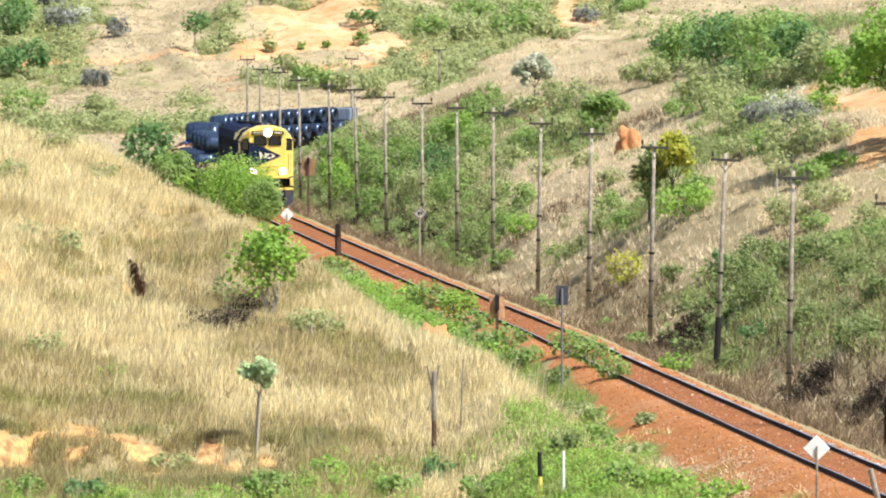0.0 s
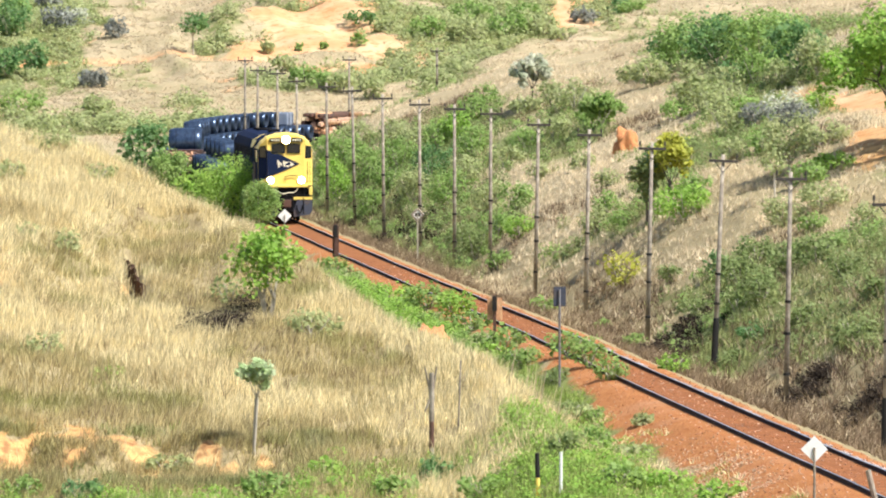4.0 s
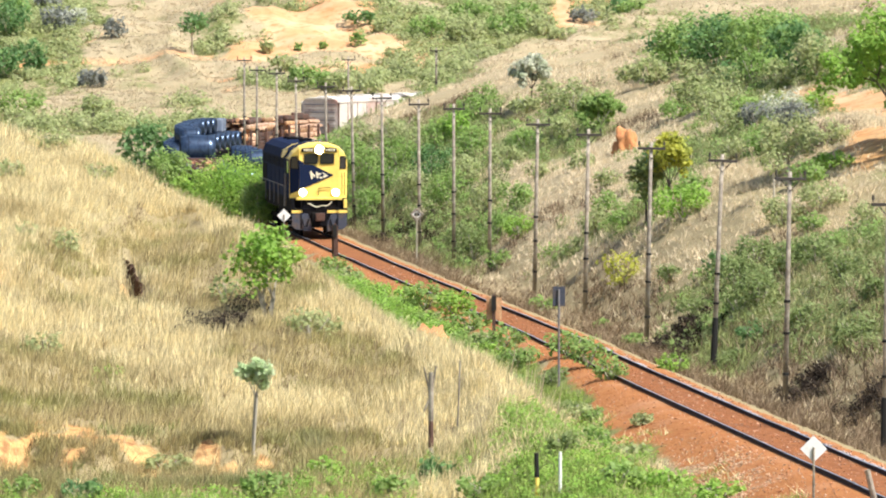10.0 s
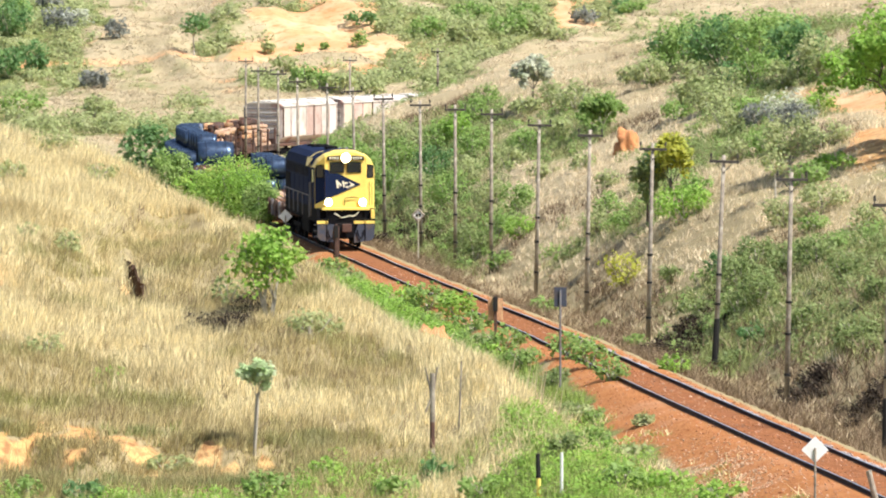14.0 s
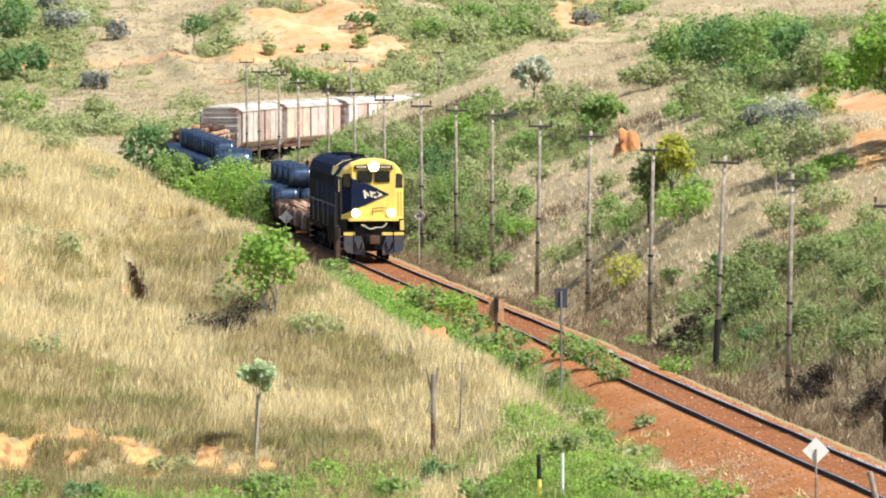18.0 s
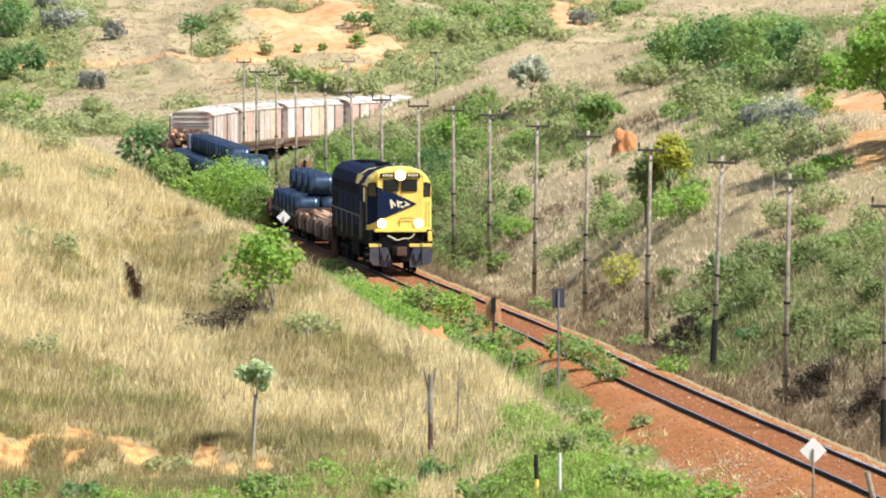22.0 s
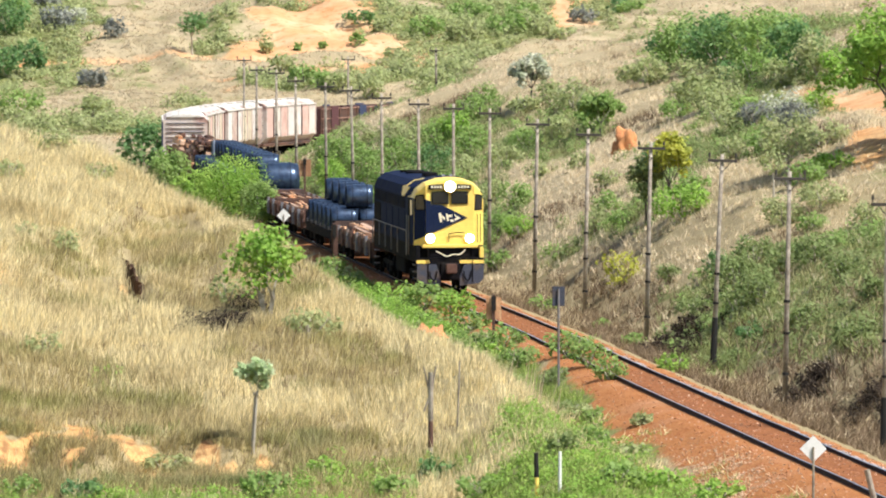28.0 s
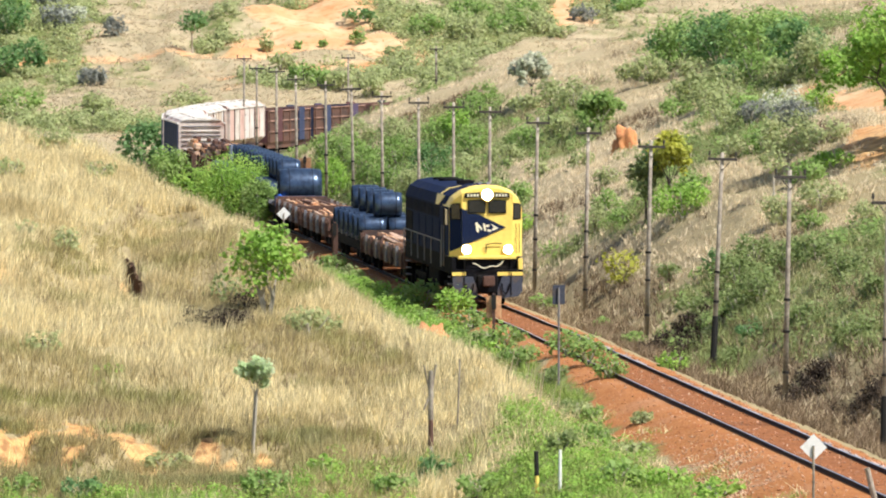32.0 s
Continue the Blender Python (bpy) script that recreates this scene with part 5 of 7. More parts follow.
def sow():
    rng = np.random.default_rng(5)
    blades(rng, *spots(rng, 82000, 187, 290, lambda x, y, l, g, f: (l < -3.8) * f * (1 - 0.85 * g) * clumped(x, y) * (1 - brown(x, y)), -1),
           9, 0.62, 0.028, STRAW, "dry_grass", "tall dry straw-coloured grass on the near hill", 0.34)
    blades(rng, *spots(rng, 76000, 187, 290, lambda x, y, l, g, f: (l < -3.8) * f * (1 - 0.85 * g) * clumped(x, y) * brown(x, y), -1),
           9, 0.52, 0.028, STRAW_BROWN, "brown_grass", "short brown dry grass on the near hill", 0.36)
    blades(rng, *spots(rng, 76000, 160, 300, lambda x, y, l, g, f: (l < -2.2) * f * g * clumped(x, y), -1),
           9, 0.42, 0.034, SEDGE, "green_grass", "green grass and weeds below the track", 0.4)
    blades(rng, *spots(rng, 110000, 165, 470, lambda x, y, l, g, f: (l > 3.2) * f * clumped(x, y) * (1 - 0.75 * g) * (1 - 0.8 * scrub(x, y, l)), 1),
           7, 0.36, 0.05, STRAW_SPUR, "dry_grass", "faded dry grass on the cutting and the spur", 0.5)
    blades(rng, *spots(rng, 80000, 165, 400, lambda x, y, l, g, f: (l > 2.1) * f * clumped(x, y) * (1 - 0.5 * g) * scrub(x, y, l), 1),
           7, 0.5, 0.042, SCRUB, "brown_scrub", "dark brown dry scrub at the foot of the cutting", 0.6)
    blades(rng, *spots(rng, 90000, 165, 450, lambda x, y, l, g, f: (l > 4.6) * f * g * clumped(x, y), 1),
           7, 0.5, 0.046, SEDGE_DULL, "green_grass", "dull green grass and weeds on the railway bank")
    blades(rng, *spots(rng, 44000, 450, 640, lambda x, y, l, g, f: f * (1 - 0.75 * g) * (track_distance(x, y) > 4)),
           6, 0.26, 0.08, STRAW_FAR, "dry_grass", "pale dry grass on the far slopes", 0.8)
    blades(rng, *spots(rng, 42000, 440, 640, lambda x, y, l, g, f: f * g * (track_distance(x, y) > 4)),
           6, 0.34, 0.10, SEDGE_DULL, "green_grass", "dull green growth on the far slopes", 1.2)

    # single tall stems, and dark tufts whose colour imitates shadows among the dry grass
    x, y = spots(rng, 3600, 190, 290, lambda x, y, l, g, f: (l < -4.5) * f * (1 - g) * clumped(x, y), -1)
    blades(rng, x, y, 3, 1.0, 0.03, STRAW, "dry_stalks", "single tall dry stems on the near hill", 0.16)
    x, y = spots(rng, 9000, 190, 290, lambda x, y, l, g, f: (l < -4.5) * f * (1 - g) * smooth(-0.1, 0.5, fbm(x, y, 2.2, 3, 71)), -1)
    blades(rng, x, y, 8, 0.5, 0.032, SCRUB, "brown_scrub", "dark tufts put in as shadows between the dry grass", 0.45)

    # sparse tufts that creep over the bare shoulder
    x, y = spots(rng, 44000, 165, 300, lambda x, y, l, g, f: (l < -2.0) * (l > -6.5) * smooth(-0.15, 0.4, fbm(x, y, 1.6, 3, 95) + 0.5 * smooth(-3.0, -4.2, l) - 0.45 * smooth(-3.0, -2.0, l)) * 0.75, -1)
    half = rng.random(len(x)) < 0.6
    blades(rng, x[half], y[half], 7, 0.22, 0.03, SEDGE, "green_grass", "sparse green tufts on the bare shoulder", 0.7)
    blades(rng, x[~half], y[~half], 7, 0.28, 0.03, STRAW, "dry_grass", "sparse dry tufts on the bare shoulder", 0.7)
    # tufts on the broken scarp at the hill's foot
    x, y = -15 + 11.5 * rng.random(9000), 194.5 + 6.5 * rng.random(9000)
    ok = (covers(x, y)[1] < 0.2) & (fbm(x, y, 0.8, 2, 97) > -0.1)
    x, y = x[ok], y[ok]
    half = fbm(x, y, 1.6, 2, 99) > -0.05
    blades(rng, x[half], y[half], 8, 0.36, 0.03, SEDGE_DULL, "green_grass", "dull green tufts on a low broken scarp", 0.45)
    blades(rng, x[~half], y[~half], 8, 0.4, 0.03, STRAW_BROWN, "brown_grass", "brown dry tufts on a low broken scarp", 0.45)
    # a few tall dry stalks below the track
    x, y = A - B * 203 - 5.2 + rng.normal(size=12) * 0.6, 203 + rng.normal(size=12) * 3
    blades(rng, x, y, 3, 1.7, 0.05, STRAW_FAR, "dry_stalks", "tall pale dry stalks beside the track", 0.06)
    # pale gravel spilt beside the track
    x, y = 7.9 + rng.normal(size=5200) * 0.8, 179 + rng.normal(size=5200) * 4.5
    ok = (track_distance(x, y) > 1.3) & (fbm(x, y, 0.9, 3, 33) > -0.25)
    lay_stones(rng, x[ok], y[ok], 0.018, 0.026, GRAVEL, "gravel", "pale gravel spilt beside the track")
    # stones on the shoulders of the track
    x, y = spots(rng, 60000, 165, 300, lambda x, y, l, g, f: smooth(0.2, 0.6, covers(x, y)[2]) * ((np.abs(l) > 0.98) | (np.abs(l) < 0.7)) * 0.7)
    lay_stones(rng, x, y, 0.018, 0.026, BALLAST, "ballast", "loose red-dusted stones along the track")

    # a strip of pale crushed stone along the far rail
    y = 165 + 75 * rng.random(5200)
    x = A - B * y + 1.0 + 0.24 * rng.random(5200) ** 1.5
    ok = (fbm(x, y, 1.4, 2, 35) > -0.1) & (rng.random(5200) < 0.6)
    lay_stones(rng, x[ok], y[ok], 0.022, 0.03, STONE_PALE, "ballast", "pale crushed stone along the far rail")

    # low leafy weeds
    for side, y0, y1, count, size, mat, name in ((-1, 163, 300, 1300, 0.09, LEAF_BRIGHT, "weeds"), (1, 180, 450, 1800, 0.11, LEAF_DULL, "undergrowth"),
                                                 (1, 240, 450, 900, 0.12, LEAF, "undergrowth"), (0, 450, 640, 1300, 0.24, LEAF_OLIVE, "undergrowth")):
        x, y = spots(rng, count * 5, y0, y1, lambda x, y, l, g, f: f * g * (track_distance(x, y) > 3.6 + 1.2 * (side == 1)), side)
        x, y = x[:count], y[:count]
        spread = 0.2 + 0.3 * rng.random(len(x)) + 0.3 * (y0 == 450)
        centres = np.stack([x, y, ground(x, y) + spread * 0.5], axis=1)
        verts, faces = leaf_quads(rng, centres, spread, len(x) * 60, size)
        verts[:, 2] = np.maximum(verts[:, 2], ground(verts[:, 0], verts[:, 1]) + 0.02)
        tagged(mesh_from(name, verts, faces, mat), "low leafy green growth on the slopes", "undergrowth", kind="stuff")


sow()


# ---------------------------------------------------------------- signs, posts, mounds, scorched ground, a tree's shadow


def on_ground(name, x, y, turn=0.0, lean=0.0, down=0.1):
    ob = new(name)
    ob.matrix_basis = pose(x, y, height_at(x, y) - down, 0, lean, turn)
    return ob


def build_diamond_sign(x, y, centre, size, ringed=False):
    """A square board on its corner, on a thin post; centre: its height above the rails."""
    top = on_ground("diamond_sign", x, y)
    z = centre - top.location.z
    bm = bmesh.new()
    rod(bm, (0, -0.03, 0), (0, -0.03, z + 0.05), 0.035, 0.03, 8)
    part("post", bm, POLE if not ringed else BARK, top)
    outline = [(0, z - size), (size, z), (0, z + size), (-size, z)]
    board = part("board", prism(bmesh.new(), outline, 0.01, 0.04), WHITE_PAINT, top)
    if ringed:
        bm = bmesh.new()
        for (ax, az), (bx, bz) in zip(outline, outline[1:] + outline[:1]):
            rod(bm, (ax, 0.0, az), (bx, 0.0, bz), 0.05, 0.05, 6)
        part("border", bm, POLE, board, "dark border")
        part("mark", box(bmesh.new(), -0.12, 0.12, -0.01, 0.012, z - 0.08, z + 0.08, 0.01), BLACK, board)
    return tagged(top, "white diamond-shaped railway sign on a thin post" if not ringed else "small diamond sign with a dark border on a pale post", "railway sign", "signs beside the track")


build_diamond_sign(9.95, 165.0, 1.48, 0.36)
build_diamond_sign(-8.06, 321.0, 1.46, 0.36)
build_diamond_sign(-1.16, 312.0, 1.88, 0.30, True)


def build_plate_sign():
    top = on_ground("plate_sign", 4.18, 218.0)
    base = top.location.z
    bm = bmesh.new()
    rod(bm, (0, 0, 0), (0, 0, 3.0 - base), 0.04, 0.04, 8)
    part("post", bm, STEEL_GREY, top, "pale grey post")
    part("plate", box(bmesh.new(), -0.22, 0.22, 0.04, 0.06, 2.40 - base, 3.08 - base, 0.01), PLOUGH, top, "blue-grey plate seen from behind")
    return tagged(top, "blue-grey plate sign on a pale post beside the track", "railway sign", "signs beside the track")


build_plate_sign()


def build_marker(x, y, z0, z1, wide, dark):
    """A rusty plate on a post of old rail, with a dark slot."""
    top = on_ground("marker_post", x, y)
    base = top.location.z
    bm = bmesh.new()
    box(bm, -0.06, 0.06, -0.05, 0.05, 0, z1 + 0.1 - base, 0.01)
    part("post", bm, RUST, top)
    part("plate", box(bmesh.new(), -wide / 2, wide / 2, 0.055, 0.085, z0 - base, z1 - base, 0.01), BILLET if wide > 0.4 else RUST, top)
    part("slot", box(bmesh.new(), -0.09, 0.09, -0.10, -0.055, z1 - dark - base, z1 + 0.05 - base, 0.01), CHARRED, top)
    return tagged(top, "rusty steel plate on a post beside the track", "marker post", "markers beside the track")


build_marker(2.08, 238.6, 0.75, 1.6, 0.58, 0.5)
build_marker(-5.04, 298.0, 0.4, 1.9, 0.3, 0.55)
build_marker(-8.05, 371.0, 1.8, 2.8, 0.75, 0.3)


def build_fence_post(x, y, tall, r, mats, label, fork=False, lean=0.0):
    top = on_ground("fence_post", x, y, lean=lean)
    z = 0.0
    for share, mat in mats:
        bm = bmesh.new()
        rod(bm, (0, 0, z), (0, 0, z + tall * share), r, r * 0.9, 8)
        z += tall * share
        part("length_of_post", bm, mat, top)
    if fork:
        for u, w in ((-0.22, 0.16), (0.16, 0.2)):
            bm = bmesh.new()
            rod(bm, (0, 0, tall * 0.72), (u, 0, tall + w), r * 0.55, r * 0.25, 6)
            part("branch", bm, POLE, top)
        bm = bmesh.new()
        rod(bm, (0, 0, tall * 0.75), (-0.22, -0.05, tall * 0.55), r * 0.5, r * 0.3, 6)
        part("branch", bm, POLE, top)
    return tagged(top, label, "fence post", "posts of an old fence")


build_fence_post(-0.28, 195.2, 2.75, 0.085, ((0.14, BARK), (0.30, RUST), (0.56, POLE)), "weathered forked wooden fence post with a red foot", True)
build_fence_post(0.56, 197.7, 2.35, 0.03, ((1.0, POLE),), "thin grey stick standing in dry grass", False, 2.0)
build_fence_post(2.84, 180.2, 1.42, 0.07, ((0.5, YELLOW), (0.5, CHARRED)), "short post, yellow below and charred above", False, -1.5)
build_fence_post(3.49, 179.7, 1.3, 0.05, ((1.0, WHITE_PAINT),), "short white post in green grass")
build_fence_post(11.72, 166.5, 1.0, 0.085, ((1.0, POLE),), "broken dark wooden stump beside the rail", False, -14.0)
build_fence_post(-4.71, 221.7, 0.6, 0.06, ((1.0, BARK),), "short pale stake on the dry hill")


def build_mound(x, y, wide, tall, seed):
    bm = bmesh.new()
    bmesh.ops.create_icosphere(bm, subdivisions=4, radius=1)
    for v in bm.verts:
        lump = 1 + 0.42 * noise.noise(v.co * 1.6 + Vector((seed, 0, 0))) + 0.3 * noise.noise(v.co * 4.2 + Vector((0, seed, 0)))
        v.co = Vector((v.co.x * wide / 2 * lump, v.co.y * wide / 2 * lump, max(v.co.z, -0.2) * tall * lump))
    ob = part("termite_mound", bm, MOUND, shade=True)
    ob.matrix_basis = pose(x, y, height_at(x, y) + 0.02)
    return tagged(ob, "orange earthen termite mound in dry grass", "termite mound", "termite mounds")


build_mound(-0.35, 225.0, 1.5, 0.95, 5)
build_mound(9.67, 324.0, 1.25, 1.35, 2)
build_mound(1.14, 381.5, 0.6, 0.7, 3)


def scorch_and_shadow():
    """Burnt brush along the foot of the cutting, in the gully and beside the small tree, plus clumps put in as that
    tree's shadow.
    """
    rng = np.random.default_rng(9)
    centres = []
    # the dark clumps at (-7.9, 226.5) are put in as the small tree's shadow
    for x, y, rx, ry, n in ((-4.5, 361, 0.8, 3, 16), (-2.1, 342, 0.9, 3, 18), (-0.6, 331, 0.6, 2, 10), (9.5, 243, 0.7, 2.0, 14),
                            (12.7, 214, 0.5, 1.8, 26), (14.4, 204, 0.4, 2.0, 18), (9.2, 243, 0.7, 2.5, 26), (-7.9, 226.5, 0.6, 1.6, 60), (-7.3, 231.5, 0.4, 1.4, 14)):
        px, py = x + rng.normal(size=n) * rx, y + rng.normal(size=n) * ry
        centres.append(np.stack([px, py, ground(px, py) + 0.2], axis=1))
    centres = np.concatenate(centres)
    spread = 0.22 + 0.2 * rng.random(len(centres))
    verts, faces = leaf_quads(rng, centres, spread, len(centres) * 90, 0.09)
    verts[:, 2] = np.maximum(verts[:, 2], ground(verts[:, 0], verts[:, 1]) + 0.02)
    tagged(mesh_from("scorched_brush_and_tree_shadow", verts, faces, SCORCHED_AND_SHADOW), "burnt black brush on the ground, partly standing in for the shadow of a tree", "brush", kind="stuff")
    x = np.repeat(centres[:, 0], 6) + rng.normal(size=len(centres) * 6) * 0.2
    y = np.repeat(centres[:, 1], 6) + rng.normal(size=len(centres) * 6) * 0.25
    blades(rng, x, y, 7, 0.38, 0.035, SCORCHED_AND_SHADOW, "burnt_grass_and_tree_shadow", "burnt dark brown grass among scorched brush, partly standing in for the shadow of a tree")


scorch_and_shadow()


def build_gully():
    """The crumbling bank of a narrow gully that runs down the dry hill, coloured dark for the shade inside it."""
    bm = bmesh.new()
    rows = []
    for k in range(64):
        y = 236.0 + 13.8 * k / 63
        fade = math.sin(math.pi * (k + 0.3) / 64) ** 0.8 * (0.75 + 0.5 * noise.noise(Vector((7, y * 0.9, 0))))
        x = -11.42 - 0.108 * (y - 237.75) + 0.30 * noise.noise(Vector((0, y * 0.55, 0))) + 0.16 * noise.noise(Vector((3, y * 2.1, 0)))
        z = height_at(x + 0.4, y)
        lip = 0.10 * noise.noise(Vector((5, y * 2.6, 0)))
        rows.append([bm.verts.new(p) for p in ((x - 0.13 * fade, y, z - 0.9), (x - 0.10 * fade, y, z - 0.25), (x - 0.03 * fade, y, z + (0.20 + lip) * fade),
                                              (x + 0.05 * fade, y, z + (0.16 + lip) * fade), (x + 0.10 * fade, y, z - 0.5))])
    for a, b in zip(rows, rows[1:]):
        for i in range(4):
            bm.faces.new((a[i], a[i + 1], b[i + 1], b[i]))
    bm.faces.new(rows[0][::-1])
    bm.faces.new(rows[-1])
    bmesh.ops.recalc_face_normals(bm, faces=bm.faces)
    # brown earth darkened to hold the shade of the cut's steep wall
    ob = part("gully_bank", bm, EARTH_WITH_SHADE)
    return tagged(ob, "crumbling bank of a narrow gully in the dry hill, coloured dark for its shade", "gully")


build_gully()


# ---------------------------------------------------------------- train
# Each vehicle's own space: y = 0 is its leading end and y grows towards its tail, x to the right of the camera's view, z = 0 on the rails.
TRAIN = []                            # thing, metres behind the front, length, place on its vehicle
WHEELS = []                           # wheelset, place on its vehicle, radius


def wheelset(parent, y, radius):
    ob = new("wheelset")
    ob.parent = parent
    ob.matrix_basis = pose(0, y, radius)
    bm = bmesh.new()
    rod(bm, (-0.86, 0, 0), (0.86, 0, 0), 0.09, 0.09, 8)
    part("axle", bm, BLACK, ob)
    for side in (-1, 1):
        bm = bmesh.new()
        rod(bm, (side * 0.79, 0, 0), (side * 0.91, 0, 0), radius, radius, 20)
        rod(bm, (side * 0.74, 0, 0), (side * 0.79, 0, 0), radius + 0.025, radius + 0.025, 20)
        part("wheel", bm, BLACK, ob)
    WHEELS.append((ob, y, radius))
    return ob


def bogie(parent, y, radius, spread, axles, rolling):
    bm = bmesh.new()
    for side in (-1, 1):
        x = side * 1.08
        box(bm, x - 0.07, x + 0.07, y - spread - 0.35, y + spread + 0.35, radius + 0.08, radius + 0.32, 0.03)
        box(bm, x - 0.06, x + 0.06, y - spread * 0.5, y + spread * 0.5, radius - 0.2, radius + 0.1, 0.02)
        for k in range(axles):
            a = y - spread + 2 * spread * k / (axles - 1)
            box(bm, x - 0.11, x + 0.11, a - 0.16, a + 0.16, radius - 0.16, radius + 0.16, 0.03)
    box(bm, -1.0, 1.0, y - 0.2, y + 0.2, radius + 0.05, radius + 0.3, 0.03)
    part("bogie_frame", bm, BLACK, parent)
    for k in range(axles):
        a = y - spread + 2 * spread * k / (axles - 1)
        if rolling:
            wheelset(parent, a, radius)
        else:
            bm = bmesh.new()
            rod(bm, (-0.86, a, radius), (0.86, a, radius), 0.09, 0.09, 8)
            for side in (-1, 1):
                rod(bm, (side * 0.76, a, radius), (side * 0.9, a, radius), radius, radius, 18)
            part("wheelset", bm, BLACK, parent)


def face_y(x):
    """How far back the cab's front stands at x: flat in the middle, raked at both corners."""
    return max(0.0, (abs(x) - 1.05) / 0.48 * 0.5)


def face_panel(name, points, mat, parent, proud, label=""):
    """A thin panel on the cab's front, given by its corners in x and z."""
    bm = bmesh.new()
    a = [bm.verts.new((x, face_y(x) - proud, z)) for x, z in points]
    b = [bm.verts.new((x, face_y(x) + 0.02, z)) for x, z in points]
    n = len(points)
    bm.faces.new(a)
    bm.faces.new(b[::-1])
    for i in range(n):
        bm.faces.new((a[i], b[i], b[(i + 1) % n], a[(i + 1) % n]))
    bmesh.ops.recalc_face_normals(bm, faces=bm.faces)
    return part(name, bm, mat, parent, label)


def build_locomotive():
    top = new("locomotive")
    # cab: strips across the front, drawn back to the rear of the cab
    roof = [(-1.53, 4.15), (-1.36, 4.52), (-1.05, 4.80), (-0.55, 4.99), (0, 5.04), (0.55, 4.99), (1.05, 4.80), (1.36, 4.52), (1.53, 4.15)]
    bm = bmesh.new()
    low = [bm.verts.new((x, face_y(x), 2.05)) for x, z in roof]
    high = [bm.verts.new((x, face_y(x) + 0.10 * (1 - abs(x) / 1.53), z - 0.12)) for x, z in roof]
    crown = [bm.verts.new((x, face_y(x) + 0.35, z)) for x, z in roof]
    tail = [bm.verts.new((x, 2.7, z)) for x, z in roof]
    tail_low = [bm.verts.new((x, 2.7, 2.05)) for x, z in roof]
    for rows in ((low, high), (high, crown), (crown, tail), (tail, tail_low), (tail_low, low)):
        for i in range(len(roof) - 1):
            bm.faces.new((rows[0][i], rows[0][i + 1], rows[1][i + 1], rows[1][i]))
    for i in (0, -1):
        bm.faces.new((low[i], high[i], crown[i], tail[i], tail_low[i]))
    bmesh.ops.recalc_face_normals(bm, faces=bm.faces)
    cab = part("cab", bm, YELLOW, top, "bright yellow cab front")
    bm = bmesh.new()
    inner = [(x * 1.006, z + 0.012) for x, z in roof]
    edge = [(bm.verts.new((x, face_y(x) + 0.75 + 0.5 * (x / 1.4) ** 2, z)), bm.verts.new((x, 2.72, z))) for x, z in inner]
    skirt = [(bm.verts.new((x, face_y(x) + 0.75 + 0.5 * (x / 1.4) ** 2, z - 0.02)), bm.verts.new((x, 2.72, z - 0.02))) for x, z in inner]
    for i in range(len(inner) - 1):
        bm.faces.new((edge[i][0], edge[i + 1][0], edge[i + 1][1], edge[i][1]))
        bm.faces.new((edge[i][0], skirt[i][0], skirt[i + 1][0], edge[i + 1][0]))
    bmesh.ops.recalc_face_normals(bm, faces=bm.faces)
    part("roof_panel", bm, BLUE, cab, "dark blue cab roof")
    # painted fields
    face_panel("blue_field", [(-1.05, 4.06), (-0.83, 3.98), (-0.82, 3.85), (-0.36, 3.82), (0.78, 3.27), (-0.72, 2.62), (-1.05, 2.48)], BLUE, cab, 0.010, "dark blue arrow")
    face_panel("blue_corner", [(-1.52, 4.10), (-1.06, 4.07), (-1.06, 2.47), (-1.52, 2.25)], BLUE, cab, 0.010, "dark blue corner of the cab")
    for points in ([(-0.50, 3.46), (-0.40, 3.50), (-0.33, 3.10), (-0.43, 3.06)], [(-0.38, 3.42), (-0.20, 3.26), (-0.22, 3.14), (-0.36, 3.28)], [(-0.18, 3.44), (-0.09, 3.44), (-0.03, 3.12), (-0.12, 3.12)],
                   [(-0.08, 3.38), (0.10, 3.40), (0.10, 3.30), (-0.06, 3.28)], [(0.00, 3.20), (0.16, 3.18), (0.18, 3.08), (0.02, 3.10)], [(0.14, 3.44), (0.22, 3.40), (0.48, 3.24), (0.22, 3.12), (0.20, 3.22), (0.30, 3.26)]):
        face_panel("emblem_stroke", points, CREAM, cab, 0.016, "cream stroke of an emblem")
    for side in (-1, 1):
        face_panel("windscreen_frame", [(side * 0.06, 3.86), (side * 0.80, 3.86), (side * 0.80, 4.40), (side * 0.06, 4.44)], BLACK, cab, 0.012)
        face_panel("windscreen", [(side * 0.10, 3.90), (side * 0.76, 3.90), (side * 0.76, 4.36), (side * 0.10, 4.40)], CAB_GLASS, cab, 0.018, "dark windscreen pane")
        face_panel("corner_window_frame", [(side * 1.09, 3.58), (side * 1.48, 3.58), (side * 1.48, 4.20), (side * 1.38, 4.28), (side * 1.12, 4.28)], BLACK, cab, 0.012)
        face_panel("corner_window", [(side * 1.13, 3.63), (side * 1.44, 3.63), (side * 1.44, 4.17), (side * 1.36, 4.23), (side * 1.16, 4.23)], CAB_GLASS, cab, 0.018)
        face_panel("number_box", [(side * 0.30, 4.52), (side * 0.95, 4.50), (side * 0.92, 4.70), (side * 0.30, 4.74)], BLACK, cab, 0.05)
        for k in range(4):
            u = side * (0.40 + 0.13 * k)
            face_panel("number_bar", [(u - 0.04, 4.56), (u + 0.04, 4.56), (u + 0.04, 4.67), (u - 0.04, 4.67)], CREAM, cab, 0.056)
    # head lamps, each in a rim
    for x, z, r in ((0, 4.63, 0.24), (-0.87, 2.36, 0.20), (0.87, 2.36, 0.20)):
        bm = bmesh.new()
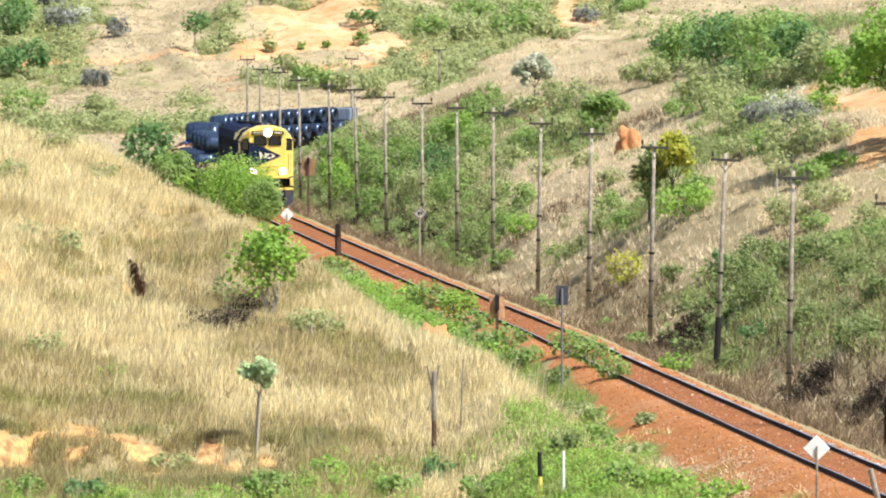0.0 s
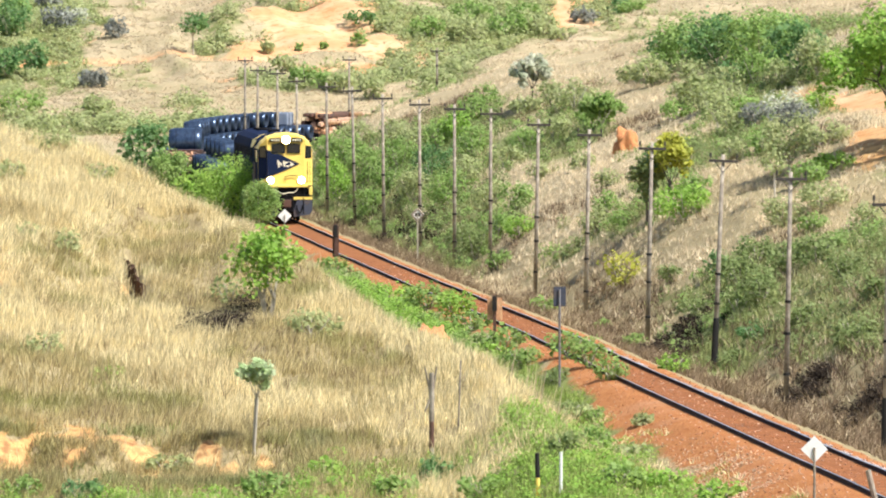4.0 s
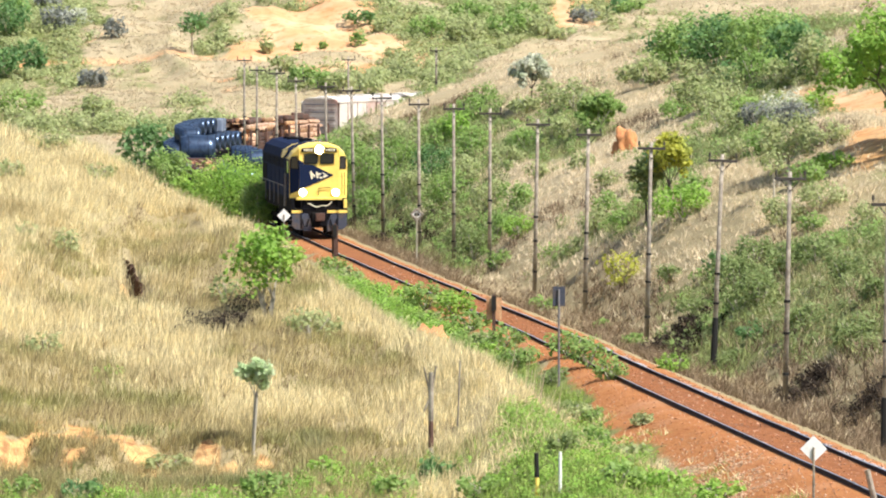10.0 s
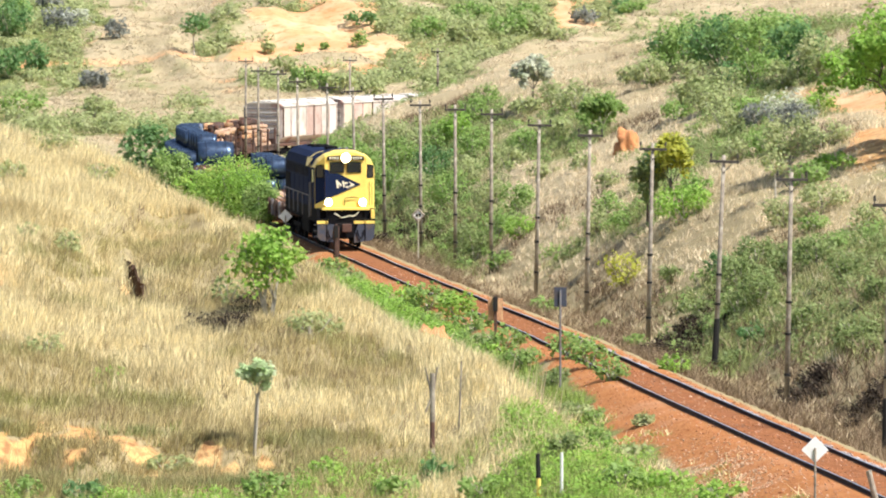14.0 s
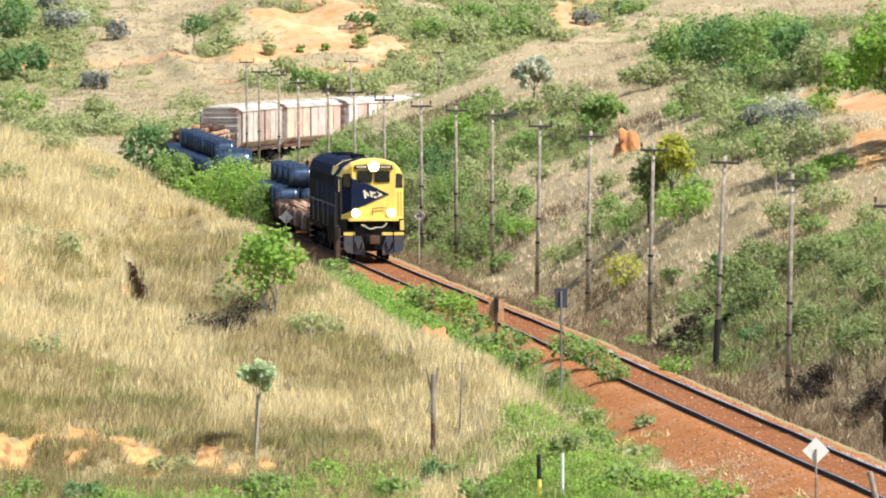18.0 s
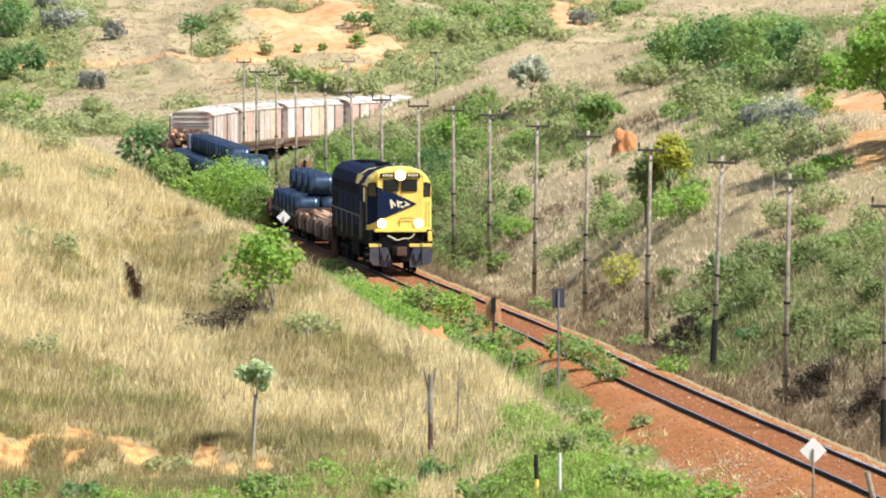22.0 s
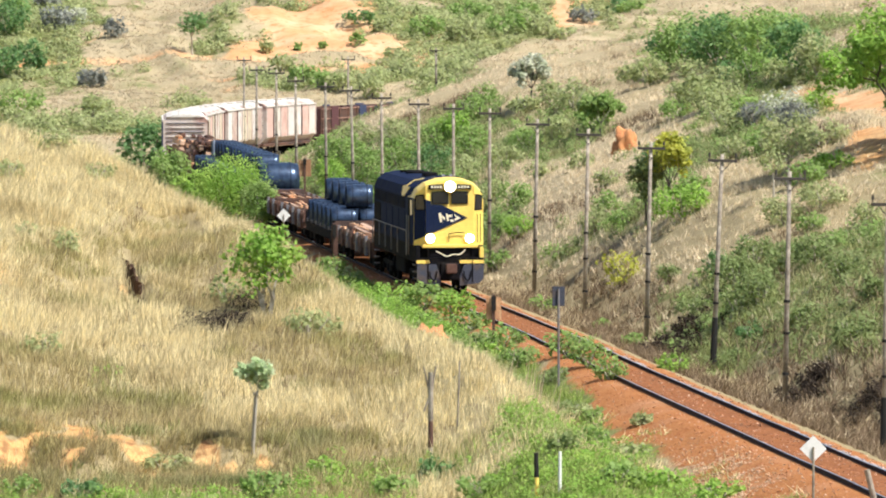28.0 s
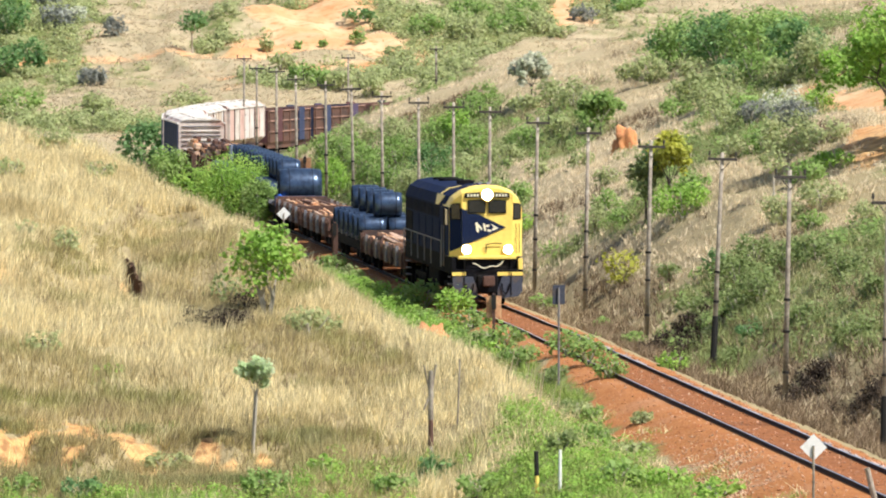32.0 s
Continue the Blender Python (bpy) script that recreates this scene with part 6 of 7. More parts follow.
        rod(bm, (x, 0.1, z), (x, -0.09, z), r + 0.06, r + 0.03, 20)
        lamp = part("headlight", bm, YELLOW, top)
        bm = bmesh.new()
        rod(bm, (x, -0.06, z), (x, -0.115, z), r, r * 0.9, 20)
        part("lens", bm, HEADLIGHT, lamp, "lit warm white lens")
    # nose and its lip
    part("nose_lip", box(bmesh.new(), -1.22, 1.22, -0.16, 0.3, 1.96, 2.10, 0.03), YELLOW, top)
    bm = bmesh.new()
    for p, q in (((-0.05, -0.07, 2.20), (-0.05, -0.07, 2.56)), ((-0.05, -0.07, 2.56), (0.30, -0.07, 2.62)), ((0.30, -0.07, 2.62), (0.62, -0.07, 2.60))):
        rod(bm, p, q, 0.018, 0.018, 6)
    part("grab_rail", bm, BLACK, top)
    for x in (1.22, 1.38):
        bm = bmesh.new()
        rod(bm, (x, face_y(x) - 0.12, 2.2), (x, face_y(x) - 0.12, 3.4), 0.016, 0.016, 6)
        for z in (2.2, 2.8, 3.4):
            rod(bm, (x, face_y(x) - 0.12, z), (x, face_y(x), z), 0.012, 0.012, 5)
        part("handrail", bm, BLACK, top)
    # frame, platform and pilot
    part("underframe", box(bmesh.new(), -1.45, 1.45, 0.25, 17.6, 1.30, 2.06, 0.04), BLACK, top)
    part("platform", box(bmesh.new(), -1.5, 1.5, -0.12, 0.6, 1.42, 1.52, 0.02), BLACK, top)
    for x0, x1 in ((-1.48, -0.92), (0.42, 1.48)):
        part("warning_stripe", box(bmesh.new(), x0, x1, -0.16, -0.1, 1.27, 1.42, 0.01), YELLOW, top, "yellow stripe on the end beam")
    part("end_beam", box(bmesh.new(), -1.5, 1.5, -0.10, 0.1, 0.98, 1.44, 0.02), BLACK, top)
    for s in (-1, 1):
        bm = bmesh.new()
        outline = [(s * 0.42, 0.30), (s * 1.30, 0.42), (s * 1.46, 0.62), (s * 1.46, 1.24), (s * 0.62, 1.24), (s * 0.42, 0.70)]
        prism(bm, outline, -0.20, -0.12)
        part("pilot_plate", bm, PLOUGH, top, "blue-grey plough plate")
        bm = bmesh.new()
        for k in range(6):
            a, b = k / 6 * math.pi, (k + 1) / 6 * math.pi
            rod(bm, (s * 0.75 + 0.16 * math.cos(a) * s, -0.26, 0.95 - 0.42 * math.sin(a)), (s * 0.75 + 0.16 * math.cos(b) * s, -0.26, 0.95 - 0.42 * math.sin(b)), 0.03, 0.03, 6)
        part("brake_hose", bm, BLACK, top)
    for s in (-1, 1):
        bm = bmesh.new()
        rod(bm, (s * 0.98, -0.22, 0.45), (s * 0.98, -0.22, 1.9), 0.022, 0.022, 6)
        rod(bm, (s * 0.98, -0.22, 1.9), (s * 0.98, 0.0, 1.98), 0.022, 0.022, 6)
        part("uncoupling_bar", bm, BLACK, top)
        face_panel("eyebrow", [(s * 1.06, 4.32), (s * 1.50, 4.24), (s * 1.36, 4.40), (s * 1.06, 4.66)], YELLOW, cab, 0.014)
    part("sand_box", box(bmesh.new(), -0.9, 0.9, -0.02, 0.3, 1.53, 1.95, 0.03), BLACK, top)
    part("draft_gear", box(bmesh.new(), -0.42, 0.42, -0.30, 0.1, 0.55, 1.30, 0.08), BLACK, top)
    bm = bmesh.new()
    box(bm, -0.16, 0.16, -0.55, 0.1, 0.92, 1.22, 0.04)
    box(bm, -0.24, 0.24, -0.72, -0.5, 0.86, 1.28, 0.06)
    part("coupler", bm, RUST, top, "rusty knuckle coupler")
    bm = bmesh.new()
    last = None
    for k in range(13):
        u = -0.62 + 1.28 * k / 12
        p = (u, -0.17, 1.62 + 0.30 * (u - 0.05) ** 2 + (0.18 if u > 0.35 else 0) * (u - 0.35) * 3 + 0.05 * math.sin(9 * u))
        if last:
            rod(bm, last, p, 0.026, 0.026, 6)
        last = p
    part("jumper_cable", bm, CREAM, top, "pale cable slung across the front")
    for x in (-1.4, 1.4):
        part("step_plate", box(bmesh.new(), x - 0.09, x + 0.09, -0.06, 0.3, 1.52, 1.98, 0.02), YELLOW if x > 0 else BLACK, top)
    # body behind the cab: side panels, roof, grilles
    shell = [(-1.47, 2.05), (-1.47, 4.10), (-1.30, 4.50), (-0.95, 4.74), (-0.4, 4.84), (0.4, 4.84), (0.95, 4.74), (1.30, 4.50), (1.47, 4.10), (1.47, 2.05)]
    body = part("body", prism(bmesh.new(), shell, 2.7, 17.3), BLUE, top, "dark blue engine body")
    part("yellow_band", prism(bmesh.new(), [(x * 1.004, z + 0.012) for x, z in shell[1:9]] + [(1.44, 4.05), (0.9, 4.6), (-0.9, 4.6), (-1.44, 4.05)], 5.1, 5.5), YELLOW, body, "yellow band over the roof")
    for s in (-1, 1):
        bm = bmesh.new()
        outer = [bm.verts.new(c) for c in ((s * 1.325, 3.7, 4.50), (s * 1.325, 6.4, 4.50), (s * 1.50, 5.7, 4.08), (s * 1.50, 4.7, 4.08))]
        inside = [bm.verts.new((v.co.x - s * 0.04, v.co.y, v.co.z - 0.02)) for v in outer]
        bm.faces.new(outer)
        bm.faces.new(inside[::-1])
        for i in range(4):
            bm.faces.new((outer[i], inside[i], inside[(i + 1) % 4], outer[(i + 1) % 4]))
        bmesh.ops.recalc_face_normals(bm, faces=bm.faces)
        part("chevron", bm, YELLOW, body, "yellow chevron below the roof edge")
        part("cab_side", prism(bmesh.new(), [(s * 1.533, 2.06), (s * 1.541, 2.06), (s * 1.541, 4.1), (s * 1.533, 4.1)], 0.52, 2.68), BLUE, cab)
        part("cab_door", box(bmesh.new(), s * 1.545 - 0.012, s * 1.545 + 0.012, 1.9, 2.55, 2.1, 4.0, 0.004), BLACK, cab)
        part("side_window", box(bmesh.new(), s * 1.545 - 0.012, s * 1.545 + 0.012, 0.9, 1.7, 3.35, 4.0, 0.004), CAB_GLASS, cab)
        for k, (y0, y1) in enumerate(((4.4, 6.6), (6.9, 9.1), (9.4, 11.6), (11.9, 14.1), (14.4, 17.0))):
            part("body_door", box(bmesh.new(), s * 1.475 - 0.02, s * 1.475 + 0.02, y0, y1, 2.15, 3.45, 0.008), BLACK if k == 4 else BLUE, body)
            bm = bmesh.new()
            for j in range(7):
                box(bm, s * 1.48 - 0.02, s * 1.48 + 0.02, y0 + 0.05, y1 - 0.05, 3.55 + 0.07 * j, 3.585 + 0.07 * j)
            part("grille", bm, BLACK, body)
        for y in (3.2, 6.75, 9.25, 11.75, 14.25, 17.1):
            part("handrail_post", rod(bmesh.new(), (s * 1.56, y, 1.5), (s * 1.56, y, 2.6), 0.028, 0.028, 6), STEEL_GREY, top)
        part("side_handrail", rod(bmesh.new(), (s * 1.56, 3.2, 2.6), (s * 1.56, 17.1, 2.6), 0.025, 0.025, 6), STEEL_GREY, top)
        for y in (1.85, 2.62):
            part("cab_grab_iron", rod(bmesh.new(), (s * 1.60, y, 1.6), (s * 1.60, y, 3.3), 0.026, 0.026, 6), STEEL_GREY, top, "pale grab iron beside the cab door")
        for y in (1.0, 16.6):
            for j in range(3):
                part("step", box(bmesh.new(), s * 1.30, s * 1.5, y - 0.3, y + 0.3, 0.55 + 0.3 * j, 0.60 + 0.3 * j, 0.01), STEEL_GREY, top)
    for y, r in ((7.5, 0.0), (12.6, 0.55), (14.6, 0.55)):
        bm = bmesh.new()
        if r:
            rod(bm, (0, y, 4.80), (0, y, 4.92), r, r, 24)
        else:
            box(bm, -0.3, 0.3, y - 0.6, y + 0.6, 4.8, 5.02, 0.03)
        part("radiator_fan" if r else "exhaust", bm, BLACK, body)
    for x, y in ((-0.25, 0.8), (0.1, 0.9)):
        bm = bmesh.new()
        rod(bm, (x, y, 4.98), (x, y - 0.45, 5.10), 0.035, 0.07, 10)
        part("horn", bm, STEEL_GREY, cab)
    part("fuel_tank", box(bmesh.new(), -1.2, 1.2, 7.0, 10.8, 0.5, 1.3, 0.15), BLACK, top)
    bogie(top, 3.4, 0.51, 1.75, 3, True)
    bogie(top, 14.2, 0.51, 1.75, 3, True)
    TRAIN.append((top, 0.0, 17.6, Matrix()))
    return tagged(top, "yellow and dark blue diesel locomotive with lit headlights", "locomotive")


def wagon_base(name, length, deck, rolling, paint=None):
    top = new(name)
    part("deck", box(bmesh.new(), -1.4, 1.4, 0.3, length - 0.3, deck - 0.14, deck, 0.02), paint or RUST, top)
    bm = bmesh.new()
    for s in (-1, 1):
        box(bm, s * 1.28 - 0.07, s * 1.28 + 0.07, 0.4, length - 0.4, deck - 0.45, deck - 0.14, 0.02)
        box(bm, s * 0.3 - 0.09, s * 0.3 + 0.09, 0.3, length - 0.3, deck - 0.5, deck - 0.14, 0.02)
    part("sill", bm, paint or RUST, top)
    for y in (-0.25, length - 0.35):
        part("coupler", box(bmesh.new(), -0.14, 0.14, y, y + 0.6, 0.72, 0.98, 0.04), RUST, top)
    for y in (2.4, length - 2.4):
        bogie(top, y, 0.46, 0.9, 2, rolling)
    return top


def build_billet_wagon(start, length, rolling, seed, walls=True, high=0.0):
    rng = random.Random(seed)
    deck = 1.15
    top = wagon_base("flat_wagon", length, deck, rolling)
    n = 9 if walls else 5
    for s in (-1, 1):
        for k in range(n):
            y = 0.7 + (length - 1.4) * k / (n - 1)
            part("stake", box(bmesh.new(), s * 1.42 - 0.07, s * 1.42 + 0.07, y - 0.1, y + 0.1, 0.7, (1.62 if walls else 1.5) + high * 0.5, 0.02), STEEL_GREY if walls and k % 2 else RUST, top)
        if walls:
            part("side_wall", box(bmesh.new(), s * 1.36 - 0.025, s * 1.36 + 0.025, 0.4, length - 0.4, deck + 0.002, 1.46, 0.01), RUST, top)
    for y in (0.38, length - 0.44):
        part("end_wall", box(bmesh.new(), -1.34, 1.34, y, y + 0.06, deck + 0.002, 1.72 - high * 0.1, 0.01), RUST, top)
    TRAIN.append((top, start, length, Matrix()))
    tagged(top, "rusty flat wagon with stakes and low walls, carrying steel", "flat wagon", "wagons of the train")
    # the load: layers of long bars, broken and tumbled on top; bundles of them where it is piled high
    load = new("steel_load")
    if high:
        for layer in range(6):
            wide = 1.18 - 0.05 * layer
            for k in range(6):
                x = -wide + 2 * wide * k / 5 + rng.uniform(-0.02, 0.02)
                z = deck + 0.1 + 0.34 * layer + rng.uniform(-0.08, 0.08)
                size = rng.uniform(0.24, 0.36)
                cuts = [0.8 + rng.uniform(0, 1.2)] + [length * f + rng.uniform(-0.8, 0.8) for f in (0.35, 0.65)] + [length - 0.8 - rng.uniform(0, 1.2)]
                for y0, y1 in zip(cuts, cuts[1:]):
                    if layer == 5 and rng.random() < 0.45:
                        continue
                    mat = rng.choice((RUST, RUST, RUST, BILLET)) if layer == 5 else rng.choice((BILLET_PALE, BILLET_PALE, BILLET, RUST))
                    piece = part("bar_pack", box(bmesh.new(), -size / 2, size / 2, -(y1 - y0) / 2 + 0.12, (y1 - y0) / 2 - 0.12, -size / 2, size / 2, 0.08), mat, load)
                    piece.matrix_basis = pose(x, (y0 + y1) / 2, z, rng.uniform(-2.5, 2.5), rng.uniform(-20, 20), rng.uniform(-2, 2))
    else:
        for layer in range(3):
            wide = 1.18 - 0.05 * layer
            for k in range(12):
                x = -wide + 2 * wide * k / 11 + rng.uniform(-0.03, 0.03)
                z = deck + 0.08 + 0.15 * layer
                ends = [0.8 + rng.uniform(0, 0.6), length - 0.8 - rng.uniform(0, 0.6)]
                if layer > 0:
                    ends[1:1] = sorted(rng.uniform(0.15, 0.85) * length for _ in range(3))
                for y0, y1 in zip(ends, ends[1:]):
                    if y1 - y0 < 1.0 or (layer == 2 and rng.random() < 0.4):
                        continue
                    loose = 0.7 if layer > 0 else 0.1
                    size = rng.uniform(0.11, 0.17)
                    tilt = min(2.5, 12 / (y1 - y0))
                    piece = part("bar", box(bmesh.new(), -size / 2, size / 2, -(y1 - y0) / 2, (y1 - y0) / 2, -size / 2, size / 2, 0.012), rng.choice((BILLET, BILLET, BILLET_PALE, RUST)), load)
                    piece.matrix_basis = pose(x, (y0 + y1) / 2, z + loose * rng.uniform(0, 0.07), loose * rng.uniform(-tilt, tilt), loose * rng.uniform(-30, 30), loose * rng.uniform(-tilt, tilt) * 1.6)
    TRAIN.append((load, start, length, Matrix()))
    tagged(load, "stack of rust-brown steel bars on a flat wagon", "steel bars", "loads of the train")


def build_coil(radius, wide, seed):
    """A coil of wire rod, lying with its eye across the wagon."""
    rng = random.Random(seed)
    top = new("wire_coil")
    bm = bmesh.new()
    n, m = 28, 7
    rings = []
    for j in range(m):
        x = -wide / 2 + wide * j / (m - 1)
        bulge = radius * (1 - 0.07 * abs(2 * j / (m - 1) - 1) ** 4 + rng.uniform(-0.012, 0.012))
        rings.append([bm.verts.new((x, bulge * math.cos(2 * math.pi * i / n), bulge * math.sin(2 * math.pi * i / n))) for i in range(n)])
    for side in (0, -1):
        x = -wide / 2 if side == 0 else wide / 2
        eye = [bm.verts.new((x, radius * 0.62 * math.cos(2 * math.pi * i / n), radius * 0.62 * math.sin(2 * math.pi * i / n))) for i in range(n)]
        rings = [eye] + rings if side == 0 else rings + [eye]
    for j in range(len(rings)):
        a, b = rings[j], rings[(j + 1) % len(rings)]
        for i in range(n):
            bm.faces.new((a[i], a[(i + 1) % n], b[(i + 1) % n], b[i]))
    bmesh.ops.recalc_face_normals(bm, faces=bm.faces)
    winding = part("winding", bm, COIL, top, shade=True)
    winding.data.materials.append(COIL_END)
    for f in winding.data.polygons:
        if abs(f.normal.x) > 0.8 or Vector((0, f.center.y, f.center.z)).length < radius * 0.7:
            f.material_index = 1
    for x in (-wide * 0.28, wide * 0.28):
        bm = bmesh.new()
        loops = []
        for u, r in ((-0.02, radius - 0.01), (-0.02, radius + 0.012), (0.02, radius + 0.012), (0.02, radius - 0.01)):
            loops.append([bm.verts.new((x + u, r * math.cos(2 * math.pi * i / n), r * math.sin(2 * math.pi * i / n))) for i in range(n)])
        for a, b in zip(loops, loops[1:] + loops[:1]):
            for i in range(n):
                bm.faces.new((a[i], a[(i + 1) % n], b[(i + 1) % n], b[i]))
        bmesh.ops.recalc_face_normals(bm, faces=bm.faces)
        part("strap", bm, COIL_END, top)
    return tagged(top, "dark blue-grey coil of steel wire strapped on a wagon", "wire coil", "coils of wire on the wagons")


COIL_MODEL = []


def add_coil(start, length, x, y, z, radius=0.6):
    if not COIL_MODEL:
        ob = build_coil(0.6, 1.3, 4)
        COIL_MODEL.append(ob)
    else:
        ob = copy_thing(COIL_MODEL[0], Matrix())
    TRAIN.append((ob, start, length, pose(x, y, z)))
    return ob


def build_coil_wagon(start, length, rolling, rows, upper, grey=False, first=0):
    deck = 1.15
    top = wagon_base("coil_wagon", length, deck, rolling, BLACK)
    for k in range(rows + 1):
        y = 1.2 + 2.25 * k + 0.75
        if 0.4 < y < length - 0.4:
            part("cradle", box(bmesh.new(), -1.4, 1.4, y - 0.1, y + 0.1, deck + 0.002, deck + 0.2, 0.03), STEEL_GREY, top)
    for y in (0.32, length - 0.42):
        part("end_panel", box(bmesh.new(), -1.38, 1.38, y, y + 0.08, deck + 0.002, deck + 0.55, 0.02), NAVY if grey else BLACK, top)
    TRAIN.append((top, start, length, Matrix()))
    tagged(top, "long flat wagon with cradles for coils of wire", "coil wagon", "wagons of the train")
    for k in range(first, rows):
        for x in (-0.72, 0.72):
            add_coil(start, length, x, 1.2 + 2.25 * k, deck + 0.6)
    for k in upper:
        add_coil(start, length, 0.05, 1.2 + 2.25 * k, deck + 0.6 + 1.12)


def build_grey_pack(start, length):
    """A block of wire wrapped in pale sheeting, on top of the coils at the wagon's tail."""
    pack = new("wrapped_pack")
    part("wrapping", box(bmesh.new(), -0.85, 0.45, -0.8, 0.8, 0, 1.0, 0.12), SLATE, pack, "pale grey-blue sheeting")
    for y in (-0.4, 0.4):
        part("strap", box(bmesh.new(), -0.862, 0.462, y - 0.03, y + 0.03, -0.012, 1.012, 0.11), COIL_END, pack)
    TRAIN.append((pack, start, length, pose(0.3, 9.2, 1.15 + 1.2)))
    tagged(pack, "pale grey-blue wrapped pack strapped on top of wire coils", "pack", "loads of the train")


def build_blue_bundle(start, length):
    """A small bright blue bundle beside the large coil."""
    bundle = new("tarpaulin_bundle")
    bm = bmesh.new()
    bmesh.ops.create_icosphere(bm, subdivisions=3, radius=1)
    for v in bm.verts:
        lump = 1 + 0.25 * noise.noise(v.co * 2.2)
        v.co = Vector((v.co.x * 0.3 * lump, v.co.y * 0.55 * lump, max(v.co.z, -0.7) * 0.36 * lump))
    part("sheet", bm, TARPAULIN, bundle, shade=True)
    part("tie", box(bmesh.new(), -0.32, 0.32, -0.03, 0.03, -0.26, 0.37, 0.1), COIL_END, bundle)
    TRAIN.append((bundle, start, length, pose(-1.05, 0.9, 1.15 + 0.26)))
    tagged(bundle, "bright blue tarpaulin bundle tied on a wagon", "bundle", "loads of the train")


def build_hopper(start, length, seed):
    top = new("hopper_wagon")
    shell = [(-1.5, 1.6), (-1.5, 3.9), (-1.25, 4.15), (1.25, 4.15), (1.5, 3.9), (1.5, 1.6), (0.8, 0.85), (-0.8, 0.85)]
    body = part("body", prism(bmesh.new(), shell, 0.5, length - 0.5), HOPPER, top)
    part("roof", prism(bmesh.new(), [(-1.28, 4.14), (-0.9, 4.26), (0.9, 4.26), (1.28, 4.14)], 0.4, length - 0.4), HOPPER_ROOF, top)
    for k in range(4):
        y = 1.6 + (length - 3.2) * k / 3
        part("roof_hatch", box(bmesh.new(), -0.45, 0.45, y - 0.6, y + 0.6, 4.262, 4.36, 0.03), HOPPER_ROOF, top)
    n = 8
    # navy on the left ribs and panels puts that side's shade into the paint
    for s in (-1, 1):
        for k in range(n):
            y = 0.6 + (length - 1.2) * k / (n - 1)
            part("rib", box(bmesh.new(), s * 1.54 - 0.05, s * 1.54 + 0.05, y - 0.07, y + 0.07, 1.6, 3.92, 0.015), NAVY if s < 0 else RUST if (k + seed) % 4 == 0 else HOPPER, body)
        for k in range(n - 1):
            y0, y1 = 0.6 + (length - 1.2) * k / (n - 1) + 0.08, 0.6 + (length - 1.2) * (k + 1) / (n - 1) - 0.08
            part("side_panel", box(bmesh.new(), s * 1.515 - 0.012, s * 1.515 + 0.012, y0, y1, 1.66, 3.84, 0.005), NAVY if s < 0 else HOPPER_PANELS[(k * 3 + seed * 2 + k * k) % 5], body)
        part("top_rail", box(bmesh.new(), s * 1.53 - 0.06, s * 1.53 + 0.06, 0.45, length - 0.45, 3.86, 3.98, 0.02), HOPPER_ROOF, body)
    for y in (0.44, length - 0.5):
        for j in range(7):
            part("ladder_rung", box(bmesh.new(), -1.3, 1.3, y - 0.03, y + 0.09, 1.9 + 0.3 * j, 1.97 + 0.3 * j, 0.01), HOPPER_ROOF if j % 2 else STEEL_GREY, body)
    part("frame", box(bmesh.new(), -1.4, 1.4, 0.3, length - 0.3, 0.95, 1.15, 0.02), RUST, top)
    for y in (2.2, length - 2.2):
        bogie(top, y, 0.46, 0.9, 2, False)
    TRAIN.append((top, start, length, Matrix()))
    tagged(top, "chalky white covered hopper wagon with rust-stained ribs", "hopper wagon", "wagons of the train")


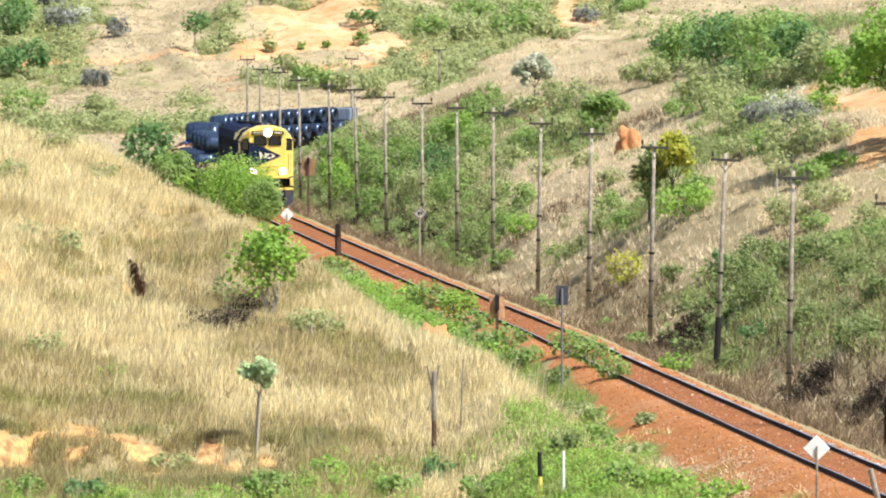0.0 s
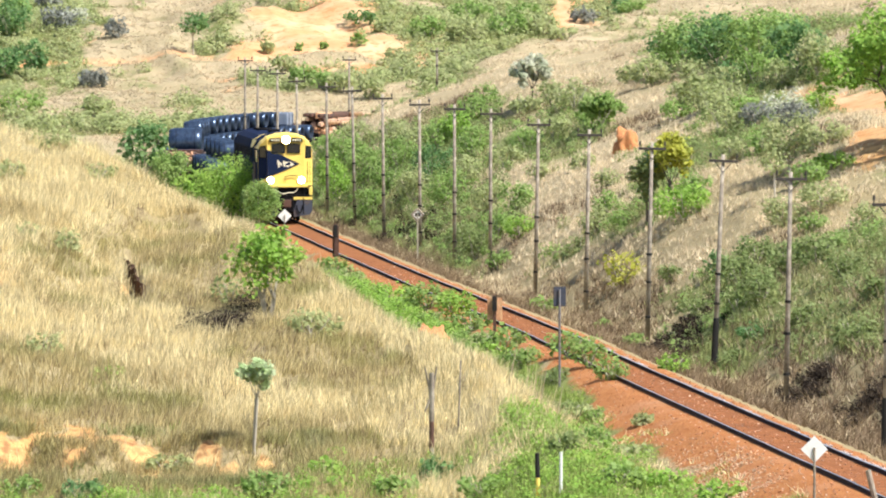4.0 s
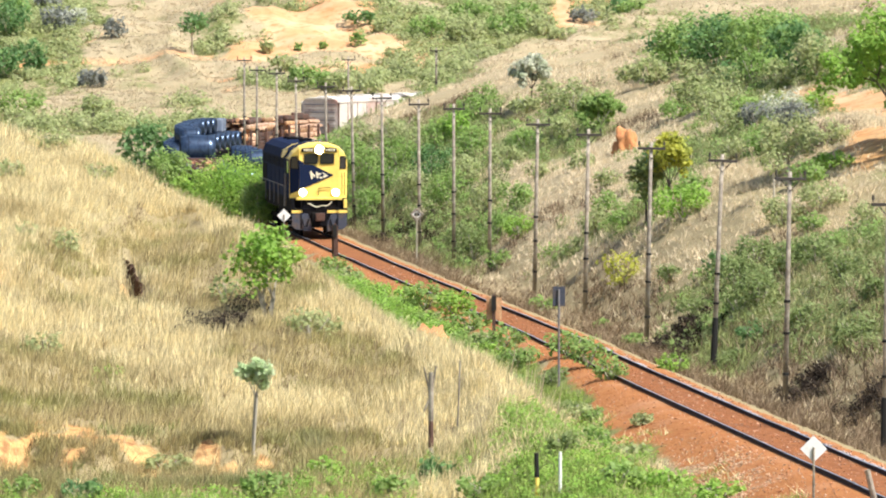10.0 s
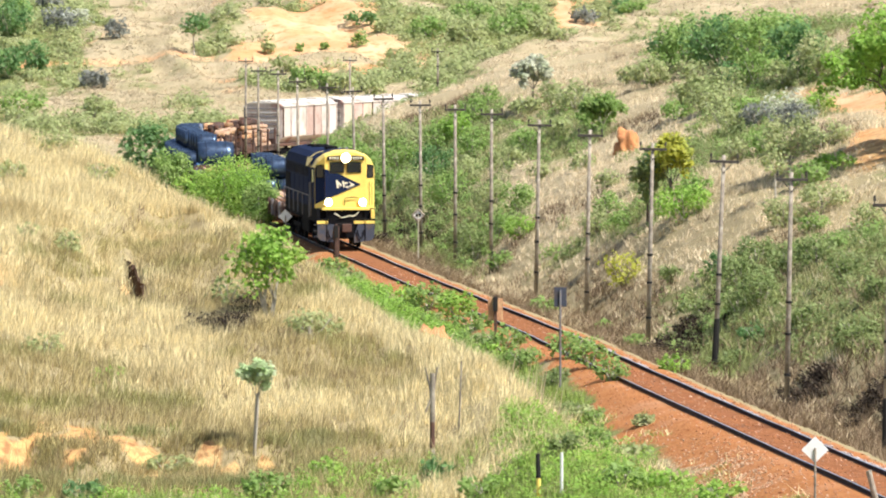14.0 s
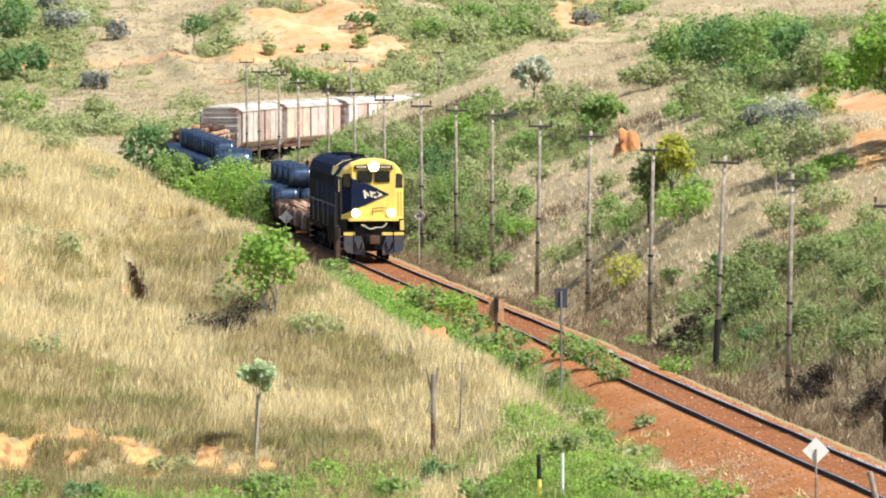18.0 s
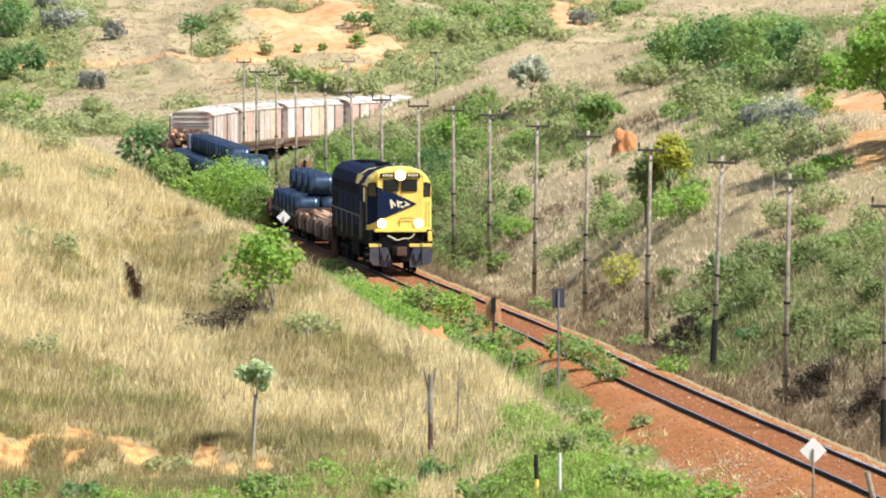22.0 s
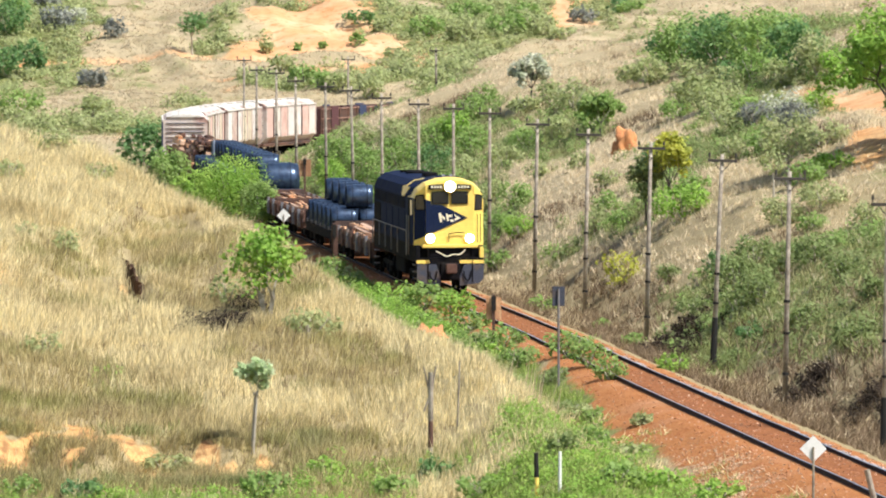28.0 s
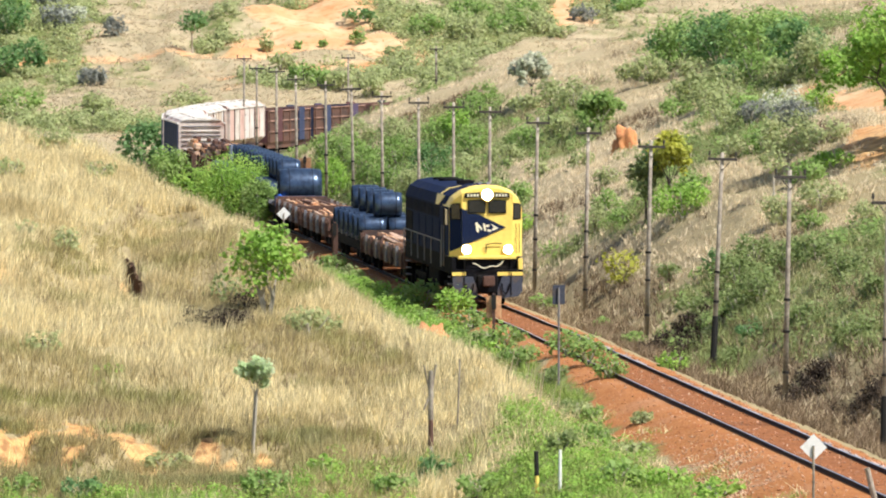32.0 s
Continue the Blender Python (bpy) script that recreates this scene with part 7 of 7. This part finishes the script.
def build_gondola(start, length, doors):
    top = wagon_base("gondola_wagon", length, 1.1, False)
    for s in (-1, 1):
        wall = part("side_wall", box(bmesh.new(), s * 1.42 - 0.04, s * 1.42 + 0.04, 0.3, length - 0.3, 1.102, 3.5, 0.01), RUST, top)
        for k in range(7):
            y = 0.5 + (length - 1.0) * k / 6
            part("rib", box(bmesh.new(), s * 1.50 - 0.05, s * 1.50 + 0.05, y - 0.07, y + 0.07, 1.1, 3.5, 0.015), RUST, wall)
        for z in (1.9, 2.7, 3.45):
            part("rail", box(bmesh.new(), s * 1.50 - 0.045, s * 1.50 + 0.045, 0.35, length - 0.35, z - 0.05, z + 0.05, 0.01), RUST_PALE, wall)
        for mid, paint in ((length * 0.25, doors[0]), (length * 0.75, doors[1])):
            part("door", box(bmesh.new(), s * 1.53 - 0.06, s * 1.53 + 0.06, mid - 0.65, mid + 0.65, 1.15, 3.62, 0.02), paint, wall)
    for y in (0.3, length - 0.36):
        part("end_wall", box(bmesh.new(), -1.38, 1.38, y, y + 0.06, 1.102, 3.5, 0.01), doors[0], top)
    TRAIN.append((top, start, length, Matrix()))
    tagged(top, "rust-brown gondola wagon with ribbed sides and dark doors", "gondola wagon", "wagons of the train")


build_locomotive()
build_billet_wagon(18.4, 18.6, True, 1)
build_coil_wagon(37.4, 14.6, True, 6, (0, 1.5, 3.0, 4.5))
build_billet_wagon(52.6, 14.0, True, 2)
build_billet_wagon(67.2, 14.0, True, 5)
build_coil_wagon(81.8, 16.4, False, 7, range(3, 7), True, 3)
big = build_coil(1.0, 2.3, 7)
TRAIN.append((big, 81.8, 16.4, pose(0.1, 1.6, 1.15 + 1.02)))
build_blue_bundle(81.8, 16.4)
build_coil_wagon(98.8, 13.4, False, 6, range(0, 6))
build_coil_wagon(112.8, 14.6, False, 6, range(0, 3))
build_grey_pack(112.8, 14.6)
build_billet_wagon(128.2, 10.2, False, 3, False, 1.7)
build_billet_wagon(139.0, 10.2, False, 4, False, 1.7)
for k in range(4):
    build_hopper(150 + 13.8 * k, 13.3, k)
for k in range(7):
    build_gondola(205.4 + 11.4 * k, 11.0, ((MAROON, NAVY), (NAVY, PLUM), (MAROON, NAVY), (NAVY, MAROON), (NAVY, PLUM), (MAROON, NAVY), (NAVY, NAVY))[k])


# ---------------------------------------------------------------- what moves


def front_station(t):
    """How far along the track, from the near end, the train's front is."""
    return (361.6 - 3.23 * t - 60) / math.cos(math.atan(B))


def vehicle_pose(t, start, length):
    """A vehicle stands on the track with its two bogies."""
    s = front_station(t) + start
    ax, ay, _ = on_track(s + length * 0.17)
    bx, by, _ = on_track(s + length * 0.83)
    psi = math.atan2(bx - ax, by - ay)
    low, high = float(track_height(ay)), float(track_height(by))
    m = pose(ax, ay, low, math.degrees(math.atan2(high - low, length * 0.66)), 0, -math.degrees(psi))
    return m @ pose(0, -length * 0.17, 0)


def motions():
    for thing, start, length, place in TRAIN:
        walk(thing, [(t, vehicle_pose(t, start, length) @ place) for t in range(0, 33, 1 if start > 40 else 4)])
    for axle, y, radius in WHEELS:
        turn = math.degrees((front_station(0) - front_station(0.2)) / radius)
        walk(axle, [(0.2 * k, pose(0, y, radius, turn * k)) for k in range(161)])


motions()
